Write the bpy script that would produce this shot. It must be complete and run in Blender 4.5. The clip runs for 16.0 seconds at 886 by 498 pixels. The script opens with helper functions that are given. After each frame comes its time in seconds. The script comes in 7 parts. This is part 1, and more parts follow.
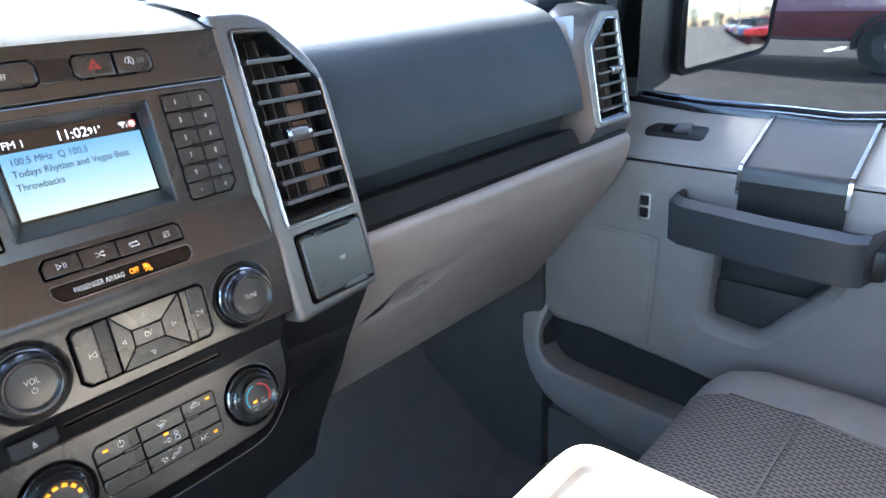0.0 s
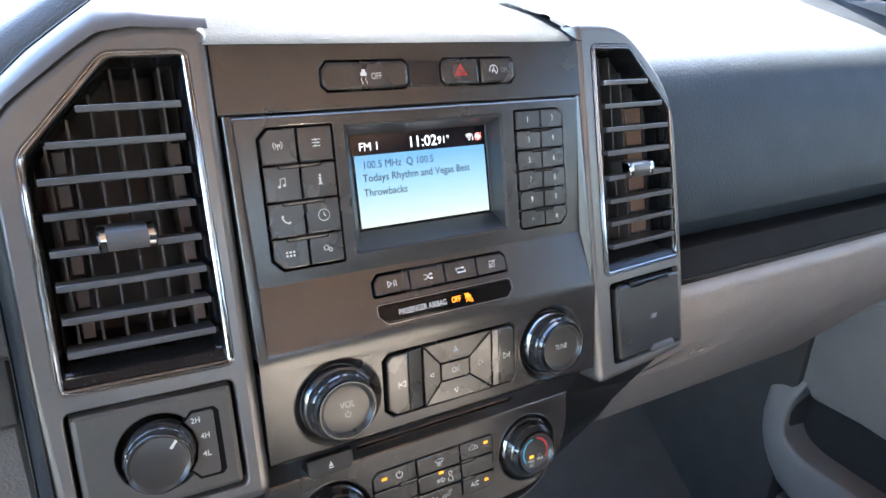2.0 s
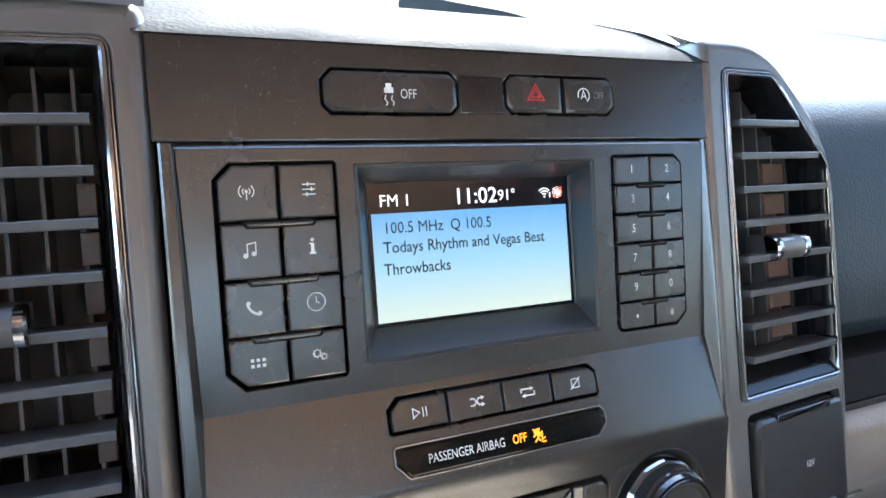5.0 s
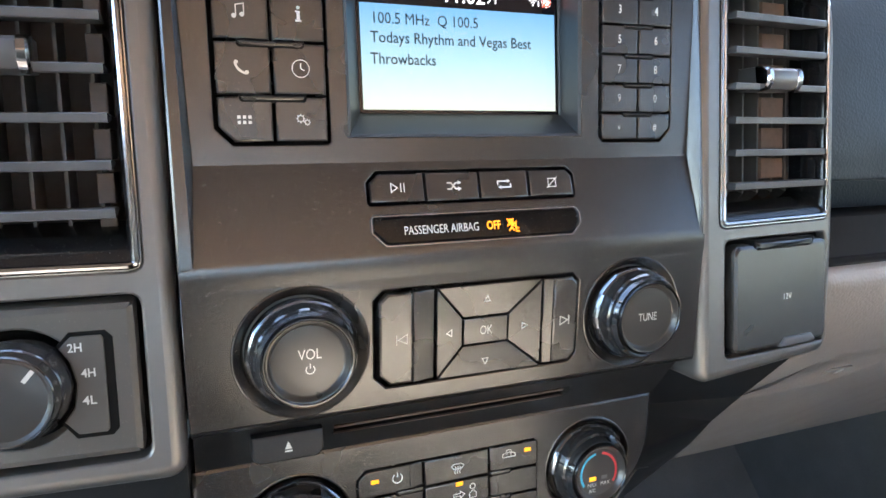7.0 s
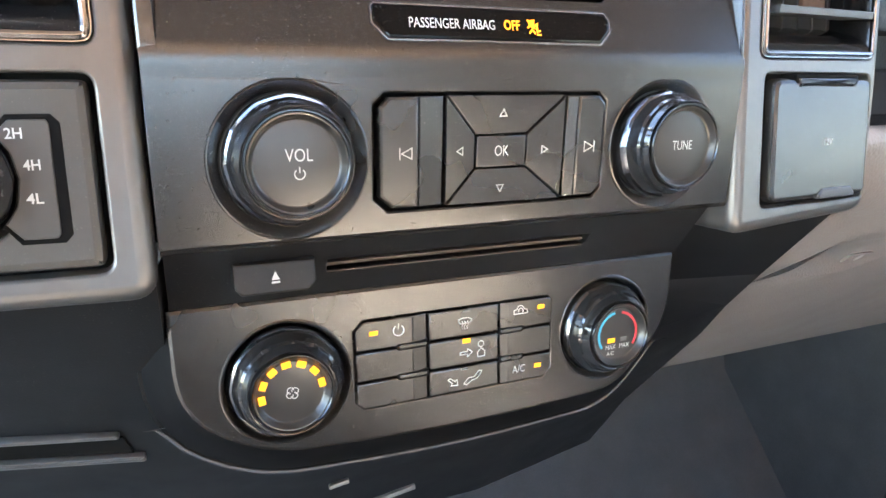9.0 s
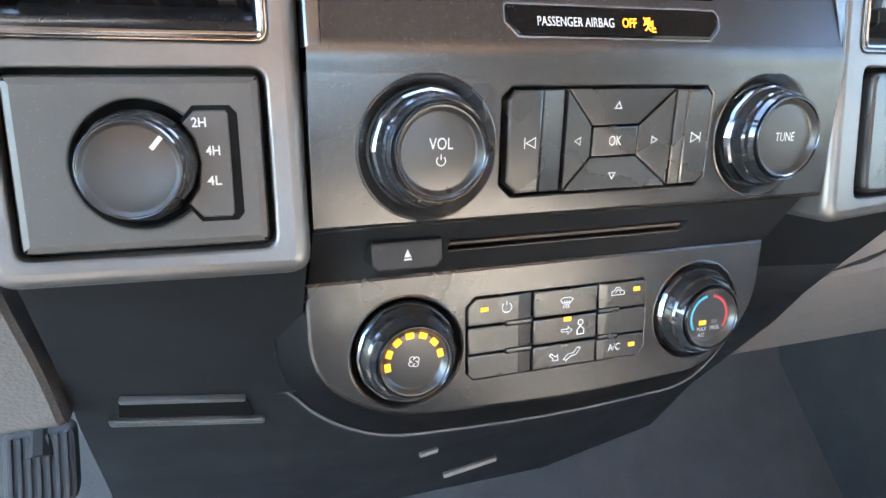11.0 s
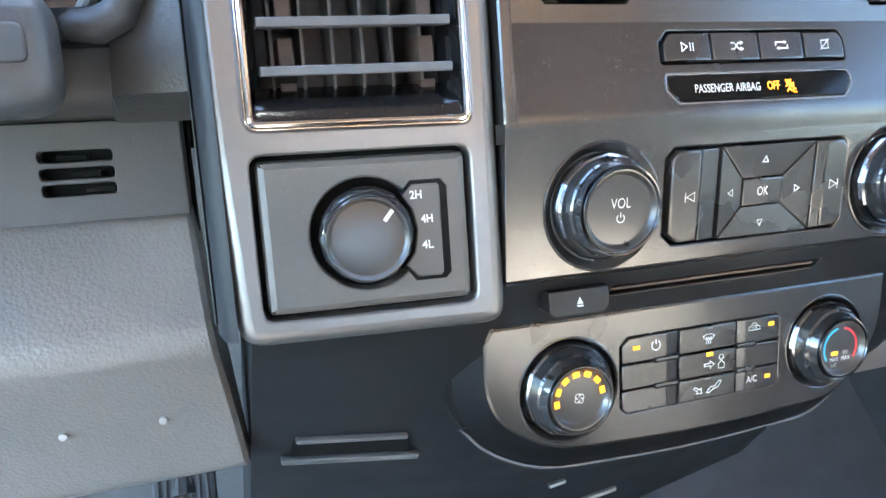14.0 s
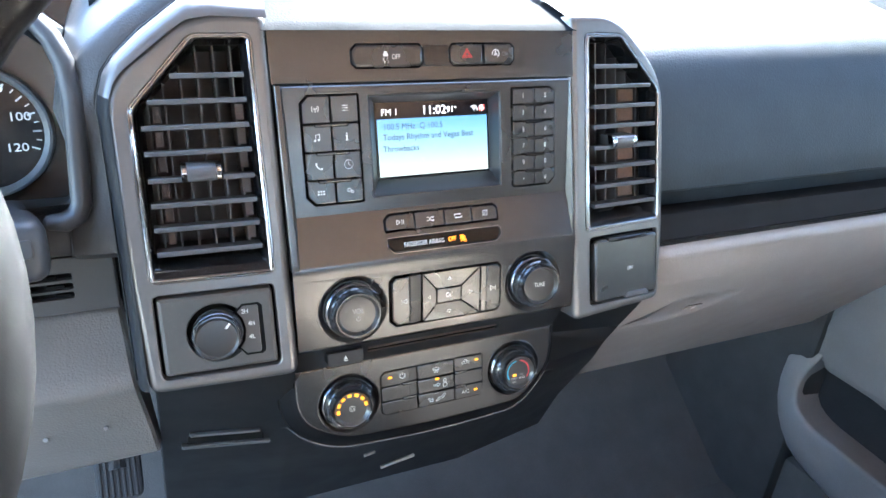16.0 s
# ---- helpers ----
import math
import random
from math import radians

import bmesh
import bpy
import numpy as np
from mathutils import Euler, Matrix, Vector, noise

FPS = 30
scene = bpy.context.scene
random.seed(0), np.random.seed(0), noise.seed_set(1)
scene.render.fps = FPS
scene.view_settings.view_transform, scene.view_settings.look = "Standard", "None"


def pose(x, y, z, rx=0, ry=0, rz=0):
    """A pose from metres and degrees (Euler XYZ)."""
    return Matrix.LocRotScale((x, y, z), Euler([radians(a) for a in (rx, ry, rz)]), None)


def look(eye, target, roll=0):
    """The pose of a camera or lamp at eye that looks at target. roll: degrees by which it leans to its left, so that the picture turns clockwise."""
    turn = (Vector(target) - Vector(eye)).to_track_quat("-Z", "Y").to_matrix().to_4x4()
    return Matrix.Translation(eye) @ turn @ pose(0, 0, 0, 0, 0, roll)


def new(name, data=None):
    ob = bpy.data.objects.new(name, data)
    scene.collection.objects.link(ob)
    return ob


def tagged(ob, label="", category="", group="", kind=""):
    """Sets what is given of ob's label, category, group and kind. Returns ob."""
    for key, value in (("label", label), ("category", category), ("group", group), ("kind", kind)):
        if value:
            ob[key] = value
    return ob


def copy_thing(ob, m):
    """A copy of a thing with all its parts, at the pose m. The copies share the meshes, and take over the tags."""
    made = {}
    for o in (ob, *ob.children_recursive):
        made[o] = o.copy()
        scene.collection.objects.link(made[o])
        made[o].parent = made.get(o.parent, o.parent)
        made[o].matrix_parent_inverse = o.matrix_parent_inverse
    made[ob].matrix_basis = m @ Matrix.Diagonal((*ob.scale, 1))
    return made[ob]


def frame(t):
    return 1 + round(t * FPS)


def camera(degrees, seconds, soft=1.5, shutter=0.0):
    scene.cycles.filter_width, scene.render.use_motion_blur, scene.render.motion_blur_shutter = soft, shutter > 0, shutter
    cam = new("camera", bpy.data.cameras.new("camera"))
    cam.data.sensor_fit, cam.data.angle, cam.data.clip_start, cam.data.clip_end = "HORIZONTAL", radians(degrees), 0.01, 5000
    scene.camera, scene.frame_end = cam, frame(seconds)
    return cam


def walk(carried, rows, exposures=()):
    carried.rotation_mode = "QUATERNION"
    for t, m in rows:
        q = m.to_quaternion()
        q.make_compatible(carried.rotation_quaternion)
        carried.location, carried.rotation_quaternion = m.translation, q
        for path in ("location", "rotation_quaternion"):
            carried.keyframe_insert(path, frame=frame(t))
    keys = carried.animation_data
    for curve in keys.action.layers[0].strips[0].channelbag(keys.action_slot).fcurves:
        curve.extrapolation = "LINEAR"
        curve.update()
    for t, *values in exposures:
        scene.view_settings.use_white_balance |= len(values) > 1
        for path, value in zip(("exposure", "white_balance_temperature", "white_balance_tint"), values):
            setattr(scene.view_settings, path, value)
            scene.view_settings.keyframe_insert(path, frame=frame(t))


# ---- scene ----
cam = camera(67.4, 16.0)
PATH = [
    (0, (-0.165, -0.478, 0.869), (1.2, 0.915, 0.426), -12.4),
    (0.5, (-0.194, -0.455, 0.873), (1.079, 1.029, 0.451), -9.9),
    (1, (-0.213, -0.43, 0.883), (0.943, 1.152, 0.481), -7.4),
    (1.5, (-0.214, -0.393, 0.899), (0.841, 1.261, 0.51), -5.5),
    (2, (-0.198, -0.353, 0.909), (0.749, 1.367, 0.53), -4.2),
    (2.5, (-0.175, -0.309, 0.911), (0.702, 1.448, 0.534), -2.8),
    (3, (-0.151, -0.263, 0.908), (0.678, 1.525, 0.57), -2.1),
    (3.2, (-0.149, -0.244, 0.901), (0.696, 1.547, 0.622), -2.2),
    (5.3, (-0.129, -0.228, 0.894), (0.683, 1.594, 0.757), -2.5),
    (5.5, (-0.13, -0.239, 0.89), (0.674, 1.587, 0.749), -2.2),
    (6, (-0.128, -0.254, 0.871), (0.644, 1.586, 0.733), -2.0),
    (6.5, (-0.126, -0.256, 0.85), (0.621, 1.586, 0.625), -0.9),
    (7, (-0.12, -0.255, 0.828), (0.603, 1.588, 0.541), -0.9),
    (7.5, (-0.118, -0.247, 0.806), (0.599, 1.588, 0.465), -1.1),
    (8, (-0.117, -0.239, 0.79), (0.594, 1.591, 0.409), -1.2),
    (8.5, (-0.119, -0.228, 0.774), (0.629, 1.581, 0.367), -0.8),
    (8.7, (-0.119, -0.225, 0.77), (0.635, 1.58, 0.352), -0.7),
    (10.8, (-0.143, -0.233, 0.764), (0.546, 1.589, 0.31), -0.9),
    (11, (-0.157, -0.233, 0.771), (0.488, 1.602, 0.308), -0.4),
    (11.5, (-0.179, -0.233, 0.777), (0.359, 1.642, 0.336), -0.6),
    (12, (-0.206, -0.224, 0.78), (0.279, 1.679, 0.401), -1.5),
    (12.5, (-0.223, -0.216, 0.777), (0.233, 1.704, 0.45), -2.5),
    (13, (-0.226, -0.216, 0.777), (0.238, 1.704, 0.462), -2.6),
    (13.5, (-0.225, -0.217, 0.779), (0.247, 1.699, 0.456), -2.6),
    (14, (-0.223, -0.239, 0.788), (0.345, 1.642, 0.413), -2.9),
    (14.5, (-0.217, -0.29, 0.817), (0.455, 1.549, 0.407), -2.1),
    (15, (-0.204, -0.348, 0.848), (0.502, 1.465, 0.386), -1.7),
    (15.5, (-0.201, -0.414, 0.885), (0.54, 1.386, 0.424), -1.3),
    (16, (-0.199, -0.471, 0.918), (0.541, 1.322, 0.431), -1.7),
]
TILT = Matrix.Translation((0, 0, 0.75)) @ Matrix.Rotation(radians(-12.5), 4, "X") @ Matrix.Translation((0, 0, -0.75))
EXPOSURES = [(0, 4.03, 5900, 8), (1.5, 4.09, 6100, 10), (3, 3.97, 6350, 12), (5.5, 3.87, 6000, 8), (7, 4.15, 6550, 9), (8.5, 4.65, 6900, 11), (10.8, 4.91, 6350, 8), (13.5, 4.95, 6350, 9), (14.3, 5.19, 5750, 2), (15.2, 4.91, 5480, 0), (16, 4.49, 5900, 8)]
walk(cam, [(t, TILT @ look(eye, target, roll)) for t, eye, target, roll in PATH], EXPOSURES)

from mathutils.geometry import delaunay_2d_cdt

# ---- sky, sun, exposure ----
SUN_FROM = Vector((0.33, 0.60, 0.66)).normalized()
world = bpy.data.worlds.new("world")
scene.world = world
world.use_nodes = True
wn = world.node_tree
sky = wn.nodes.new("ShaderNodeTexSky")
sky.sky_type, sky.sun_disc = "NISHITA", False
sky.sun_elevation = math.asin(SUN_FROM.z)
sky.sun_rotation = math.atan2(SUN_FROM.x, SUN_FROM.y)
wn.links.new(sky.outputs[0], wn.nodes["Background"].inputs[0])
wn.nodes["Background"].inputs[1].default_value = 0.15
sun_data = bpy.data.lights.new("sun", "SUN")
sun_data.energy, sun_data.angle, sun_data.color = 4.2, radians(0.53), (1.0, 0.95, 0.88)
sun = new("sun", sun_data)
sun.matrix_world = look(SUN_FROM * 20, (0, 0, 0))


# ---- materials ----
def material(name, colour, rough=0.5, metal=0.0, grain=0.0, grain_size=0.001, vary=0.15, vary_size=0.05, spec=0.5, voronoi=False, rough_vary=0.04, coat=0.0, dust=0.0):
    """Painted, moulded or woven surface: colour varied at two scales, fine relief, uneven gloss."""
    m = bpy.data.materials.new(name)
    m.use_nodes = True
    t = m.node_tree
    b = t.nodes["Principled BSDF"]
    b.inputs["Metallic"].default_value = metal
    b.inputs["Specular IOR Level"].default_value = spec
    b.inputs["Coat Weight"].default_value = coat
    co = t.nodes.new("ShaderNodeTexCoord")

    def noise_at(size, detail=3.0):
        n = t.nodes.new("ShaderNodeTexNoise")
        n.inputs["Scale"].default_value = 1.0 / size
        n.inputs["Detail"].default_value = detail
        t.links.new(co.outputs["Object"], n.inputs["Vector"])
        return n

    def ramp(src, lo, hi):
        r = t.nodes.new("ShaderNodeMapRange")
        r.inputs["From Min"].default_value, r.inputs["From Max"].default_value = 0.3, 0.7
        r.inputs["To Min"].default_value, r.inputs["To Max"].default_value = lo, hi
        t.links.new(src, r.inputs["Value"])
        return r.outputs[0]

    big, fine = noise_at(vary_size), noise_at(vary_size / 14)
    mul = t.nodes.new("ShaderNodeMath")
    mul.operation = "MULTIPLY"
    t.links.new(ramp(big.outputs[0], 1 - vary, 1 + vary), mul.inputs[0])
    t.links.new(ramp(fine.outputs[0], 1 - vary * 0.5, 1 + vary * 0.5), mul.inputs[1])
    mix = t.nodes.new("ShaderNodeVectorMath")
    mix.operation = "SCALE"
    mix.inputs[0].default_value = colour
    t.links.new(mul.outputs[0], mix.inputs["Scale"])
    colour_out = mix.outputs[0]
    if dust:
        specks = noise_at(0.0007, 1.0)
        patch = noise_at(0.03, 2.0)
        r = t.nodes.new("ShaderNodeMapRange")
        r.inputs["From Min"].default_value, r.inputs["From Max"].default_value = 0.68, 0.80
        r.inputs["To Min"].default_value, r.inputs["To Max"].default_value = 0.0, dust
        t.links.new(specks.outputs[0], r.inputs["Value"])
        pm = t.nodes.new("ShaderNodeMath")
        pm.operation = "MULTIPLY"
        t.links.new(r.outputs[0], pm.inputs[0])
        t.links.new(ramp(patch.outputs[0], 0.0, 1.0), pm.inputs[1])
        dm = t.nodes.new("ShaderNodeMix")
        dm.data_type = "RGBA"
        dm.inputs["B"].default_value = (0.42, 0.38, 0.33, 1)
        t.links.new(pm.outputs[0], dm.inputs["Factor"])
        t.links.new(colour_out, dm.inputs["A"])
        colour_out = dm.outputs["Result"]
    t.links.new(colour_out, b.inputs["Base Color"])
    t.links.new(ramp(noise_at(vary_size * 0.7).outputs[0], rough - rough_vary, rough + rough_vary), b.inputs["Roughness"])
    if grain:
        if voronoi:
            g = t.nodes.new("ShaderNodeTexVoronoi")
            g.inputs["Scale"].default_value = 1.0 / grain_size
            g.feature = "SMOOTH_F1"
            t.links.new(co.outputs["Object"], g.inputs["Vector"])
        else:
            g = noise_at(grain_size, 2.0)
        bump = t.nodes.new("ShaderNodeBump")
        bump.inputs["Strength"].default_value = min(1.0, grain)
        bump.inputs["Distance"].default_value = grain_size * 0.35
        t.links.new(g.outputs[0], bump.inputs["Height"])
        t.links.new(bump.outputs[0], b.inputs["Normal"])
    return m


def glowing(name, colour, strength):
    m = bpy.data.materials.new(name)
    m.use_nodes = True
    b = m.node_tree.nodes["Principled BSDF"]
    b.inputs["Base Color"].default_value = (*colour, 1)
    b.inputs["Emission Color"].default_value = (*colour, 1)
    b.inputs["Emission Strength"].default_value = strength
    return m


def glass(name, tint=(0.93, 0.97, 0.96), rough=0.0):
    m = bpy.data.materials.new(name)
    m.use_nodes = True
    b = m.node_tree.nodes["Principled BSDF"]
    b.inputs["Base Color"].default_value = (*tint, 1)
    b.inputs["Transmission Weight"].default_value = 1.0
    b.inputs["Roughness"].default_value = rough
    b.inputs["IOR"].default_value = 1.05
    return m


PANEL = material("charcoal_panel", (0.0150, 0.0137, 0.0126), 0.25, rough_vary=0.03, grain=0.16, grain_size=0.0005, vary=0.10, spec=1.0, dust=0.36)
PANEL_LOW = material("black_lower_plastic", (0.0115, 0.0118, 0.0122), 0.42, grain=0.2, grain_size=0.0008, dust=0.3, spec=0.4)
BEZEL = material("graphite_satin_paint", (0.178, 0.170, 0.162), 0.34, metal=0.65, grain=0.08, grain_size=0.0005, vary=0.05, rough_vary=0.03)
CHROME = material("bright_chrome", (0.42, 0.42, 0.43), 0.12, metal=1.0, vary=0.03, rough_vary=0.04)
GLOSS = material("gloss_black", (0.010, 0.010, 0.011), 0.16, vary=0.05, rough_vary=0.05, dust=0.25)
BUTTON = material("button_rubber", (0.0150, 0.0136, 0.0124), 0.27, rough_vary=0.03, spec=1.0, grain=0.15, grain_size=0.0005, vary=0.06, dust=0.3)
GAP = material("dark_gap", (0.006, 0.0058, 0.0056), 0.8, vary=0.05, spec=0.1)
KNOB = material("knob_gloss_black", (0.040, 0.040, 0.041), 0.11, metal=0.5, vary=0.05, rough_vary=0.03, coat=0.8)
CAP = material("knob_cap_satin", (0.030, 0.028, 0.026), 0.30, spec=0.75, grain=0.1, grain_size=0.0004, vary=0.05)
RING = material("dark_chrome_ring", (0.060, 0.062, 0.066), 0.20, metal=1.0, vary=0.05)
SLAT = material("vent_slat", (0.075, 0.076, 0.080), 0.36, grain=0.1, grain_size=0.0006, vary=0.08)
VANE = material("vent_vane", (0.105, 0.092, 0.084), 0.5, vary=0.1)
# left links' brown, lightened so the right ones look lit from the rear
DUCT = material("vent_link_brown_lit", (0.20, 0.115, 0.075), 0.7, vary=0.2)
DUCTBROWN = material("vent_inner_brown", (0.092, 0.062, 0.048), 0.6, vary=0.2)
DUCTBLACK = material("duct_matte_black", (0.090, 0.073, 0.064), 0.65, vary=0.15)
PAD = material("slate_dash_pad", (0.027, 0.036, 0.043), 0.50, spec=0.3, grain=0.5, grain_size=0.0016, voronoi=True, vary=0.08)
MATTE = material("matte_black_plastic", (0.016, 0.0155, 0.015), 0.8, spec=0.12, grain=0.2, vary=0.08)
# PAD darkened and dulled for the top faces, to hold down sun glare
TOPPAD = material("slate_pad_sun_darkened", (0.0150, 0.0185, 0.0216), 0.8, spec=0.02, grain=0.5, grain_size=0.0016, voronoi=True, vary=0.08)
TRAY = material("dark_tray", (0.026, 0.026, 0.027), 0.5, grain=0.2, grain_size=0.001)
BOLSTER = material("warm_grey_vinyl", (0.288, 0.251, 0.223), 0.52, grain=0.6, grain_size=0.0017, voronoi=True, vary=0.05)
KNEE = material("grey_grained_vinyl", (0.135, 0.125, 0.114), 0.36, spec=0.75, grain=0.55, grain_size=0.0016, voronoi=True, vary=0.06)
DOORSKIN = material("door_grey_vinyl", (0.208, 0.198, 0.190), 0.55, grain=0.5, grain_size=0.0016, voronoi=True, vary=0.05)
DOORMETAL = material("pull_graphite_paint", (0.042, 0.044, 0.047), 0.36, metal=0.3, vary=0.05)
CARPET = material("black_carpet", (0.072, 0.070, 0.065), 0.95, grain=0.8, grain_size=0.002, vary=0.10, vary_size=0.05)
LIGHT = material("light_grey_console", (0.54, 0.47, 0.38), 0.5, grain=0.3, grain_size=0.0014, voronoi=True, vary=0.04)
# unseen roof cloth, warmed in colour to tint the panel's reflections
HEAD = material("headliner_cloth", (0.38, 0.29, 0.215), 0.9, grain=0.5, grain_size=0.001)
INK = material("white_ink", (0.62, 0.62, 0.60), 0.6, vary=0.03)
INK_GREY = material("dim_grey_ink", (0.13, 0.13, 0.13), 0.6, vary=0.05)
INK_RED = material("red_ink", (0.55, 0.03, 0.03), 0.5, vary=0.05)
INK_DARK = material("screen_dark_text", (0.004, 0.007, 0.014), 0.6, vary=0.02)
BLUE = material("blue_ink", (0.05, 0.42, 0.62), 0.5, vary=0.04)
RED = material("red_arc_ink", (0.60, 0.05, 0.06), 0.5, vary=0.04)
AMBER = glowing("amber_led", (1.0, 0.33, 0.01), 0.085)
AMBER_TXT = glowing("amber_text", (1.0, 0.28, 0.01), 0.10)
SCREEN_WHITE = glowing("screen_white", (0.95, 0.97, 1.0), 0.090)
SCREEN_RED = glowing("screen_red", (0.85, 0.10, 0.06), 0.08)
SCREEN_BAR = material("screen_black_bar", (0.006, 0.006, 0.010), 0.12, vary=0.02)
METAL = material("brushed_steel", (0.62, 0.61, 0.58), 0.36, metal=0.9)
COLUMN = material("column_black_plastic", (0.052, 0.052, 0.052), 0.36, grain=0.45, grain_size=0.0012, voronoi=True, vary=0.06)
RUBBER = material("pedal_rubber", (0.020, 0.020, 0.021), 0.7, grain=0.3)
ASPHALT = material("asphalt", (0.017, 0.0166, 0.0165), 0.95, spec=0.15, grain=0.9, grain_size=0.012, vary=0.25, vary_size=0.6)
MAROON = material("maroon_car_paint", (0.150, 0.052, 0.056), 0.12, metal=0.3, coat=0.8, vary=0.04, vary_size=0.5)
TYRE = material("tyre_rubber", (0.018, 0.018, 0.018), 0.85, grain=0.4, grain_size=0.004)
MIRROR = material("mirror_silver", (0.54, 0.575, 0.585), 0.02, metal=1.0, vary=0.0, rough_vary=0.0)
CARGLASS = material("car_window_dark", (0.015, 0.017, 0.019), 0.06, vary=0.02, rough_vary=0.02)
GLASS = glass("window_glass")
TINTED = glass("tinted_side_glass", (0.25, 0.256, 0.262))
REARGLASS = glass("rear_glass", (0.52, 0.53, 0.54))
WHEELSKIN = material("wheel_rubber", (0.011, 0.0115, 0.0118), 0.7, spec=0.2, grain=0.2, grain_size=0.0008, vary=0.06)

# display backlight: pale blue above, near white below
SCREEN = bpy.data.materials.new("screen_sky_blue")
SCREEN.use_nodes = True
_t = SCREEN.node_tree
_b = _t.nodes["Principled BSDF"]
_c = _t.nodes.new("ShaderNodeTexCoord")
_s = _t.nodes.new("ShaderNodeSeparateXYZ")
_r = _t.nodes.new("ShaderNodeValToRGB")
_r.color_ramp.elements[0].color, _r.color_ramp.elements[0].position = (0.78, 0.90, 0.78, 1), 0.05
_r.color_ramp.elements[1].color, _r.color_ramp.elements[1].position = (0.19, 0.50, 0.86, 1), 0.98
_e = _r.color_ramp.elements.new(0.5)
_e.color = (0.44, 0.75, 0.93, 1)
_t.links.new(_c.outputs["Generated"], _s.inputs[0])
_t.links.new(_s.outputs["Z"], _r.inputs[0])
_t.links.new(_r.outputs[0], _b.inputs["Emission Color"])
_b.inputs["Base Color"].default_value = (0.03, 0.03, 0.04, 1)
_b.inputs["Roughness"].default_value = 0.15
_b.inputs["Emission Strength"].default_value = 0.068


def cloth(name, base, dark):
    """Seat cloth with rows of short raised dashes."""
    m = bpy.data.materials.new(name)
    m.use_nodes = True
    t = m.node_tree
    b = t.nodes["Principled BSDF"]
    b.inputs["Roughness"].default_value = 0.9
    co = t.nodes.new("ShaderNodeTexCoord")
    mp = t.nodes.new("ShaderNodeMapping")
    mp.inputs["Rotation"].default_value = (0, 0, radians(90))
    t.links.new(co.outputs["Object"], mp.inputs["Vector"])
    br = t.nodes.new("ShaderNodeTexBrick")
    br.inputs["Scale"].default_value = 100.0
    br.inputs["Brick Width"].default_value = 1.25
    br.inputs["Row Height"].default_value = 0.62
    br.inputs["Mortar Size"].default_value = 0.20
    br.inputs["Mortar Smooth"].default_value = 0.5
    br.inputs["Color1"].default_value = (*dark, 1)
    br.inputs["Color2"].default_value = (*[c * 0.8 for c in dark], 1)
    br.inputs["Mortar"].default_value = (*base, 1)
    t.links.new(mp.outputs[0], br.inputs["Vector"])
    n = t.nodes.new("ShaderNodeTexNoise")
    n.inputs["Scale"].default_value = 900
    t.links.new(co.outputs["Object"], n.inputs["Vector"])
    mx = t.nodes.new("ShaderNodeMix")
    mx.data_type, mx.blend_type = "RGBA", "MULTIPLY"
    mx.inputs["Factor"].default_value = 0.5
    t.links.new(br.outputs[0], mx.inputs["A"])
    t.links.new(n.outputs[0], mx.inputs["B"])
    t.links.new(mx.outputs["Result"], b.inputs["Base Color"])
    bp = t.nodes.new("ShaderNodeBump")
    bp.inputs["Strength"].default_value, bp.inputs["Distance"].default_value = 0.7, 0.001
    t.links.new(br.outputs["Fac"], bp.inputs["Height"])
    t.links.new(bp.outputs[0], b.inputs["Normal"])
    return m


PLAINCLOTH = material("plain_seat_cloth", (0.235, 0.212, 0.190), 0.9, grain=0.7, grain_size=0.0012, vary=0.08)
CLOTH = cloth("seat_cloth_dashes", (0.29, 0.255, 0.22), (0.105, 0.094, 0.084))


# ---- mesh helpers ----
def thing(name, label, category, group="", kind="", at=(0, 0, 0)):
    ob = new(name)
    ob.empty_display_size = 0.02
    ob.location = at
    return tagged(ob, label, category, group, kind)


def part(name, bm, mat, parent=None, label="", tilt=True, smooth=35, fix=True):
    """Links a bmesh as one mesh object under a thing or a part. tilt: coordinates follow the leaning dash."""
    if fix:
        bmesh.ops.recalc_face_normals(bm, faces=bm.faces)
    if tilt:
        bm.transform(TILT)
    rounds = [f.material_index == 0 for f in bm.faces]
    for f in bm.faces:
        f.material_index = 0
    me = bpy.data.meshes.new(name)
    bm.to_mesh(me)
    bm.free()
    me.set_sharp_from_angle(angle=radians(smooth))
    me.polygons.foreach_set("use_smooth", rounds)
    me.materials.append(mat)
    ob = new(name, me)
    if parent is not None:
        ob.parent = parent
        up = Vector(parent.location)
        if parent.parent is not None:
            up += Vector(parent.parent.location)
        ob.matrix_parent_inverse = Matrix.Translation(-up)
    if label:
        ob["label"] = label
    return ob


def inset(loop, d):
    """Moves a 2D loop inwards by d (outwards when negative)."""
    n = len(loop)
    area = sum(loop[i][0] * loop[(i + 1) % n][1] - loop[(i + 1) % n][0] * loop[i][1] for i in range(n))
    s = 1 if area > 0 else -1
    out = []
    for i in range(n):
        p, a, b = Vector(loop[i]), Vector(loop[i - 1]), Vector(loop[(i + 1) % n])
        e1, e2 = (p - a).normalized(), (b - p).normalized()
        n1, n2 = Vector((-e1.y, e1.x)) * s, Vector((-e2.y, e2.x)) * s
        m = n1 + n2
        m = m / max(0.35, m.length_squared / 2) if m.length > 1e-6 else n1
        q = p + m * d
        out.append((q.x, q.y))
    return out


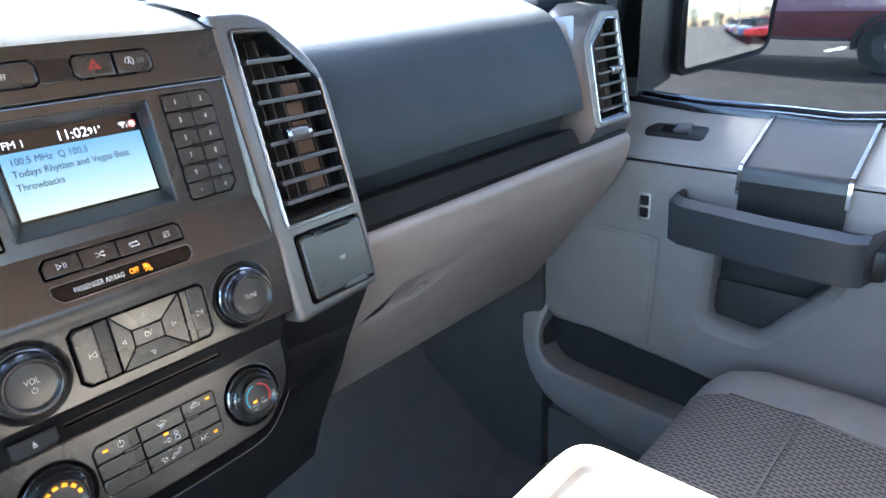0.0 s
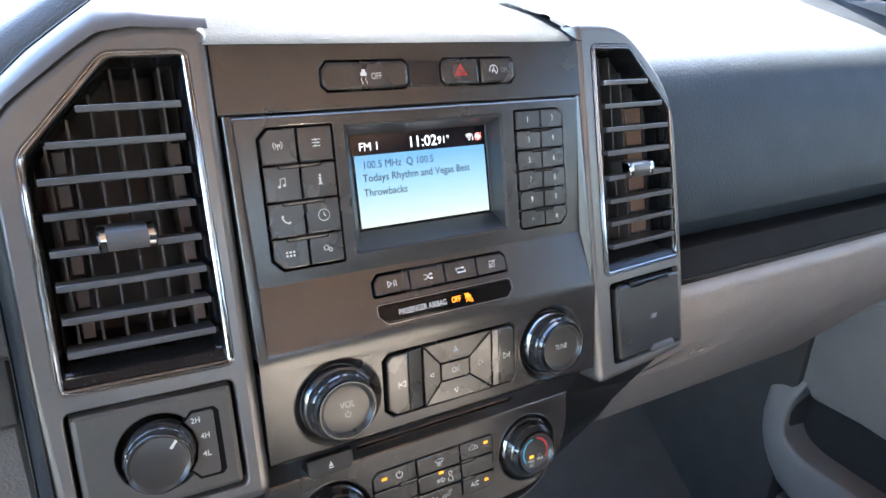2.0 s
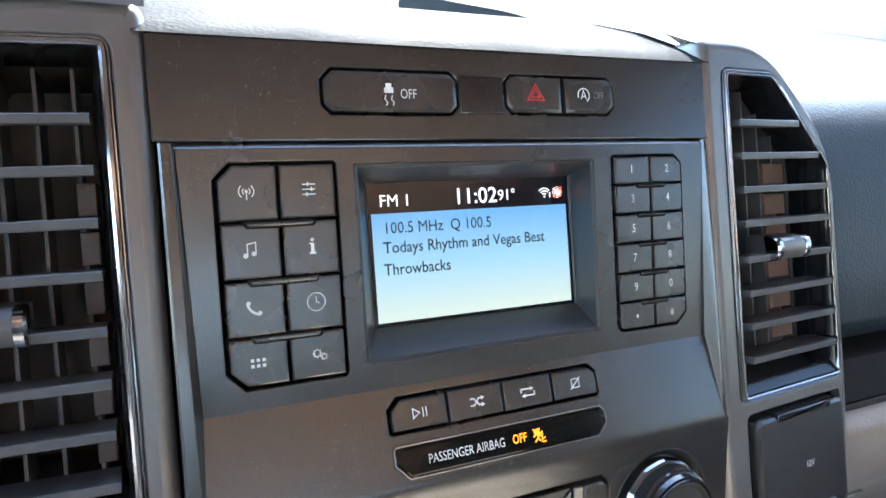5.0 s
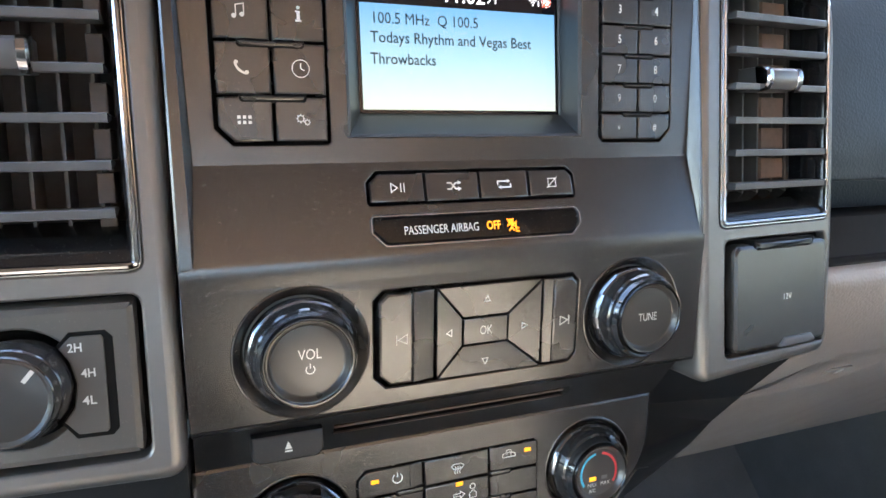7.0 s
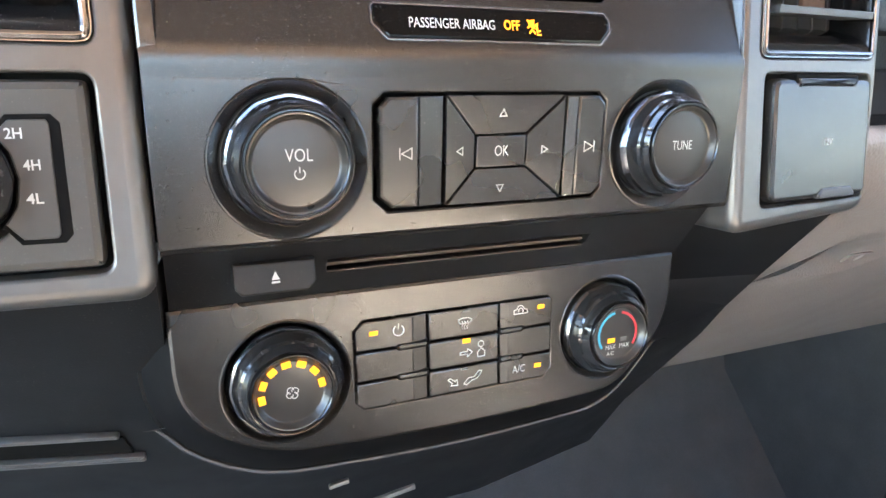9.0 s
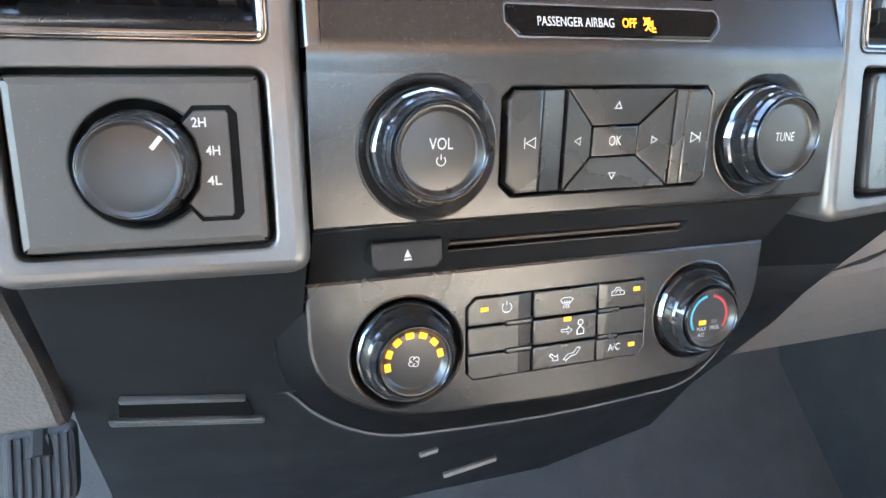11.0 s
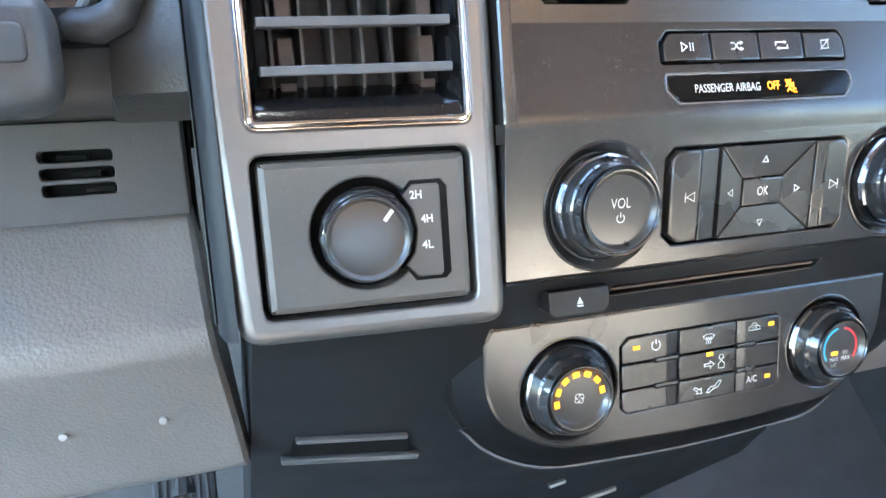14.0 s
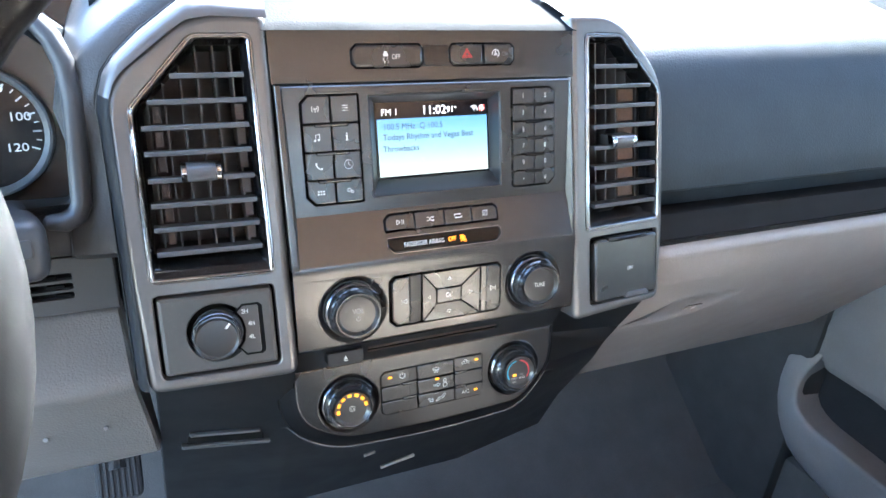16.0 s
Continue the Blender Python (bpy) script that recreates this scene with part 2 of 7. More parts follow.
def rounded(loop, r, n=4):
    """Rounds the corners of a 2D loop. r: one radius, or one for each corner."""
    k = len(loop)
    rs = r if isinstance(r, (list, tuple)) else [r] * k
    out = []
    for i in range(k):
        p, a, b = Vector(loop[i]), Vector(loop[i - 1]), Vector(loop[(i + 1) % k])
        d = min(rs[i], (a - p).length * 0.48, (b - p).length * 0.48)
        if d < 1e-6:
            out.append((p.x, p.y))
            continue
        s, e = p + (a - p).normalized() * d, p + (b - p).normalized() * d
        for j in range(n + 1):
            u = j / n
            q = s * (1 - u) ** 2 + p * 2 * u * (1 - u) + e * u * u
            out.append((q.x, q.y))
    return out


def box2(x0, z0, x1, z1, tl=0.0, tr=0.0, br=0.0, bl=0.0):
    """A 2D rectangle with cut corners."""
    out = [(x0, z0 + bl), (x0, z1 - tl)]
    out += [(x0 + tl, z1)] if tl else []
    out += [(x1 - tr, z1)]
    out += [(x1, z1 - tr)] if tr else []
    out += [(x1, z0 + br)]
    out += [(x1 - br, z0)] if br else []
    out += [(x0 + bl, z0)] if bl else []
    return out


def circle2(cx, cz, r, n=40):
    return [(cx + r * math.cos(2 * math.pi * i / n), cz + r * math.sin(2 * math.pi * i / n)) for i in range(n)]


def join_rings(bm, a, b):
    n = len(a)
    for i in range(n):
        bm.faces.new((a[i], a[(i + 1) % n], b[(i + 1) % n], b[i]))


def ring_at(bm, loop, surf, w):
    return [bm.verts.new((x, surf(x, z) - w, z)) for x, z in loop]


def edge_rings(bm, loop, surf, w0, w1, bev, side=1):
    """Rings from the foot up and round a rounded edge to the rim of the cap."""
    n = 5 if bev > 0.003 else 2
    rings = [ring_at(bm, loop, surf, w0)]
    for i in range(n + 1):
        a = math.pi / 2 * i / n
        rings.append(ring_at(bm, inset(loop, side * bev * (1 - math.cos(a))), surf, w1 - bev * (1 - math.sin(a))))
    for a, b in zip(rings, rings[1:]):
        join_rings(bm, a, b)
    rim = rings[-1]
    edges = [bm.edges.get((rim[j], rim[(j + 1) % len(rim)])) for j in range(len(rim))]
    for e in edges:
        e.smooth = False
    return rings, edges


def slab(bm, loop, surf, w0, w1, bev=0.0005, back=False):
    """A raised pad: outline in x and z, standing from w0 to w1 above the surface, edges rounded."""
    rings, _ = edge_rings(bm, loop, surf, w0, w1, bev)
    bm.faces.new(rings[-1]).material_index = 1
    if back:
        bm.faces.new(rings[0])
    return bm


def inside(p, loop):
    hit = False
    for i in range(len(loop)):
        (x0, z0), (x1, z1) = loop[i - 1], loop[i]
        if (z0 > p[1]) != (z1 > p[1]) and p[0] < x0 + (x1 - x0) * (p[1] - z0) / (z1 - z0):
            hit = not hit
    return hit


def plate(bm, outer, holes, surf, w0, w1, bev=0.0005, hole_bev=None, creases=()):
    """A sheet with real openings through it, every edge rounded."""
    verts, loops = [], []
    for i, loop in enumerate([outer] + list(holes)):
        s, b = (1, bev) if i == 0 else (-1, bev if hole_bev is None else hole_bev)
        rim = edge_rings(bm, loop, surf, w0, w1, b, s)[0][-1]
        loops.append([(v.co.x, v.co.z) for v in rim])
        verts += rim
    edges, k = [], 0
    for lp in loops:
        edges += [(k + j, k + (j + 1) % len(lp)) for j in range(len(lp))]
        k += len(lp)
    for zc in creases:
        on = sorted((j for j in range(len(loops[0])) if abs(loops[0][j][1] - zc) < 1e-4), key=lambda j: loops[0][j][0])
        edges.append((on[0], on[-1]))
    flat = [Vector((v.co.x, v.co.z)) for v in verts]
    pts, _, tris, origin, _, _ = delaunay_2d_cdt(flat, edges, [], 0, 1e-7)
    extra = {}
    for t in tris:
        c = sum((pts[j] for j in t), Vector((0, 0))) / len(t)
        if not inside(c, loops[0]) or any(inside(c, h) for h in loops[1:]):
            continue
        for j in t:
            if j not in extra:
                q = pts[j]
                extra[j] = verts[origin[j][0]] if origin[j] else bm.verts.new((q.x, surf(q.x, q.y) - w1, q.y))
        vs = [extra[j] for j in t]
        if len(set(vs)) == 3:
            bm.faces.new(vs).material_index = 1
    return bm


def revolve(bm, cx, cz, y0, lean, profile, seg=48, facets=0, band=(0, 0), depth=0.05, end=True, drift=0.0):
    """Turns (radius, height) pairs about the axis that stands out of the panel."""
    rings = []
    for r, w in profile:
        ring = []
        for i in range(seg):
            a = 2 * math.pi * i / seg
            k = r
            if facets and band[0] <= w <= band[1]:
                st = 2 * math.pi / facets
                u = (a % st) - st / 2
                k = r * (1 - depth * (1 - math.cos(st / 2) / math.cos(u)))
            x, z = cx + k * math.cos(a), cz + k * math.sin(a)
            ring.append(bm.verts.new((x + drift * w, y0 + lean * (z - cz) - w, z)))
        rings.append(ring)
    for a, b in zip(rings, rings[1:]):
        join_rings(bm, a, b)
    if end:
        bm.faces.new(rings[-1])
    return bm


def loft(bm, sections, closed=False, caps=False):
    rows = [[bm.verts.new(p) for p in s] for s in sections]
    n = len(rows[0])
    for a, b in zip(rows, rows[1:]):
        for i in range(n if closed else n - 1):
            bm.faces.new((a[i], a[(i + 1) % n], b[(i + 1) % n], b[i]))
    if caps:
        bm.faces.new(rows[0])
        bm.faces.new(rows[-1])
    return bm


def extrude_x(bm, profile, xs):
    """A closed profile of (y, z) pulled along x, ends capped."""
    return loft(bm, [[(x, y, z) for y, z in profile] for x in xs], closed=True, caps=True)


def block(bm, lo, hi, bev=0.0, segs=2):
    made = bmesh.ops.create_cube(bm, size=1)["verts"]
    for v in made:
        v.co = Vector([(a + b) / 2 + c * (b - a) for a, b, c in zip(lo, hi, v.co)])
    if bev:
        es = {e for v in made for e in v.link_edges}
        bmesh.ops.bevel(bm, geom=list(es), offset=bev, segments=segs, affect="EDGES", profile=0.5)
    return bm


def stroke(bm, pts, width, surf, w, closed=False):
    """A flat drawn line of the given width, 0.15 mm proud."""
    n = len(pts)
    left, right = [], []
    for i in range(n):
        p = Vector(pts[i])
        a = Vector(pts[i - 1]) if (i or closed) else p - (Vector(pts[1]) - p)
        b = Vector(pts[(i + 1) % n]) if (i < n - 1 or closed) else p + (p - Vector(pts[i - 1]))
        e1, e2 = (p - a).normalized(), (b - p).normalized()
        m = Vector((-e1.y - e2.y, e1.x + e2.x))
        m = m / max(0.3, m.length_squared / 2) if m.length > 1e-6 else Vector((-e1.y, e1.x))
        for side, s in ((left, 1), (right, -1)):
            q = p + m * (width / 2 * s)
            side.append(bm.verts.new((q.x, surf(q.x, q.y) - w - 0.00015, q.y)))
    for i in range(n if closed else n - 1):
        j = (i + 1) % n
        bm.faces.new((left[i], left[j], right[j], right[i]))
    return bm


def fill(bm, loop, surf, w):
    bm.faces.new([bm.verts.new((x, surf(x, z) - w - 0.00015, z)) for x, z in loop])
    return bm


def arc(cx, cz, r, a0, a1, n=14):
    return [(cx + r * math.cos(radians(a0 + (a1 - a0) * i / n)), cz + r * math.sin(radians(a0 + (a1 - a0) * i / n))) for i in range(n + 1)]


def lettering(name, text, x, z, size, surf, w, mat, parent, narrow=0.8, align="CENTER", turn=0.0, bold=0.0, width=0.0):
    """Flat letters of the built-in font, laid on a surface, their middle at x, z."""
    cu = bpy.data.curves.new(name, "FONT")
    cu.body, cu.size, cu.align_x, cu.align_y, cu.offset = text, size, align, "CENTER", bold
    cu.resolution_u = 3
    tmp = new(name, cu)
    dg = bpy.context.evaluated_depsgraph_get()
    me = bpy.data.meshes.new_from_object(tmp.evaluated_get(dg))
    bpy.data.objects.remove(tmp)
    bpy.data.curves.remove(cu)
    bm = bmesh.new()
    bm.from_mesh(me)
    bpy.data.meshes.remove(me)
    c, s = math.cos(radians(turn)), math.sin(radians(turn))
    if width:
        xs = [v.co.x for v in bm.verts]
        narrow = width / (max(xs) - min(xs))
    for v in bm.verts:
        px, pz = v.co.x * narrow, v.co.y
        px, pz = x + px * c - pz * s, z + px * s + pz * c
        v.co = (px, surf(px, pz) - w - 0.00015, pz)
    return part(name, bm, mat, parent, fix=False)


def table(rows):
    zs, ys = zip(*rows)
    return lambda x, z: float(np.interp(z, zs, ys))

# ---- dash: surfaces that carry the controls, y over (x, z) ----
S_TOP = table([(0.919, 0.0140), (0.960, 0.0165)])
S_MID = table([(0.786, 0.0016), (0.8245, 0.0110), (0.919, 0.0128)])
S_LOW = table([(0.722, 0.0062), (0.776, 0.0022)])
S_SLOT = table([(0.694, 0.0340), (0.7225, 0.0110)])
S_HVAC = table([(0.60, 0.0340), (0.70, 0.0348)])
S_SCREEN = table([(0.80, 0.0245), (0.95, 0.0315)])


def s_vent(x, z):
    return 0.0060 + 0.08 * (abs(x) - 0.15) + 0.055 * (z - 0.75)


# ---- radio panel ----
radio = thing("radio_control_panel", "charcoal plastic radio panel with small colour display and grey buttons", "car radio")
PADL = box2(-0.1068, 0.8318, -0.0628, 0.9122, tl=0.0060, tr=0.0012, br=0.0012, bl=0.0065)
PADR = box2(0.0634, 0.8318, 0.1045, 0.9122, tl=0.0012, tr=0.0045, br=0.0060, bl=0.0025)
SCRB = box2(-0.0556, 0.8347, 0.0540, 0.9105)
PLAY = box2(-0.0498, 0.8068, 0.0484, 0.8208, tl=0.0045, tr=0.0035, br=0.0012, bl=0.0012)
BAGP = box2(-0.0491, 0.7904, 0.0496, 0.8028, tl=0.0012, tr=0.0025, br=0.0050, bl=0.0055)
STAB = box2(-0.0664, 0.9292, -0.0098, 0.9468, tl=0.0045, tr=0.0035, br=0.0035, bl=0.0035)
HAZ = box2(0.0112, 0.9298, 0.0680, 0.9468, tl=0.0035, tr=0.0035, br=0.0040, bl=0.0035)
NAV = box2(-0.0496, 0.7298, 0.0484, 0.7724, tl=0.0040, tr=0.0035, br=0.0040, bl=0.0050)
bm = bmesh.new()
plate(bm, box2(-0.1248, 0.9195, 0.1232, 0.9575), [STAB, HAZ], S_TOP, -0.012, 0.0, 0.0008, 0.0005)
part("upper_strip", bm, PANEL, radio)
bm = bmesh.new()
slab(bm, box2(-0.0094, 0.9302, 0.0108, 0.9462), S_TOP, -0.002, 0.0006, 0.0004)
part("button_bridge", bm, PANEL, radio)
# the face plate lies in a recess that runs out towards the top strip and the knob shelf
bm = bmesh.new()
plate(bm, [(-0.1178, 0.7860), (-0.1156, 0.8245), (-0.1180, 0.9172), (0.1180, 0.9172), (0.1156, 0.8245), (0.1178, 0.7860)], [PADL, SCRB, PADR, PLAY, BAGP], S_MID, -0.012, 0.0, 0.0004, 0.0005, creases=(0.8245,))
loft(bm, [[(-0.1180, 0.0128, 0.9171), (0.1180, 0.0128, 0.9171)], [(-0.1186, 0.0138, 0.9183), (0.1186, 0.0138, 0.9183)], [(-0.1190, 0.0165, 0.9196), (0.1190, 0.0165, 0.9196)]])
part("face_plate", bm, PANEL, radio)
RAIL = table([(0.7850, 0.0021), (0.7870, 0.0018), (0.919, 0.0122)])
for s in (-1, 1):
    xo = 0.1230 if s < 0 else 0.1202
    rows = []
    for z, deep, edge in ((0.9190, 0.1184, 0.1190), (0.8850, 0.1174, 0.1188), (0.8550, 0.1165, 0.1186), (0.8245, 0.1158, 0.1183), (0.8050, 0.1169, 0.1181), (0.7880, 0.1178, 0.1179), (0.7858, 0.1178, 0.1179)):
        y0, y1 = S_MID(0, z), RAIL(0, z)
        rows.append([(s * (deep - 0.0006), y0 + 0.0006, z), (s * deep, y0 - 0.0002, z), (s * (edge - 0.0004), y1 + 0.0005, z), (s * edge, y1 + 0.0001, z), (s * (edge + 0.0006), y1, z), (s * (xo - 0.0008), y1 + 0.0001, z), (s * xo, y1 + 0.0008, z), (s * (xo + 0.0002), y1 + 0.0120, z)])
    bm = bmesh.new()
    loft(bm, rows)
    part("side_rail", bm, PANEL, radio)
    bm = bmesh.new()
    loft(bm, [[(s * 0.1180, 0.0240, 0.9575), (s * 0.1180, 0.0240, 0.722)], [(s * 0.1262, 0.0240, 0.9575), (s * 0.1262, 0.0240, 0.722)]])
    part("side_reveal", bm, GAP, radio)
VOL, TUNE = (-0.0790, 0.7500), (0.0790, 0.7503)
bm = bmesh.new()
plate(bm, box2(-0.1230, 0.7222, 0.1202, 0.7778), [circle2(*VOL, 0.0270), NAV, circle2(*TUNE, 0.0270)], S_LOW, -0.014, 0.0, 0.0003, 0.0008)
flare = []
for i in range(13):
    u, h = i / 12, 0.0114
    y0, y1 = S_LOW(0, 0.776) - 0.074 * 0.0014, S_MID(0, 0.7888) - 0.0002
    flare.append((0.7774 + h * u, (2 * u ** 3 - 3 * u ** 2 + 1) * y0 + (u ** 3 - 2 * u ** 2 + u) * h * -0.074 + (3 * u ** 2 - 2 * u ** 3) * y1 + (u ** 3 - u ** 2) * h * 0.244))
loft(bm, [[(-0.1229 if z < 0.7866 else -0.1178, y, z), (0.1201 if z < 0.7866 else 0.1178, y, z)] for z, y in flare])
loft(bm, [[(-0.1228, 0.0057, 0.7223), (0.1200, 0.0057, 0.7223)], [(-0.1227, 0.0068, 0.7205), (0.1198, 0.0068, 0.7205)], [(-0.1226, 0.0125, 0.7195), (0.1194, 0.0125, 0.7195)]])
part("knob_shelf", bm, PANEL, radio, smooth=60)
bm = bmesh.new()
for loop, surf in ((PADL, S_MID), (PADR, S_MID), (PLAY, S_MID), (STAB, S_TOP), (HAZ, S_TOP), (NAV, S_LOW)):
    slab(bm, inset(loop, -0.001), surf, -0.014, -0.0050, 0.0002)
part("button_well", bm, GAP, radio)


RIM = material("key_rim_graphite", (0.30, 0.30, 0.31), 0.22, metal=0.85, vary=0.05)
for loop, surf, wd in ((BAGP, S_MID, 0.0005),):
    bm = bmesh.new()
    plate(bm, inset(loop, -0.0002), [inset(loop, wd)], surf, -0.004, 0.0004, 0.0002, 0.0002)
    part("key_rim", bm, RIM, radio)


def button(name, loop, surf, parent, mat=None, top=0.0010, gap=0.0007, bev=0.0010, label=""):
    bm = bmesh.new()
    slab(bm, inset(loop, gap), surf, -0.006, top, bev)
    return part(name, bm, mat or BUTTON, parent, label)


def creased_button(name, flat, slant, surf, parent, fold, fall, top, gap, bev):
    """A key whose face bends back from the upright fold line."""
    bm = bmesh.new()
    slab(bm, inset(flat, gap), surf, -0.006, top, bev)
    slab(bm, inset(slant, gap), lambda x, z: surf(x, z) + fall * max(0.0, abs(x - fold) - gap), -0.006, top, bev * 0.5)
    return part(name, bm, BUTTON, parent)


IW = 0.00042  # line width of the small symbols


def symbol(parent, surf, w, lines=(), fills=(), mat=None, width=IW, loops=()):
    bm = bmesh.new()
    for pts in lines:
        stroke(bm, pts, width, surf, w)
    for pts in loops:
        stroke(bm, pts, width, surf, w, closed=True)
    for pts in fills:
        fill(bm, pts, surf, w)
    return part("symbol", bm, mat or INK, parent, fix=False)


RIDGE = material("ridge_black", (0.006, 0.006, 0.0065), 0.5, vary=0.05, spec=0.12)


def ridge(parent, x0, x1, z0, z1, surf, cut=0.0009):
    """A small raised tab between two keys, with a dark groove round it."""
    bm = bmesh.new()
    slab(bm, box2(x0 - 0.0005, z0 - 0.0006, x1 + 0.0005, z1 + 0.0004, br=cut, bl=cut), surf, -0.004, 0.0011, 0.0002)
    groove = part("ridge_groove", bm, RIDGE, parent)
    bm = bmesh.new()
    slab(bm, box2(x0 + 0.0002, z0 + 0.0001, x1 - 0.0002, z1, br=cut, bl=cut), surf, -0.004, 0.0017, 0.0006)
    part("ridge_bar", bm, BUTTON, groove)


# left pad of eight buttons
colL, rowsL = -0.0846, (0.8318, 0.8506, 0.8708, 0.8912, 0.9122)
pads = {}
for r in range(4):
    for c in range(2):
        x0, x1 = ((-0.1068, colL), (colL, -0.0628))[c]
        z0, z1 = rowsL[r], rowsL[r + 1]
        cut = dict(tl=0.0055 if (r, c) == (3, 0) else 0, bl=0.0060 if (r, c) == (0, 0) else 0)
        pads[r, c] = button("button", box2(x0 + (0.0010 if c == 0 else 0), z0 + (0.0009 if r == 0 else 0), x1 - (0.0008 if c == 1 else 0), z1 - (0.0007 if r == 3 else 0), **cut), S_MID, radio, gap=0.0005, bev=0.0009)
for r in (1, 2, 3):
    ridge(radio, colL - 0.0122, colL + 0.0122, rowsL[r] - 0.0019, rowsL[r] - 0.0002, S_MID)


def mid(r, c):
    return ((-0.0957, -0.0737)[c], (rowsL[r] + rowsL[r + 1]) / 2 + 0.0003)


x, z = mid(3, 0)
symbol(pads[3, 0], S_MID, 0.0010, [arc(x, z, 0.0013, 130, 230, 6), arc(x, z, 0.0013, -50, 50, 6), arc(x, z, 0.0026, 130, 230, 8), arc(x, z, 0.0026, -50, 50, 8), [(x, z), (x, z - 0.003)]], [circle2(x, z, 0.0006, 8)])
x, z = mid(3, 1)
symbol(pads[3, 1], S_MID, 0.0010, [[(x - 0.0024, z + k * 0.0018), (x + 0.0024, z + k * 0.0018)] for k in (-1, 0, 1)] + [[(x + d, z + k * 0.0018 - 0.0008), (x + d, z + k * 0.0018 + 0.0008)] for k, d in ((-1, -0.0008), (0, 0.001), (1, -0.0004))])
x, z = mid(2, 0)
symbol(pads[2, 0], S_MID, 0.0010, [[(x - 0.001, z - 0.0016), (x - 0.001, z + 0.0022), (x + 0.0019, z + 0.0028), (x + 0.0019, z - 0.001)]], [circle2(x - 0.0017, z - 0.0018, 0.0009, 10), circle2(x + 0.0012, z - 0.0012, 0.0009, 10)])
x, z = mid(2, 1)
symbol(pads[2, 1], S_MID, 0.0010, [], [circle2(x, z + 0.0024, 0.0007, 10), box2(x - 0.0006, z - 0.0022, x + 0.0006, z + 0.0012), box2(x - 0.0012, z - 0.0028, x + 0.0012, z - 0.0021), box2(x - 0.0011, z + 0.0007, x, z + 0.0013)])
x, z = mid(1, 0)
symbol(pads[1, 0], S_MID, 0.0010, [arc(x + 0.0024, z + 0.0024, 0.0048, 188, 262, 8)], [circle2(x - 0.0019, z + 0.0018, 0.0008, 8), circle2(x + 0.0018, z - 0.0019, 0.0008, 8)], width=0.0009)
x, z = mid(1, 1)
symbol(pads[1, 1], S_MID, 0.0010, [[(x, z + 0.002), (x, z), (x + 0.0013, z - 0.0007)]], loops=[circle2(x, z, 0.0033, 24)], width=0.00035)
x, z = mid(0, 0)
symbol(pads[0, 0], S_MID, 0.0010, [], [box2(x + i * 0.0020 - 0.0006, z + j * 0.0020 - 0.0006, x + i * 0.0020 + 0.0006, z + j * 0.0020 + 0.0006) for i in (-1, 0, 1) for j in (-0.5, 0.5)])
x, z = mid(0, 1)
symbol(pads[0, 1], S_MID, 0.0010, [[(cx + r * 0.9 * math.cos(a), cz + r * 0.9 * math.sin(a)), (cx + r * 1.5 * math.cos(a), cz + r * 1.5 * math.sin(a))] for cx, cz, r in ((x - 0.0009, z + 0.0005, 0.0012), (x + 0.0016, z - 0.0009, 0.0009)) for a in [k * math.pi / 4 for k in range(8)]], loops=[circle2(x - 0.0009, z + 0.0005, 0.0012, 14), circle2(x + 0.0016, z - 0.0009, 0.0009, 12)])

# number pad
colR = 0.0846
rowsR = [0.8318 + i * (0.9122 - 0.8318) / 6 for i in range(7)]
keys = ("1", "2", "3", "4", "5", "6", "7", "8", "9", "0", "*", "#")
for i, k in enumerate(keys):
    r, c = 5 - i // 2, i % 2
    x0, x1 = ((0.0634, colR), (colR, 0.1045))[c]
    cut = dict(tr=0.0040 if (r, c) == (5, 1) else 0, br=0.0055 if (r, c) == (0, 1) else 0, bl=0.002 if (r, c) == (0, 0) else 0)
    b = button("number_button", box2(x0 + (0.0009 if c == 0 else 0), rowsR[r] + (0.0008 if r == 0 else 0), x1 - (0.0008 if c == 1 else 0), rowsR[r + 1] - (0.0006 if r == 5 else 0), **cut), S_MID, radio, gap=0.0004, bev=0.0008)
    lettering("number", k, (x0 + x1) / 2, (rowsR[r] + rowsR[r + 1]) / 2 - (0.001 if k == "*" else 0), 0.0054 if k not in "*#" else 0.0045, S_MID, 0.0010, INK, b, bold=0.00005, narrow=0.75)
for r in range(1, 6):
    ridge(radio, colR - 0.0078, colR + 0.0078, rowsR[r] - 0.0014, rowsR[r] - 0.0002, S_MID, 0.0006)

# traction and hazard buttons
b = button("traction_button", STAB, S_TOP, radio, gap=0.0007, bev=0.0020)
lettering("button_text", "OFF", -0.0318, 0.9372, 0.0054, S_TOP, 0.0010, INK, b, width=0.0066)
symbol(b, S_TOP, 0.0010, [[(-0.0412, 0.9368), (-0.0417, 0.9352), (-0.0406, 0.9338), (-0.0413, 0.9328)], [(-0.0385, 0.9368), (-0.0390, 0.9352), (-0.0379, 0.9338), (-0.0386, 0.9328)]], [box2(-0.0418, 0.9376, -0.0380, 0.9397), box2(-0.0411, 0.9397, -0.0387, 0.9413)])
bm = bmesh.new()
slab(bm, box2(-0.0096, 0.9302, 0.0110, 0.9460), S_TOP, -0.001, 0.0006, 0.0006)
part("bridge_strip", bm, PANEL, radio)
b = button("hazard_button", box2(0.0112, 0.9298, 0.0404, 0.9468, tl=0.0035, bl=0.0035), S_TOP, radio, gap=0.0006, bev=0.0019)
symbol(b, S_TOP, 0.0010, loops=[[(0.0222, 0.9362), (0.0302, 0.9362), (0.0262, 0.9426)], [(0.0240, 0.9373), (0.0284, 0.9373), (0.0262, 0.9408)]], mat=INK_RED, width=0.0005)
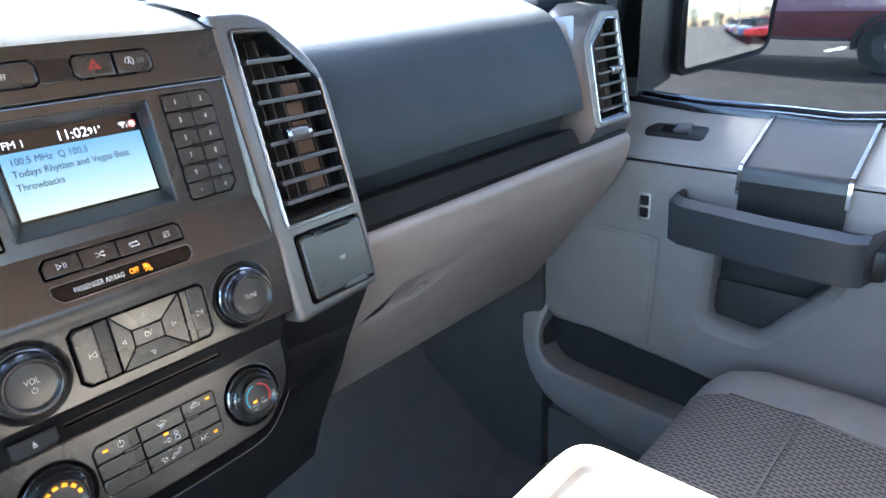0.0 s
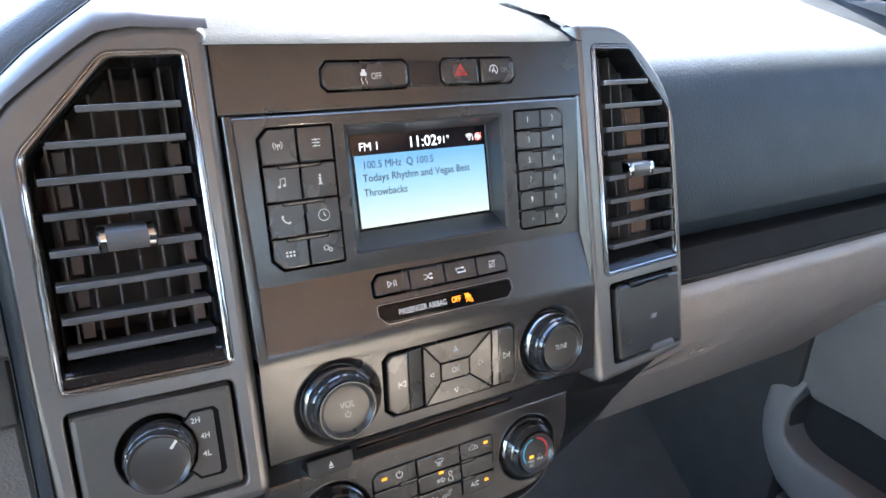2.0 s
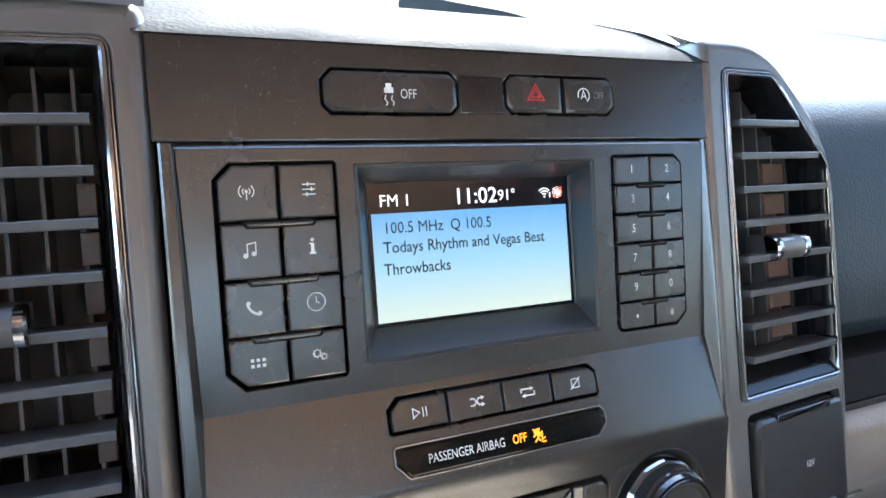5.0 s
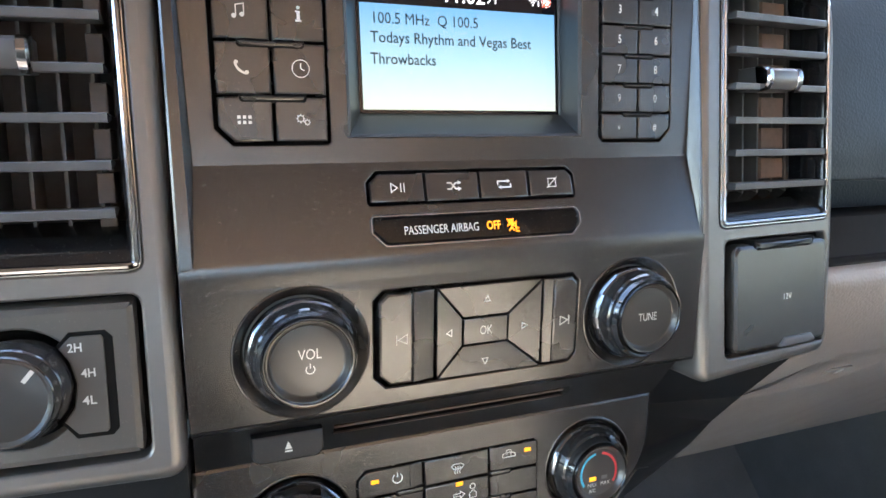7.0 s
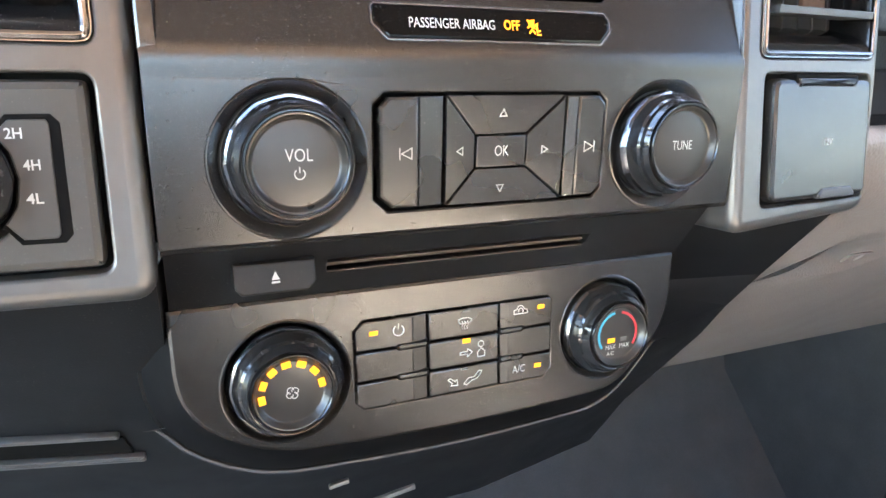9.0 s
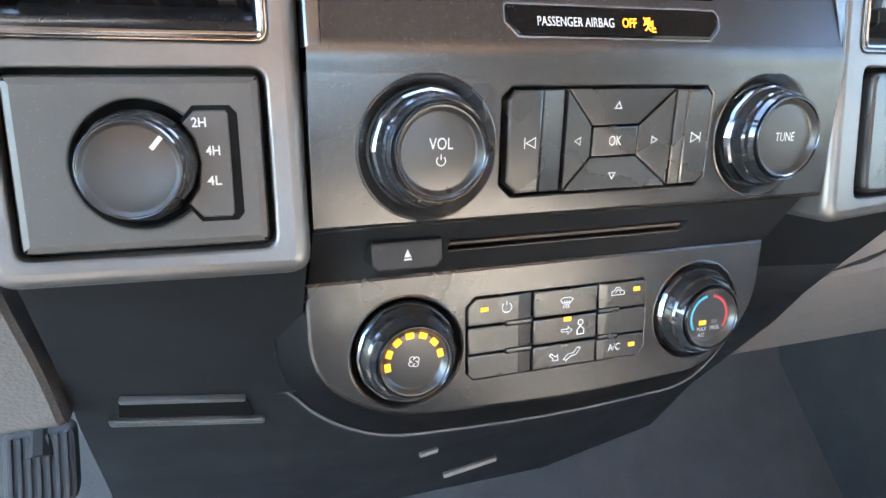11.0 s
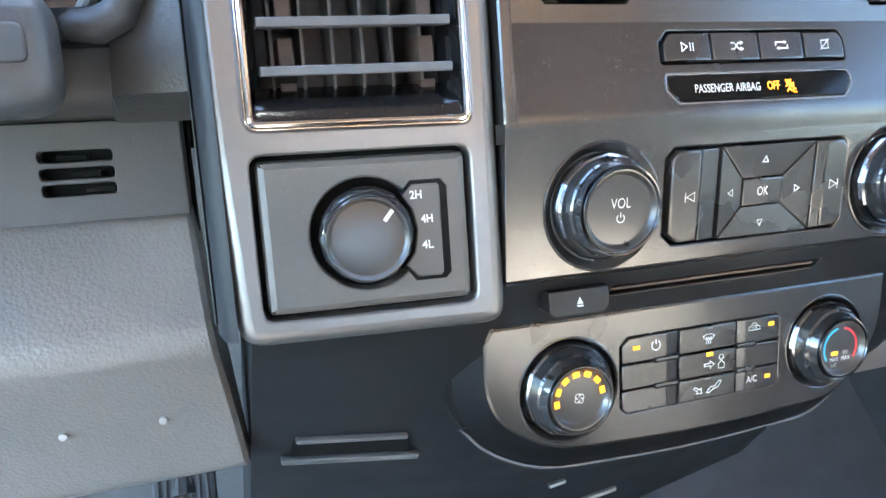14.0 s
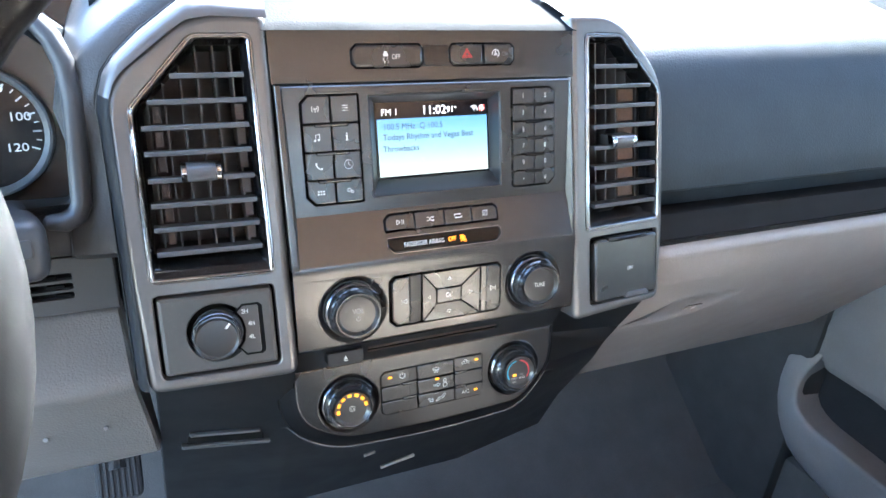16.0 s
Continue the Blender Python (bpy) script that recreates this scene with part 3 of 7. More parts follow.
b = button("stop_start_button", box2(0.0404, 0.9298, 0.0680, 0.9468, tr=0.0035, br=0.0040), S_TOP, radio, gap=0.0006, bev=0.0019)
symbol(b, S_TOP, 0.0010, [arc(0.0509, 0.9386, 0.0030, -60, 200, 18), [(0.0496, 0.9370), (0.0509, 0.9406), (0.0522, 0.9370)], [(0.0502, 0.9381), (0.0516, 0.9381)]], width=0.0005)
lettering("button_text", "OFF", 0.0590, 0.9384, 0.0044, S_TOP, 0.0010, INK_GREY, b, width=0.0056)

# play row and airbag lamp
px = (-0.0498, -0.0246, 0.0003, 0.0243, 0.0484)
pb = [button("media_button", box2(px[i] + (0.0008 if i == 0 else 0), 0.8076, px[i + 1] - (0.0008 if i == 3 else 0), 0.8201, tl=0.0042 if i == 0 else 0, tr=0.0032 if i == 3 else 0), S_MID, radio, gap=0.0004 if 0 < i < 3 else 0.0006, bev=0.0008) for i in range(4)]
z = 0.8140
x = -0.0366
symbol(pb[0], S_MID, 0.0010, [[(x + 0.0012, z - 0.0018), (x + 0.0012, z + 0.0018)], [(x + 0.0026, z - 0.0018), (x + 0.0026, z + 0.0018)]], loops=[[(x - 0.003, z - 0.0018), (x - 0.003, z + 0.0018), (x - 0.0003, z)]])
x = -0.0118
symbol(pb[1], S_MID, 0.0010, [[(x - 0.003, z + 0.0013), (x - 0.0012, z + 0.0013), (x + 0.0010, z - 0.0013), (x + 0.0024, z - 0.0013)], [(x - 0.003, z - 0.0013), (x - 0.0012, z - 0.0013), (x + 0.0010, z + 0.0013), (x + 0.0024, z + 0.0013)]], [[(x + 0.002, z + k * 0.0013 - 0.0009), (x + 0.0036, z + k * 0.0013), (x + 0.002, z + k * 0.0013 + 0.0009)] for k in (-1, 1)], width=0.0006)
x = 0.0122
symbol(pb[2], S_MID, 0.0010, [[(x - 0.0031, z - 0.0002), (x - 0.0031, z + 0.0013), (x + 0.0018, z + 0.0013)], [(x + 0.0031, z + 0.0002), (x + 0.0031, z - 0.0013), (x - 0.0018, z - 0.0013)]], [[(x + 0.0014, z + 0.0022), (x + 0.0030, z + 0.0013), (x + 0.0014, z + 0.0004)], [(x - 0.0014, z - 0.0022), (x - 0.0030, z - 0.0013), (x - 0.0014, z - 0.0004)]], width=0.0006)
x = 0.0362
symbol(pb[3], S_MID, 0.0010, [[(x - 0.0028, z - 0.0024), (x + 0.0028, z + 0.0024)]], loops=[box2(x - 0.0019, z - 0.0018, x + 0.0019, z + 0.0018)], width=0.00035)
bag = button("airbag_lamp_strip", BAGP, S_MID, radio, material("lamp_strip_black", (0.004, 0.004, 0.004), 0.08, spec=0.22, vary=0.05, rough_vary=0.03, dust=0.2), top=0.0006, gap=0.0006, bev=0.0010, label="gloss black passenger airbag lamp strip")
lettering("airbag_text", "PASSENGER AIRBAG", -0.0187, 0.7963, 0.0050, S_MID, 0.0006, INK, bag, width=0.0335)
lettering("off_lamp", "OFF", 0.0052, 0.7965, 0.0050, S_MID, 0.0006, AMBER_TXT, bag, width=0.0066, bold=0.0001)
symbol(bag, S_MID, 0.0006, [[(0.0118, 0.7990), (0.0152, 0.7956)], [(0.0118, 0.7958), (0.0150, 0.7990)], [(0.0136, 0.7958), (0.0160, 0.7974), (0.0158, 0.7940)], [(0.0124, 0.7938), (0.0138, 0.7954), (0.0150, 0.7938)]], [circle2(0.0136, 0.7976, 0.0014, 10), box2(0.0156, 0.7932, 0.0176, 0.7938), box2(0.0164, 0.7946, 0.0174, 0.7952)], mat=AMBER_TXT, width=0.0007)

# display with its funnel frame
disp = bmesh.new()
DIN = box2(-0.0466, 0.8452, 0.0510, 0.9040)
r0 = ring_at(disp, SCRB, S_MID, -0.0004)
r1 = ring_at(disp, inset(SCRB, 0.0012), S_MID, -0.0012)
r2 = [disp.verts.new((x, S_SCREEN(x, z) - 0.0012, z)) for x, z in inset(DIN, -0.0006)]
r3 = [disp.verts.new((x, S_SCREEN(x, z) - 0.0002, z)) for x, z in DIN]
join_rings(disp, r0, r1), join_rings(disp, r1, r2), join_rings(disp, r2, r3)
part("display_frame", disp, material("display_frame_plastic", (0.034, 0.035, 0.038), 0.36, grain=0.1, grain_size=0.0005, vary=0.05), radio, smooth=20)
bm = bmesh.new()
fill(bm, DIN, S_SCREEN, -0.0006)
display = part("display", bm, SCREEN_BAR, radio, "lit colour display with radio text", fix=False)
bm = bmesh.new()
fill(bm, box2(-0.0450, 0.8468, 0.0494, 0.8914), S_SCREEN, 0.0)
part("display_page", bm, SCREEN, display, fix=False)
lettering("display_text", "FM 1", -0.0343, 0.8963, 0.0070, S_SCREEN, 0.0, SCREEN_WHITE, display, width=0.0122)
lettering("display_text", "11:02", 0.0031, 0.8968, 0.0096, S_SCREEN, 0.0, SCREEN_WHITE, display, width=0.0192, bold=0.00006)
lettering("display_text", "91\u00b0", 0.0185, 0.8966, 0.0068, S_SCREEN, 0.0, SCREEN_WHITE, display, width=0.0086)
lettering("display_text", "100.5 MHz  Q 100.5", -0.0402, 0.8852, 0.0067, S_SCREEN, 0.0001, INK_DARK, display, align="LEFT", width=0.0487)
lettering("display_text", "Todays Rhythm and Vegas Best", -0.0408, 0.8772, 0.0067, S_SCREEN, 0.0001, INK_DARK, display, bold=0.00004, align="LEFT", width=0.0775)
lettering("display_text", "Throwbacks", -0.0411, 0.8682, 0.0067, S_SCREEN, 0.0001, INK_DARK, display, bold=0.00004, align="LEFT", width=0.0299)
x, z = 0.0382, 0.8962
symbol(display, S_SCREEN, 0.0, [arc(x, z - 0.001, r, 45, 135, 8) for r in (0.0014, 0.0026, 0.0038)], [circle2(x, z - 0.001, 0.0005, 8), box2(x + 0.0026, z - 0.0014, x + 0.0032, z + 0.001)], mat=SCREEN_WHITE, width=0.0005)
x = 0.0452
symbol(display, S_SCREEN, 0.0, [[(x - 0.0026 * math.cos(a), z + 0.0008 - 0.0026 * math.sin(a)), (x + 0.0026 * math.cos(a), z + 0.0008 + 0.0026 * math.sin(a))] for a in (0, math.pi / 4, math.pi / 2, 3 * math.pi / 4)], mat=SCREEN_WHITE, width=0.0012)
symbol(display, S_SCREEN, 0.0002, [[(x - 0.0022, z - 0.0016), (x + 0.0022, z + 0.0032)]], loops=[circle2(x, z + 0.0008, 0.0020, 16)], mat=SCREEN_RED, width=0.0008)

# direction pad
navb = {}
navb["l"] = creased_button("seek_button", box2(-0.0487, 0.7306, -0.0326, 0.7717, tl=0.0040, bl=0.0050), box2(-0.0338, 0.7306, -0.0225, 0.7717), S_LOW, radio, -0.0332, 0.20, 0.0022, 0.0006, 0.0012)
navb["r"] = creased_button("seek_button", box2(0.0334, 0.7306, 0.0476, 0.7717, tr=0.0035, br=0.0040), box2(0.0285, 0.7306, 0.0346, 0.7717), S_LOW, radio, 0.0340, 0.20, 0.0022, 0.0006, 0.0012)
A, B = (-0.0225, 0.7305, 0.0285, 0.7717), (-0.0100, 0.7443, 0.0119, 0.7568)
quads = {"u": [(A[0], A[3]), (A[2], A[3]), (B[2], B[3]), (B[0], B[3])], "d": [(B[0], B[1]), (B[2], B[1]), (A[2], A[1]), (A[0], A[1])], "w": [(A[0], A[1] + 0.0004), (A[0], A[3] - 0.0004), (B[0], B[3]), (B[0], B[1])], "e": [(B[2], B[1]), (B[2], B[3]), (A[2], A[3] - 0.0004), (A[2], A[1] + 0.0004)]}


def s_dish(x, z):
    """The four arrow keys slope down towards the middle key."""
    u = max(0.0, min(1.0, max(abs(x - 0.003) / 0.0255, abs(z - 0.7511) / 0.0213)))
    return S_LOW(x, z) - 0.0016 * u


for k, q in quads.items():
    navb[k] = button("arrow_button", q, s_dish, radio, top=0.0, gap=0.0004, bev=0.0003)
navb["ok"] = button("ok_button", box2(*B), S_LOW, radio, top=0.0012, gap=0.0004, bev=0.0006, mat=BUTTON)
lettering("button_text", "OK", 0.0009, 0.7505, 0.0058, S_LOW, 0.0012, INK, navb["ok"], width=0.0060)
t = 0.0017
for k, (x, z), a in (("u", (0.0012, 0.7645), 90), ("d", (0.0008, 0.7366), 270), ("w", (-0.0163, 0.7510), 180), ("e", (0.0196, 0.7505), 0)):
    symbol(navb[k], s_dish, 0.0001, loops=[[(x + t * math.cos(radians(a + d)), z + t * math.sin(radians(a + d))) for d in (0, 120, 240)]], width=0.0004)
for k, x, s in (("l", -0.0382, -1), ("r", 0.0400, 1)):
    z = 0.7510
    symbol(navb[k], S_LOW, 0.0022, [[(x + s * 0.0024, z - 0.0022), (x + s * 0.0024, z + 0.0022)]], loops=[[(x - s * 0.0022, z - 0.0020), (x - s * 0.0022, z + 0.0020), (x + s * 0.0018, z)]], width=0.0004)


BAND = material("knob_rim_smoked_chrome", (0.22, 0.228, 0.245), 0.13, metal=1.0, vary=0.04)


def knob(name, c, surf, lean, parent, r=0.0226, lip=0.0163, flat=0.0121, tall=0.0120, label="", collar=0.0272, sink=0.0015):
    """A ribbed rotary knob: dished collar, faceted gloss ring, dark lip, dished satin cap."""
    y0 = surf(*c)
    bm = bmesh.new()
    revolve(bm, *c, y0, lean, [(collar + 0.0004, -0.0060), (collar + 0.0003, 0.0002), (collar - 0.0003, 0.0004), (collar - 0.0010, -0.0002), (r + 0.0016, -sink), (r + 0.0008, -sink - 0.0006), (r, -sink - 0.004)], seg=64, end=False)
    k = part(name, bm, PANEL, parent, label)
    low = -sink
    d = tall - low
    bm = bmesh.new()
    revolve(bm, *c, y0, lean, [(r - 0.0006, low - 0.003), (r, low + 0.0004), (r + 0.0001, low + 0.16 * d), (r - 0.0007, low + 0.24 * d), (r - 0.0013, low + 0.30 * d), (r * 0.55 + lip * 0.45, low + 0.62 * d), (r * 0.38 + lip * 0.62, low + 0.68 * d), (lip + 0.0018, low + 0.80 * d), (lip + 0.0008, tall - 0.0012), (lip + 0.0002, tall - 0.0014)], seg=96, facets=12, band=(low + 0.10 * d, low + 0.65 * d), depth=0.45, end=False)
    gr = part("grip_ring", bm, KNOB, k, "faceted gloss black grip ring", smooth=9)
    bm = bmesh.new()
    revolve(bm, *c, y0, lean, [(r + 0.0002, low + 0.10 * d), (r + 0.0003, low + 0.17 * d), (r - 0.0004, low + 0.25 * d), (r - 0.0012, low + 0.30 * d), (r - 0.0016, low + 0.29 * d)], seg=96, facets=12, band=(low, low + 0.65 * d), depth=0.45, end=False)
    part("rim_band", bm, BAND, gr, "bright faceted rim", smooth=9)
    bm = bmesh.new()
    revolve(bm, *c, y0, lean, [(lip, tall - 0.0020), (lip, tall - 0.0005), (lip - 0.0003, tall), (lip - 0.0008, tall), (lip - 0.0012, tall - 0.0005)], seg=64, end=False)
    part("lip", bm, RING, k)
    bm = bmesh.new()
    revolve(bm, *c, y0, lean, [(lip - 0.0008, tall - 0.003), (lip - 0.0013, tall - 0.0006), (lip - 0.0018, tall - 0.0007), (flat + 0.0006, tall - 0.0027), (flat, tall - 0.0031), (flat - 0.0008, tall - 0.0030), (0.004, tall - 0.0028), (0.001, tall - 0.0028)], seg=64)
    cap = part("cap", bm, CAP, k, smooth=12)
    return k, cap, (lambda x, z: y0 + lean * (z - c[1])), tall - 0.0028


k, cap, sk, wk = knob("volume_knob", VOL, S_LOW, -0.05, radio, lip=0.0176, flat=0.0140, tall=0.0150)
lettering("knob_text", "VOL", VOL[0] + 0.0006, 0.7525, 0.0060, sk, wk, INK, cap, width=0.0090)
symbol(cap, sk, wk, [arc(VOL[0] + 0.0006, 0.7466, 0.0017, 130, 410, 18), [(VOL[0] + 0.0006, 0.7470), (VOL[0] + 0.0006, 0.7490)]], width=0.0004)
k, cap, sk, wk = knob("tune_knob", TUNE, S_LOW, -0.05, radio, lip=0.0176, flat=0.0140, tall=0.0150)
lettering("knob_text", "TUNE", TUNE[0], 0.7505, 0.0054, sk, wk, INK, cap, width=0.0102)

# disc slot and eject key
slot = thing("disc_slot", "black disc slot with eject key under the radio", "disc player")
bm = bmesh.new()
SL = box2(-0.0640, 0.7048, 0.0560, 0.7104, br=0.002, bl=0.001)
plate(bm, box2(-0.1222, 0.6938, 0.1170, 0.7222), [SL], S_SLOT, -0.010, 0.0, 0.0003, 0.0010)
part("slot_surround", bm, PANEL_LOW, slot)
bm = bmesh.new()
slab(bm, inset(SL, -0.001), S_SLOT, -0.020, -0.008, 0.0002)
loft(bm, [[(-0.0635, S_SLOT(0, 0.7052) + 0.006, 0.7056), (0.0550, S_SLOT(0, 0.7052) + 0.006, 0.7056)], [(-0.0635, S_SLOT(0, 0.7052) + 0.0005, 0.7050), (0.0550, S_SLOT(0, 0.7052) + 0.0005, 0.7050)]])
part("slot_lining", bm, GAP, slot)
bm = bmesh.new()
slab(bm, box2(-0.0640, 0.7072, 0.0540, 0.7088), S_SLOT, -0.007, -0.0015, 0.0004)
slab(bm, box2(-0.0640, 0.7046, 0.0540, 0.7051), S_SLOT, -0.003, 0.0006, 0.0002)
part("slot_lip", bm, material("bronze_slot_felt", (0.10, 0.075, 0.060), 0.6, grain=0.5, grain_size=0.0008), slot)
S_EJECT = table([(0.69, 0.0110), (0.72, 0.0150)])
bm = bmesh.new()
slab(bm, box2(-0.1000, 0.7018, -0.0705, 0.7132, br=0.0030, bl=0.0025), S_EJECT, -0.02, 0.0, 0.0010)
b = part("eject_button", bm, PANEL_LOW, slot)
symbol(b, S_EJECT, 0.0, [], [[(-0.0868, 0.7068), (-0.0838, 0.7068), (-0.0853, 0.7100)], box2(-0.0868, 0.7056, -0.0838, 0.7063)])

# ---- climate panel ----
hvac = thing("climate_control_panel", "charcoal climate panel with two rotary knobs and amber lamps", "climate control")
FAN, TEMP = (-0.0802, 0.6574), (0.0764, 0.6586)
CLU = box2(-0.0520, 0.6392, 0.0448, 0.6794, tl=0.0045, tr=0.0020, br=0.0045, bl=0.0035)
HV = rounded([(-0.1238, 0.6490), (-0.1240, 0.6936), (0.1172, 0.6936), (0.1152, 0.6560), (0.0850, 0.6255), (0.0000, 0.6215), (-0.0900, 0.6262)], [0.03, 0.001, 0.002, 0.02, 0.014, 0.05, 0.03], 5)
bm = bmesh.new()
plate(bm, HV, [circle2(*FAN, 0.0266), CLU, circle2(*TEMP, 0.0266)], S_HVAC, -0.02, 0.0, 0.0018, 0.0006)
part("face_plate", bm, PANEL, hvac)
bm = bmesh.new()
rings = [ring_at(bm, [(x, min(z + 0.45 * k, 0.690)) for x, z in inset(HV, k)], S_HVAC, w) for k, w in ((0.0002, -0.0015), (-0.0030, -0.0040), (-0.0110, -0.0160), (-0.0122, -0.0162), (-0.0126, -0.0180), (-0.0126, -0.0450))]
for p, q in zip(rings, rings[1:]):
    join_rings(bm, p, q)
# lower plastic blackened further here so that the lip stays shaded
part("lower_lip", bm, RIDGE, hvac)
bm = bmesh.new()
rings = [ring_at(bm, [(x, min(z + 0.45 * k, 0.640)) for x, z in inset(HV, k)], S_HVAC, w) for k, w in ((-0.0116, -0.0157), (-0.0121, -0.0154), (-0.0128, -0.0160))]
for p, q in zip(rings, rings[1:]):
    join_rings(bm, p, q)
part("lip_edge", bm, SLAT, hvac)
bm = bmesh.new()
slab(bm, inset(CLU, -0.001), S_HVAC, -0.014, -0.0052, 0.0002)
part("button_well", bm, GAP, hvac)
cx = (-0.0520, -0.0186, 0.0168, 0.0448)
rz = (0.6392, 0.6518, 0.6655, 0.6794)
hb = {}
for c in range(3):
    for r in range(3):
        cut = dict(tl=0.0040 if (r, c) == (2, 0) else 0, bl=0.0030 if (r, c) == (0, 0) else 0, br=0.0040 if (r, c) == (0, 2) else 0, tr=0.0015 if (r, c) == (2, 2) else 0)
        if c == 1:
            hb[r, c] = button("climate_button", box2(cx[c], rz[r], cx[c + 1], rz[r + 1], **cut), S_HVAC, hvac, gap=0.0005, bev=0.0009)
        else:
            fold = -0.0256 if c == 0 else 0.0214
            sides = (box2(cx[0], rz[r], fold + 0.0006, rz[r + 1], **cut), box2(fold - 0.0006, rz[r], cx[1], rz[r + 1])) if c == 0 else (box2(fold - 0.0006, rz[r], cx[3], rz[r + 1], **cut), box2(cx[2], rz[r], fold + 0.0006, rz[r + 1]))
            hb[r, c] = creased_button("climate_button", *sides, S_HVAC, hvac, fold, 0.16, 0.0010, 0.0005, 0.0007)
for xm, hw in ((-0.0258, 0.0068), (0.0228, 0.0058)):
    for r in (1, 2):
        ridge(hvac, xm - hw, xm + hw, rz[r] - 0.0010, rz[r] + 0.0011, S_HVAC, 0.0007)


def lamp(parent, x, z, surf, w, sx=0.0019, sz=0.00095, mat=None):
    bm = bmesh.new()
    slab(bm, box2(x - sx, z - sz, x + sx, z + sz), surf, w - 0.0005, w + 0.0002, 0.0001)
    return part("lamp", bm, mat or AMBER, parent, "lit amber lamp" if mat is None else "")


W = 0.0010
lamp(hb[2, 0], -0.0434, 0.6735, S_HVAC, W)
symbol(hb[2, 0], S_HVAC, W, [arc(-0.0322, 0.6733, 0.0024, 125, 415, 18), [(-0.0322, 0.6740), (-0.0322, 0.6764)]], width=0.0005)
x, z = -0.0008, 0.6722
symbol(hb[2, 1], S_HVAC, W, [[(x - 0.0034, z + 0.0014), (x - 0.0018, z + 0.0024), (x + 0.0018, z + 0.0024), (x + 0.0034, z + 0.0014), (x + 0.0022, z - 0.0002), (x - 0.0022, z - 0.0002), (x - 0.0034, z + 0.0014)]] + [[(x + d, z + 0.001), (x + d + 0.0004, z - 0.0006), (x + d - 0.0004, z - 0.0016), (x + d, z - 0.0028)] for d in (-0.0013, 0, 0.0013)])
lamp(hb[2, 1], 0.0000, 0.6776, S_HVAC, W, 0.0017, 0.0004, INK_GREY)
lamp(hb[1, 1], 0.0000, 0.6636, S_HVAC, W, 0.0019, 0.0010)
x, z = 0.0032, 0.6578
symbol(hb[1, 1], S_HVAC, W, [], loops=[[(x - 0.0064, z - 0.0005), (x - 0.0028, z - 0.0005), (x - 0.0028, z - 0.0018), (x - 0.0004, z + 0.0002), (x - 0.0028, z + 0.0020), (x - 0.0028, z + 0.0008), (x - 0.0064, z + 0.0008)], circle2(x + 0.0040, z + 0.0034, 0.0014, 12), [(x + 0.0024, z - 0.0026), (x + 0.0058, z - 0.0026), (x + 0.0060, z - 0.0002), (x + 0.0040, z + 0.0016), (x + 0.0022, z - 0.0006)]], width=0.0004)
x, z = -0.0006, 0.6455
symbol(hb[0, 1], S_HVAC, W, [], loops=[[(x - 0.0088, z + 0.0006), (x - 0.0066, z - 0.0012), (x - 0.0074, z - 0.0022), (x - 0.0040, z - 0.0024), (x - 0.0044, z + 0.0004), (x - 0.0054, z - 0.0004), (x - 0.0078, z + 0.0014)], [(x - 0.0010, z - 0.0024), (x + 0.0014, z + 0.0002), (x + 0.0044, z + 0.0004), (x + 0.0066, z + 0.0030), (x + 0.0082, z + 0.0026), (x + 0.0060, z - 0.0006), (x + 0.0030, z - 0.0012), (x + 0.0004, z - 0.0030)]], width=0.0004)
lamp(hb[0, 1], -0.0010, 0.6503, S_HVAC, W, 0.0017, 0.0004, INK_GREY)
lamp(hb[2, 2], 0.0386, 0.6748, S_HVAC, W, 0.0018, 0.0010)
x, z = 0.0278, 0.6742
symbol(hb[2, 2], S_HVAC, W, [arc(x, z, 0.0012, -40, 200, 8)], loops=[[(x - 0.0036, z - 0.0014), (x + 0.0036, z - 0.0014), (x + 0.0034, z + 0.0002), (x + 0.0018, z + 0.0008), (x + 0.0008, z + 0.0024), (x - 0.0012, z + 0.0024), (x - 0.0020, z + 0.0008), (x - 0.0036, z + 0.0004)]], width=0.0004)
lamp(hb[0, 2], 0.0372, 0.6458, S_HVAC, W, 0.0017, 0.0010)
lettering("button_text", "A/C", 0.0270, 0.6455, 0.0052, S_HVAC, W, INK, hb[0, 2], width=0.0068)
k, cap, sk, wk = knob("fan_knob", FAN, S_HVAC, 0.008, hvac, r=0.0236, lip=0.0166, flat=0.0126, tall=0.0128, collar=0.0268, sink=0.0030)
for i in range(7):
    a = radians(186 - i * 174 / 6)
    x, z = FAN[0] + 0.0120 * math.cos(a), FAN[1] + 0.0120 * math.sin(a)
    bm = bmesh.new()
    ca, sa = math.cos(a), math.sin(a)
    fill(bm, [(x + p * ca - q * sa, z + p * sa + q * ca) for p, q in ((-0.0013, -0.0018), (0.0014, -0.0018), (0.0014, 0.0018), (-0.0013, 0.0018))], sk, wk + 0.0007)
    part("fan_lamp", bm, AMBER, cap, "lit amber fan lamp", fix=False)
x, z = FAN[0], FAN[1] - 0.0003
symbol(cap, sk, wk, [arc(x + 0.0013 * math.cos(q), z + 0.0013 * math.sin(q), 0.0013, math.degrees(q) - 120, math.degrees(q) + 150, 12) for q in [k * math.pi / 2 + 0.6 for k in range(4)]], width=0.0004)
k, cap, sk, wk = knob("temperature_knob", TEMP, S_HVAC, 0.008, hvac, r=0.0236, lip=0.0166, flat=0.0126, tall=0.0128, collar=0.0268, sink=0.0030)
symbol(cap, sk, wk, [arc(*TEMP, 0.0109, 100, 215, 20)], mat=BLUE, width=0.0013)
symbol(cap, sk, wk, [arc(*TEMP, 0.0109, 80, -35, 20)], mat=RED, width=0.0013)
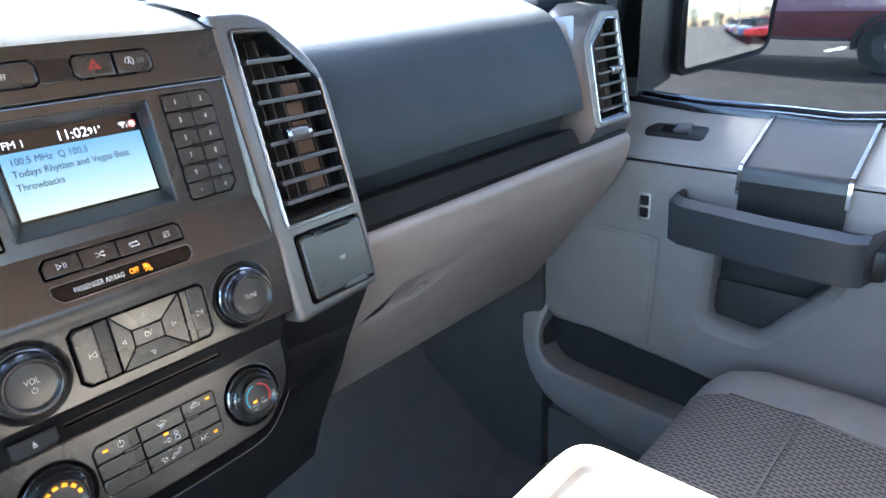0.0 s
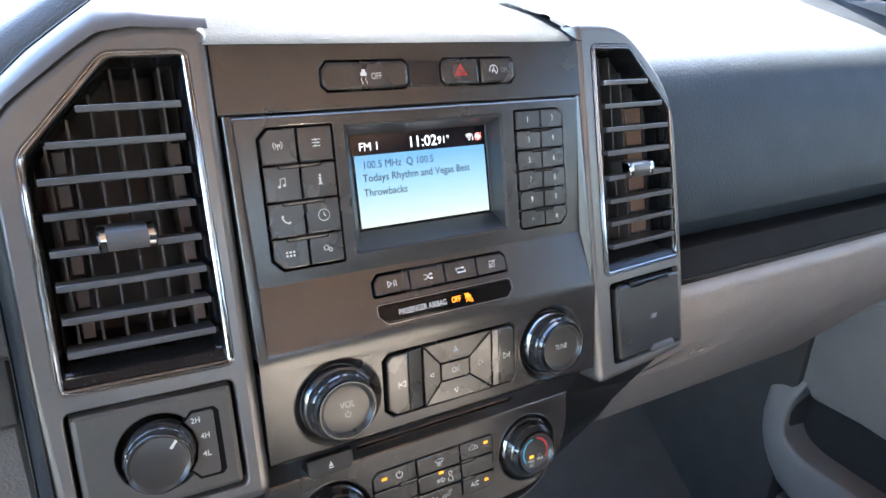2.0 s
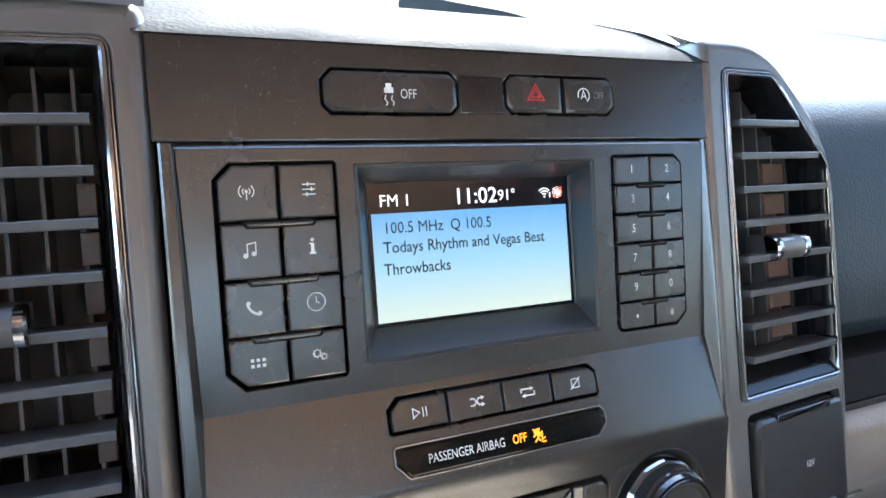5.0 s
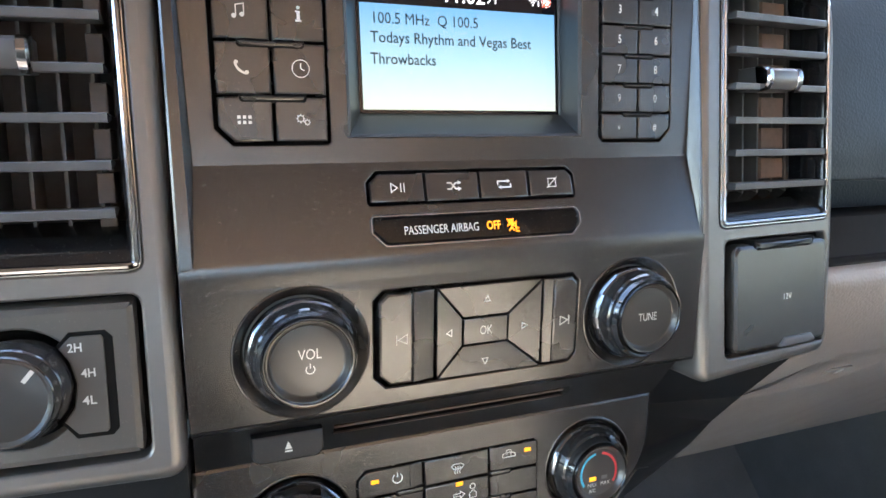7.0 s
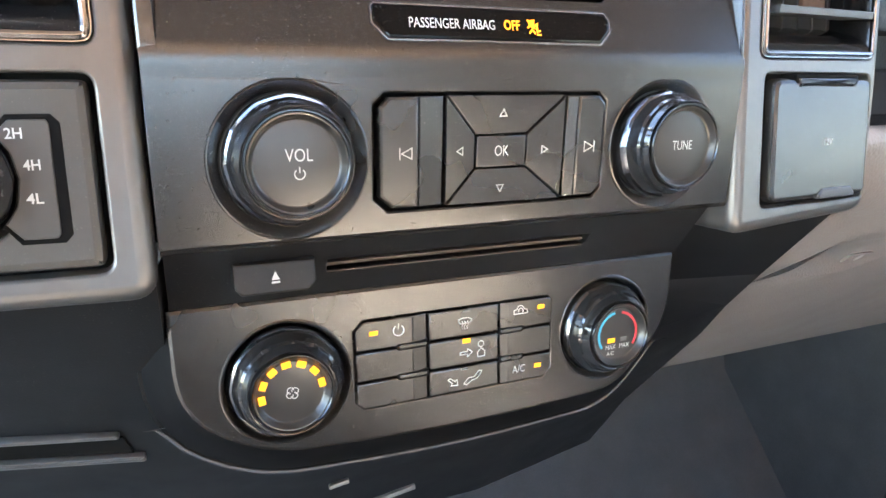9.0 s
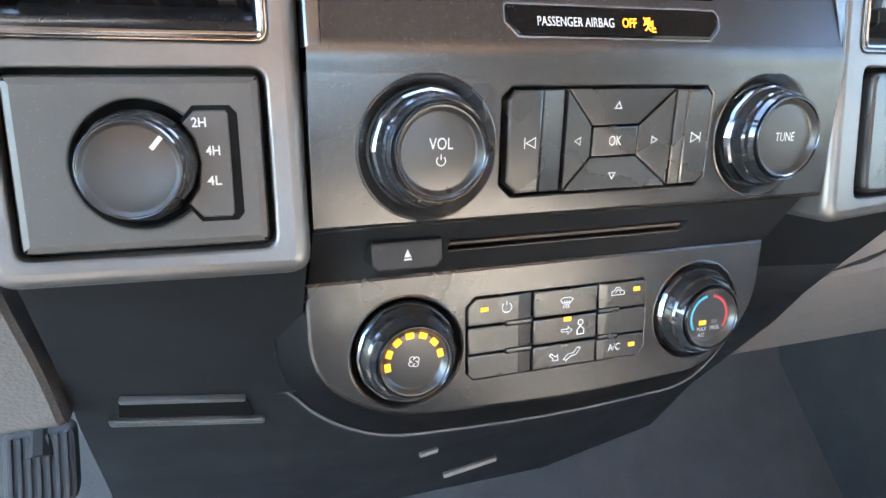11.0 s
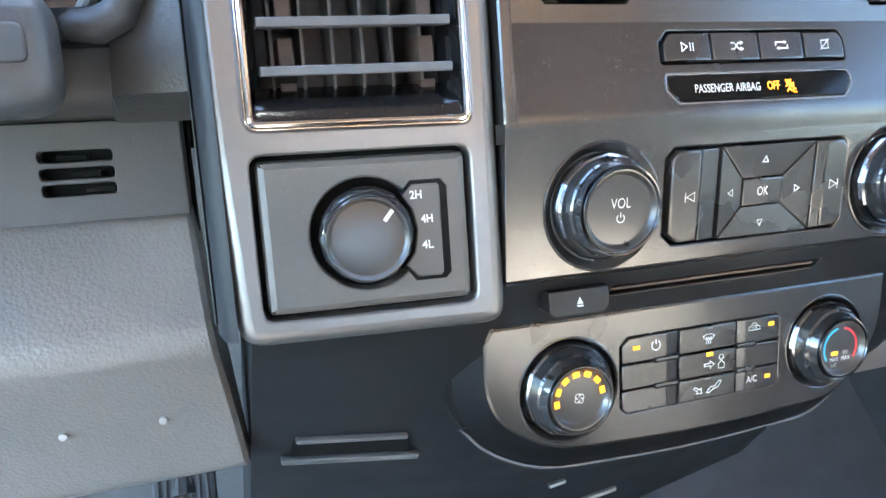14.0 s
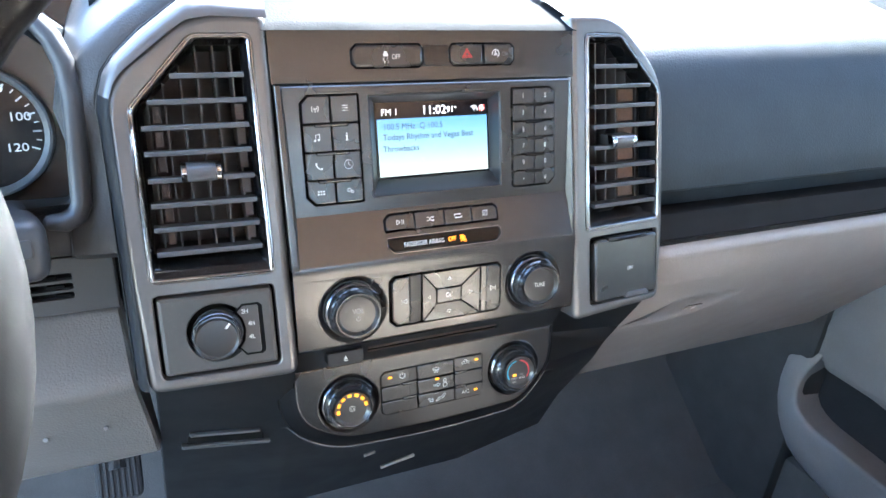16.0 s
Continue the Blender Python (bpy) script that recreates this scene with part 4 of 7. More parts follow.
lamp(cap, TEMP[0] - 0.0036, TEMP[1] - 0.0030, sk, wk, 0.0020, 0.0011)
lamp(cap, TEMP[0] + 0.0036, TEMP[1] - 0.0030, sk, wk, 0.0018, 0.0010, INK_GREY)
for d in (-1, 1):
    lettering("knob_text", "MAX", TEMP[0] + d * 0.0040, TEMP[1] - 0.0064, 0.0034, sk, wk, INK, cap, width=0.0058)
lettering("knob_text", "A/C", TEMP[0] - 0.0040, TEMP[1] - 0.0096, 0.0028, sk, wk, INK, cap, width=0.0042)

# ---- vent housings with vents, drive switch and outlet ----
SLAT_Z = [0.9274, 0.9109, 0.8941, 0.8772, 0.8593, 0.8424, 0.8259, 0.8090]


def vent_loop(s):
    return [(s * 0.1345, 0.7872), (s * 0.1350, 0.9540), (s * 0.1745, 0.9540), (s * 0.2182, 0.9070), (s * 0.2190, 0.7880)]


def width_at(loop, z):
    xs = []
    n = len(loop)
    for i in range(n):
        (x0, z0), (x1, z1) = loop[i], loop[(i + 1) % n]
        if (z0 - z) * (z1 - z) < 0:
            xs.append(x0 + (x1 - x0) * (z - z0) / (z1 - z0))
    return min(xs), max(xs)


def air_vent(s, surf, loop, slat_z, knob_at, label, strip, linked=True):
    v = thing("air_vent", label, "air vent", "dash air vents")
    outer = rounded(loop, 0.005, 4)
    inner = inset(outer, 0.0036)
    zmin = min(q[1] for q in loop)

    def lifted(lp, h):
        """The same outline with its lower edge raised to make a sill."""
        return [(x, z + h * max(0.0, 1 - (z - zmin) / 0.035)) for x, z in lp]

    bm = bmesh.new()
    plate(bm, inset(outer, 0.0010), [inner], surf, -0.004, 0.0018, 0.0012, 0.0012)
    plate(bm, inset(outer, 0.0002), [inset(outer, 0.0009)], surf, -0.004, 0.0006, 0.0002, 0.0002)
    part("chrome_frame", bm, CHROME, v, "bright chrome frame")
    bm = bmesh.new()
    rings = [ring_at(bm, lifted(inset(inner, k), h), surf, w) for k, h, w in ((-0.0002, 0.0, 0.0002), (0.0004, 0.0030, -0.0012), (0.0010, 0.0056, -0.0034), (0.0014, 0.0072, -0.0060), (0.0018, 0.0098, -0.0120), (0.0024, 0.0128, -0.0215))]
    for p, q in zip(rings, rings[1:]):
        join_rings(bm, p, q)
    part("sill_frame", bm, GLOSS, v)
    bm = bmesh.new()
    b2 = ring_at(bm, lifted(inset(inner, 0.0024), 0.0126), surf, -0.0214)
    b3 = ring_at(bm, lifted(inset(inner, 0.0050), 0.0100), surf, -0.0600)
    join_rings(bm, b2, b3)
    mid_v = bm.verts.new(sum((q.co for q in b3), Vector()) / len(b3))
    for q in range(len(b3)):
        bm.faces.new([b3[q], b3[(q + 1) % len(b3)], mid_v])
    part("duct", bm, DUCTBLACK, v)
    inner = inset(inner, 0.0014)
    core = inset(inner, 0.0012)
    for z in slat_z:
        x0, x1 = width_at(core, z)
        x0, x1 = x0 + 0.0012, x1 - 0.0012
        pts = [(0.0034, 0.0013), (0.0038, 0.0009), (0.0036, -0.0018), (0.0030, -0.0022), (-0.0150, -0.0004), (-0.0156, 0.0002), (-0.0110, 0.0010)]
        bm = bmesh.new()
        loft(bm, [[(x, surf(x, z) - w, z + dz) for w, dz in pts] for x in (x0, (x0 + x1) / 2, x1)], closed=True, caps=True)
        part("slat", bm, SLAT, v)
    zb, zt = min(p[1] for p in core) + 0.004, max(p[1] for p in core) - 0.004
    xa, xb = width_at(core, zb + 0.01)
    n = 6 if not strip or abs(xb - xa) > 0.06 else 4
    for i in range(n):
        x = xa + (xb - xa) * (i + 0.6) / (n + 0.2)
        top = zt
        while top > zb + 0.05 and not (width_at(core, top)[0] <= x <= width_at(core, top)[1]):
            top -= 0.003
        bm = bmesh.new()
        pts = [(-0.0180, -0.0006), (-0.0180, 0.0006), (-0.040, 0.0006), (-0.040, -0.0006)]
        loft(bm, [[(x + dx, surf(x, z) - w, z) for w, dx in pts] for z in (zb, top)], closed=True, caps=True)
        part("vane", bm, VANE, v)
    for xm, hw, tone in ((xa + (xb - xa) * 0.72, 0.0090, DUCT),) if strip else ((-0.2005, 0.0030, DUCTBROWN), (-0.1460, 0.0030, DUCTBROWN)):
        for zc in (slat_z[1:-1] if strip else slat_z[1:]) if linked else ():
            bm = bmesh.new()
            slab(bm, box2(xm - hw, zc - 0.0150, xm + hw, zc - 0.0035), surf, -0.040, -0.0162, 0.0008)
            part("vane_link", bm, tone, v)
    kx, kz = knob_at
    hw = 0.0126 if abs(xb - xa) > 0.06 else 0.0090
    prof = [(-0.012, 0.0058), (0.000, 0.0058), (0.0060, 0.0050), (0.0082, 0.0034), (0.0090, 0.0006), (0.0086, -0.0030), (0.0066, -0.0058), (0.0020, -0.0066), (-0.012, -0.0060)]
    bm = bmesh.new()
    loft(bm, [[(x, surf(x, kz) - w * k, kz + dz * k) for w, dz in prof] for x, k in ((kx - hw, 0.96), (kx - hw * 0.94, 1.0), (kx + hw * 0.94, 1.0), (kx + hw, 0.96))], closed=True, caps=True)
    kb = part("slider", bm, BEZEL if strip else SLAT, v, "dark slider tab with chrome ends")
    for d in (-1, 1):
        bm = bmesh.new()
        loft(bm, [[(x, surf(x, kz) - w * k, kz + dz * k) for w, dz in prof[1:-1]] for x, k in ((kx + d * hw * 0.72, 0.98), (kx + d * hw * 0.76, 1.05), (kx + d * hw * 0.98, 1.07), (kx + d * hw * 1.05, 0.95))], closed=True, caps=True)
        part("chrome_end", bm, CHROME, kb)
    return v


def housing(s, outer, holes, label):
    h = thing("vent_housing", label, "dash trim", "vent housings")
    bm = bmesh.new()
    plate(bm, outer, holes, s_vent, -0.075, 0.0, 0.0060, 0.0010)
    part("shell", bm, BEZEL, h, smooth=50)
    return h


L_OUT = rounded([(-0.1240, 0.7065), (-0.1238, 0.9665), (-0.1720, 0.9690), (-0.2330, 0.9220), (-0.2330, 0.8000), (-0.2285, 0.7075)], [0.009, 0.0065, 0.03, 0.025, 0.02, 0.010], 6)
R_OUT = rounded([(0.1212, 0.7065), (0.1208, 0.9690), (0.1700, 0.9700), (0.2250, 0.9170), (0.2262, 0.7800), (0.2222, 0.7110)], [0.009, 0.0065, 0.03, 0.03, 0.02, 0.010], 6)
SW4 = rounded(box2(-0.2188, 0.7172, -0.1362, 0.7790), 0.005, 4)
OUTLET = rounded(box2(0.1388, 0.7185, 0.2180, 0.7806), 0.004, 4)
hl = housing(-1, L_OUT, [rounded(vent_loop(-1), 0.005, 4), SW4], "graphite satin plastic housing round vent and drive switch")
hr = housing(1, R_OUT, [rounded(vent_loop(1), 0.005, 4), OUTLET], "graphite satin plastic housing round vent and outlet")
air_vent(-1, s_vent, vent_loop(-1), SLAT_Z, (-0.1767, 0.8635), "chrome-framed dash air vent with dark horizontal slats", False)
air_vent(1, s_vent, vent_loop(1), SLAT_Z, (0.1725, 0.8635), "chrome-framed air vent with slats and brown link", True)

# outer edge of the left housing: where the rounded flank meets the instrument hood
EDGE_L = [(-0.2368, 0.0370, 0.8950), (-0.2372, 0.0370, 0.9060), (-0.2352, 0.0368, 0.9170), (-0.2305, 0.0365, 0.9315), (-0.2225, 0.0360, 0.9420), (-0.2064, 0.0355, 0.9570), (-0.1900, 0.0355, 0.9694), (-0.1735, 0.0355, 0.9815)]
FACE_L = [(-0.2286, 0.8950), (-0.2286, 0.9040), (-0.2278, 0.9135), (-0.2240, 0.9235), (-0.2180, 0.9310), (-0.2035, 0.9425), (-0.1880, 0.9545), (-0.1755, 0.9630)]
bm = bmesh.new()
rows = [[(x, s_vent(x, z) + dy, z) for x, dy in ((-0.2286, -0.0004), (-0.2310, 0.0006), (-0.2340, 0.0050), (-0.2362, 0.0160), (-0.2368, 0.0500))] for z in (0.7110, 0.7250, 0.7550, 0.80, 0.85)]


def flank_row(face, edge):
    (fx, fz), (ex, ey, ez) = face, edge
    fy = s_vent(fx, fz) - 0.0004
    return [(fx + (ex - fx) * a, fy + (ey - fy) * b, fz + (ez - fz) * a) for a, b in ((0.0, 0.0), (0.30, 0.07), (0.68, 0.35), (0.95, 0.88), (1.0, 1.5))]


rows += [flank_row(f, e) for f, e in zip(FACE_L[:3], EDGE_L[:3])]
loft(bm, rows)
# same housing as BEZEL, colour darkened so the flank looks shaded
part("side_flank", bm, material("housing_flank_shaded", (0.015, 0.0162, 0.0182), 0.48, spec=0.2, grain=0.1, grain_size=0.0006, vary=0.06), hl, "rounded side edge of the housing, darkened for shade", smooth=60)
bm = bmesh.new()
rows = [[(x, s_vent(-0.2368, z) + dy, z) for x, dy in ((-0.2360, 0.0150), (-0.2367, 0.0143), (-0.2372, 0.0150), (-0.2372, 0.0165))] for z in (0.7150, 0.7550, 0.85)]
rows += [[(ex + a, ey + b - 0.001, ez - 0.4 * a) for a, b in ((0.0008, 0.0), (0.0001, -0.0007), (-0.0005, 0.0), (-0.0005, 0.0015))] for ex, ey, ez in EDGE_L]
loft(bm, rows)
part("edge_line", bm, PANEL_LOW, hl)

# four-wheel-drive switch
sw = thing("drive_mode_switch", "graphite panel with black rotary four-wheel-drive knob", "rotary switch")
C4 = (-0.1780, 0.7478)
bm = bmesh.new()
plate(bm, inset(SW4, 0.0021), [circle2(*C4, 0.0214, 48)], s_vent, -0.010, 0.0004, 0.0030, 0.0009)
part("face_plate", bm, material("switch_graphite", (0.078, 0.073, 0.066), 0.42, metal=0.2, grain=0.12, grain_size=0.0005, vary=0.05, dust=0.3), sw)
bm = bmesh.new()
slab(bm, inset(SW4, -0.001), s_vent, -0.014, -0.0085, 0.0003)
part("well", bm, GAP, sw)
MODE = [(-0.1655, 0.7330), (-0.1643, 0.7331), (-0.1604, 0.7280), (-0.1486, 0.7280), (-0.1464, 0.7304), (-0.1464, 0.7642), (-0.1488, 0.7669), (-0.1606, 0.7669), (-0.1648, 0.7622), (-0.1612, 0.7560), (-0.1596, 0.7480), (-0.1610, 0.7395)]
bm = bmesh.new()
slab(bm, MODE, s_vent, -0.004, 0.0006, 0.0002)
part("mode_groove", bm, GAP, sw)
bm = bmesh.new()
slab(bm, [(-0.1640, 0.7345), (-0.1632, 0.7337), (-0.1597, 0.7296), (-0.1506, 0.7296), (-0.1496, 0.7308), (-0.1494, 0.7640), (-0.1502, 0.7653), (-0.1600, 0.7653), (-0.1640, 0.7612), (-0.1606, 0.7560), (-0.1590, 0.7480), (-0.1604, 0.7395)], s_vent, -0.004, 0.0012, 0.0005)
pl = part("mode_plate", bm, material("mode_plate_graphite", (0.078, 0.073, 0.066), 0.42, metal=0.2, grain=0.1, grain_size=0.0005, vary=0.05), sw)
for tx, x, z in (("2H", -0.1590, 0.7612), ("4H", -0.1552, 0.7518), ("4L", -0.1556, 0.7418)):
    lettering("mode_text", tx, x + 0.0002, z, 0.0044, s_vent, 0.0012, INK, pl, width=0.0046, bold=0.00008)
y4 = s_vent(*C4)
bm = bmesh.new()
revolve(bm, *C4, y4, 0.06, [(0.0178, -0.010), (0.0182, 0.0000), (0.0184, 0.0030), (0.0181, 0.0042), (0.0174, 0.0068), (0.0168, 0.0080), (0.0163, 0.0086), (0.0160, 0.0122), (0.0158, 0.0131), (0.0154, 0.0136), (0.0150, 0.0132)], seg=96, facets=14, band=(0.002, 0.0070), depth=0.8, end=False, drift=-0.165)
kb = part("knob", bm, KNOB, sw, "gloss black knob with white pointer", smooth=16)
bm = bmesh.new()
revolve(bm, *C4, y4, 0.06, [(0.0152, 0.0120), (0.0152, 0.0134), (0.0147, 0.0135), (0.0136, 0.0124), (0.0133, 0.0123), (0.0128, 0.0124), (0.004, 0.0124), (0.001, 0.0124)], seg=64, drift=-0.165)
cap = part("cap", bm, material("drive_knob_cap", (0.026, 0.0245, 0.023), 0.32, spec=0.65, grain=0.1, grain_size=0.0004, vary=0.05), kb, smooth=12)
symbol(cap, lambda x, z: y4 + 0.06 * (z - C4[1]), 0.0124, [[(C4[0] + 0.0044, C4[1] + 0.0060), (C4[0] + 0.0080, C4[1] + 0.0102)]], width=0.0015)

# twelve-volt outlet
outl = thing("power_outlet", "dark grey flap of twelve volt power outlet", "power outlet")
bm = bmesh.new()
slab(bm, inset(OUTLET, -0.001), s_vent, -0.014, -0.006, 0.0003)
part("well", bm, GAP, outl)
bm = bmesh.new()
slab(bm, rounded(box2(0.1420, 0.7205, 0.2158, 0.7782), 0.0060, 5), s_vent, -0.012, 0.0030, 0.0026)
fl = part("flap", bm, PANEL, outl)
lettering("flap_text", "12V", 0.1825, 0.7480, 0.0046, s_vent, 0.0030, INK, fl, width=0.0062)
bm = bmesh.new()
slab(bm, box2(0.1568, 0.7722, 0.2036, 0.7800), s_vent, -0.006, 0.0029, 0.0004)
part("hinge_gap", bm, GAP, outl)
bm = bmesh.new()
slab(bm, rounded(box2(0.1574, 0.7732, 0.2030, 0.7794), 0.0008, 2), s_vent, -0.006, 0.0036, 0.0028)
part("hinge", bm, PANEL, outl)
bm = bmesh.new()
slab(bm, box2(0.1770, 0.7205, 0.2050, 0.7256, tl=0.003, tr=0.003), s_vent, 0.001, 0.0042, 0.0012)
part("finger_lip", bm, SLAT, outl)

# ---- dash body ----
dash = thing("dashboard", "dark grey padded dashboard with warm grey lower trim", "dashboard")
bm = bmesh.new()
loft(bm, [[(x, y, z) for x in (-0.1285, -0.06, 0.0, 0.06, 0.1265)] for y, z in ((0.0150, 0.9560), (0.0180, 0.9590), (0.0250, 0.9635), (0.0600, 0.9810), (0.1000, 0.9965), (0.1060, 0.9960), (0.1060, 0.9600))])
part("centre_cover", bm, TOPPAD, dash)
for s, x0, x1 in ((-1, -0.2320, -0.1236), (1, 0.1208, 0.2250)):
    bm = bmesh.new()
    if s < 0:
        loft(bm, [flank_row(f, e) for f, e in zip(FACE_L[2:] + [(-0.1600, 0.9655), (x1, 0.9640)], EDGE_L[2:] + [(-0.1570, 0.0360, 0.9830), (x1, 0.0360, 0.9790)])])
        rows = [[(x1, 0.0360, 0.9790), (-0.1570, 0.0360, 0.9830), (-0.1735, 0.0355, 0.9815)], [(x1 + 0.002, 0.110, 1.0050), (-0.1540, 0.110, 1.0080), (-0.1700, 0.100, 1.0050)]]
    else:
        rows = [[(x0, 0.019, 0.9665), (0.1580, 0.0230, 0.9670), (0.1780, 0.0250, 0.9620), (0.2210, 0.0290, 0.9230), (0.2250, 0.0290, 0.9050)], [(x0 - 0.004, 0.105, 1.0080), (0.1500, 0.108, 1.0085), (0.1700, 0.1100, 1.0050), (0.2200, 0.100, 0.9750), (0.2260, 0.090, 0.9400)]]
    loft(bm, rows)
    part("top_cap", bm, BEZEL, hl if s < 0 else hr, smooth=50)
bm = bmesh.new()
prof = [(0.0900, 0.9400), (0.0980, 0.9880), (0.1400, 1.0020), (0.2500, 1.0350), (0.4500, 1.0850), (0.6000, 1.1150), (0.6050, 1.0000), (0.1000, 0.9000)]
extrude_x(bm, prof, [-0.2360, 0.0, 0.1660])
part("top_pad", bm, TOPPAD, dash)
bm = bmesh.new()
pprof = rounded([(0.0420, 0.8060), (0.0400, 0.8300), (0.0480, 0.9000), (0.0660, 0.9450), (0.1200, 0.9800), (0.2400, 1.0430), (0.5200, 1.1460), (0.5200, 1.0900), (0.1200, 0.8600), (0.1100, 0.8100)], [0.003, 0.02, 0.03, 0.05, 0.06, 0.05, 0.004, 0.01, 0.01, 0.004], 9)
extrude_x(bm, pprof, [0.2200, 0.45, 0.6800])
part("passenger_pad", bm, PAD, dash, "slate grey grained airbag pad")
bm = bmesh.new()
extrude_x(bm, rounded([(0.1000, 0.9300), (0.1040, 0.9660), (0.1250, 0.9822), (0.2400, 1.0426), (0.5200, 1.1456), (0.5200, 1.0900), (0.1300, 0.9000)], [0.002, 0.010, 0.02, 0.05, 0.004, 0.004, 0.004], 6), [0.6805, 0.78, 0.92])
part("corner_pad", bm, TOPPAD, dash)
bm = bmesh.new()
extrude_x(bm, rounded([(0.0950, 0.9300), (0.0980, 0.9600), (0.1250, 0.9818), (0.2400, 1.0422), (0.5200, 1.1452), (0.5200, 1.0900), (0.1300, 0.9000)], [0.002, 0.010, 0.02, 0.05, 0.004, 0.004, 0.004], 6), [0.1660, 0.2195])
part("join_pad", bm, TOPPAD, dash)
bm = bmesh.new()
extrude_x(bm, [(0.0780, 0.8200), (0.0800, 0.7850), (0.0950, 0.7560), (0.1250, 0.7560), (0.1250, 0.8300), (0.0900, 0.8300)], [0.2150, 0.5, 0.78])
part("tray_back", bm, PAD, dash)
bm = bmesh.new()
extrude_x(bm, rounded([(0.0360, 0.7575), (0.0345, 0.7600), (0.1200, 0.7610), (0.1200, 0.7480), (0.0400, 0.7480)], 0.001, 2), [0.2150, 0.5, 0.78])
part("tray_floor", bm, GLOSS, dash)
bm = bmesh.new()
loft(bm, [[(x, y, z) for x in (0.2160, 0.45, 0.648)] for y, z in ((0.0355, 0.7590), (0.0362, 0.7612), (0.0400, 0.7740), (0.0440, 0.7835), (0.0480, 0.7855), (0.0800, 0.7850))])
part("tray_lip", bm, MATTE, dash, "matte black tray lip")
bprof = rounded([(0.1150, 0.7540), (0.0380, 0.7555), (0.0310, 0.7440), (0.0420, 0.7150), (0.0830, 0.6670), (0.1300, 0.6260), (0.2800, 0.5000), (0.3000, 0.5100), (0.1600, 0.6500)], [0.003, 0.008, 0.012, 0.03, 0.04, 0.03, 0.006, 0.004, 0.01], 5)
low = min(range(len(bprof)), key=lambda i: bprof[i][1])
front = sorted((z, y) for y, z in bprof[6:low])
notch = [(float(np.interp(z, [p[0] for p in front], [p[1] for p in front])) + d, z) for z, d in ((0.6730, 0.0), (0.6715, 0.0022), (0.6690, 0.0034), (0.6620, 0.0040), (0.6530, 0.0036), (0.6460, 0.0026), (0.6420, 0.0012), (0.6400, 0.0), (0.6385, -0.0008), (0.6300, -0.0008), (0.6270, 0.0))]
grip = [p for p in bprof[:low] if p[1] > 0.6735] + notch + [p for p in bprof[:low] if p[1] < 0.6265] + bprof[low:]
whole = [p for p in bprof[:low] if p[1] > 0.6735] + [(float(np.interp(z, [p[0] for p in front], [p[1] for p in front])), z) for y, z in notch] + [p for p in bprof[:low] if p[1] < 0.6265] + bprof[low:]


def slanted(x, profile):
    """The profile as a section across the trim; the sides of the handle recess slant."""
    return [(x - 0.047 * max(0.0, min(1.0, (0.6715 - z) / 0.033)), y, z) for y, z in profile]


bm = bmesh.new()
loft(bm, [[(0.2000, y, z) for y, z in whole], slanted(0.3000, whole)], closed=True, caps=True)
soft = [((a[0] + b[0]) / 2, a[1]) for a, b in zip(grip, whole)]
loft(bm, [slanted(0.3000, whole), slanted(0.3020, soft), slanted(0.3050, grip), slanted(0.36, grip), slanted(0.3880, grip), slanted(0.4010, soft), slanted(0.4120, whole)], closed=True, caps=True)
loft(bm, [slanted(0.4120, whole)] + [[(x, y, z) for y, z in whole] for x in (0.6, 0.70, 0.785)], closed=True, caps=True)
part("lower_bolster", bm, BOLSTER, dash, "warm grey grained lower trim")

# glove box latch, sunk handle on the lower trim
glove = thing("glove_box_latch", "warm grey recessed glove box handle with latch", "glove box")
S_GLOVE = table([(0.60, 0.1600), (0.6260, 0.1300), (0.6670, 0.0830), (0.7150, 0.0420)])
bm = bmesh.new()
slab(bm, rounded([(0.3400, 0.6490), (0.3400, 0.6575), (0.3640, 0.6575), (0.3640, 0.6490)], 0.003, 3), S_GLOVE, -0.020, -0.0010, 0.001)
lt = part("latch", bm, BOLSTER, glove)
bm = bmesh.new()
slab(bm, circle2(0.3520, 0.6532, 0.0030, 16), S_GLOVE, -0.012, -0.0004, 0.0004)
part("lock_barrel", bm, METAL, lt)

# ---- lower centre shroud ----
S_SHROUD = table([(0.40, 0.2900), (0.50, 0.2050), (0.60, 0.1050), (0.7080, 0.0130), (0.7160, 0.0110)])


def s_shroud(x, z):
    return S_SHROUD(x, z) + float(np.interp(z, (0.64, 0.715), (0.22, 0.08))) * max(0.0, abs(x) - 0.125)


shroud = thing("centre_lower_trim", "black plastic lower trim under the controls", "dash trim")
bm = bmesh.new()
rows = []
for z in (0.7150, 0.7060, 0.69, 0.66, 0.63, 0.60, 0.55, 0.50, 0.42):
    u = (0.715 - z) / 0.115
    xl = -0.2275 - 0.009 * u
    xr = 0.2205 + 0.02 * u
    rows.append([(x, s_shroud(x, z) + (0.003 if abs(x) > 0.9 * abs(xr) and z < 0.714 else 0), z) for x in (xl, xl + 0.004, -0.125, -0.12, 0.0, 0.11, 0.12, xr - 0.004, xr)])
    if z > 0.63:
        rows[-1] = [(x, y + (0.045 if abs(x) < 0.123 else 0), zz) for x, y, zz in rows[-1]]
    rows[-1][0] = (xl, s_shroud(xl, z) + 0.08, z)
    rows[-1][-1] = (xr, s_shroud(xr, z) + 0.08, z)
loft(bm, rows)
part("shell", bm, PANEL_LOW, shroud)
RIDGE_GREY = material("pull_satin_grey", (0.24, 0.23, 0.22), 0.36, metal=0.6, vary=0.06)
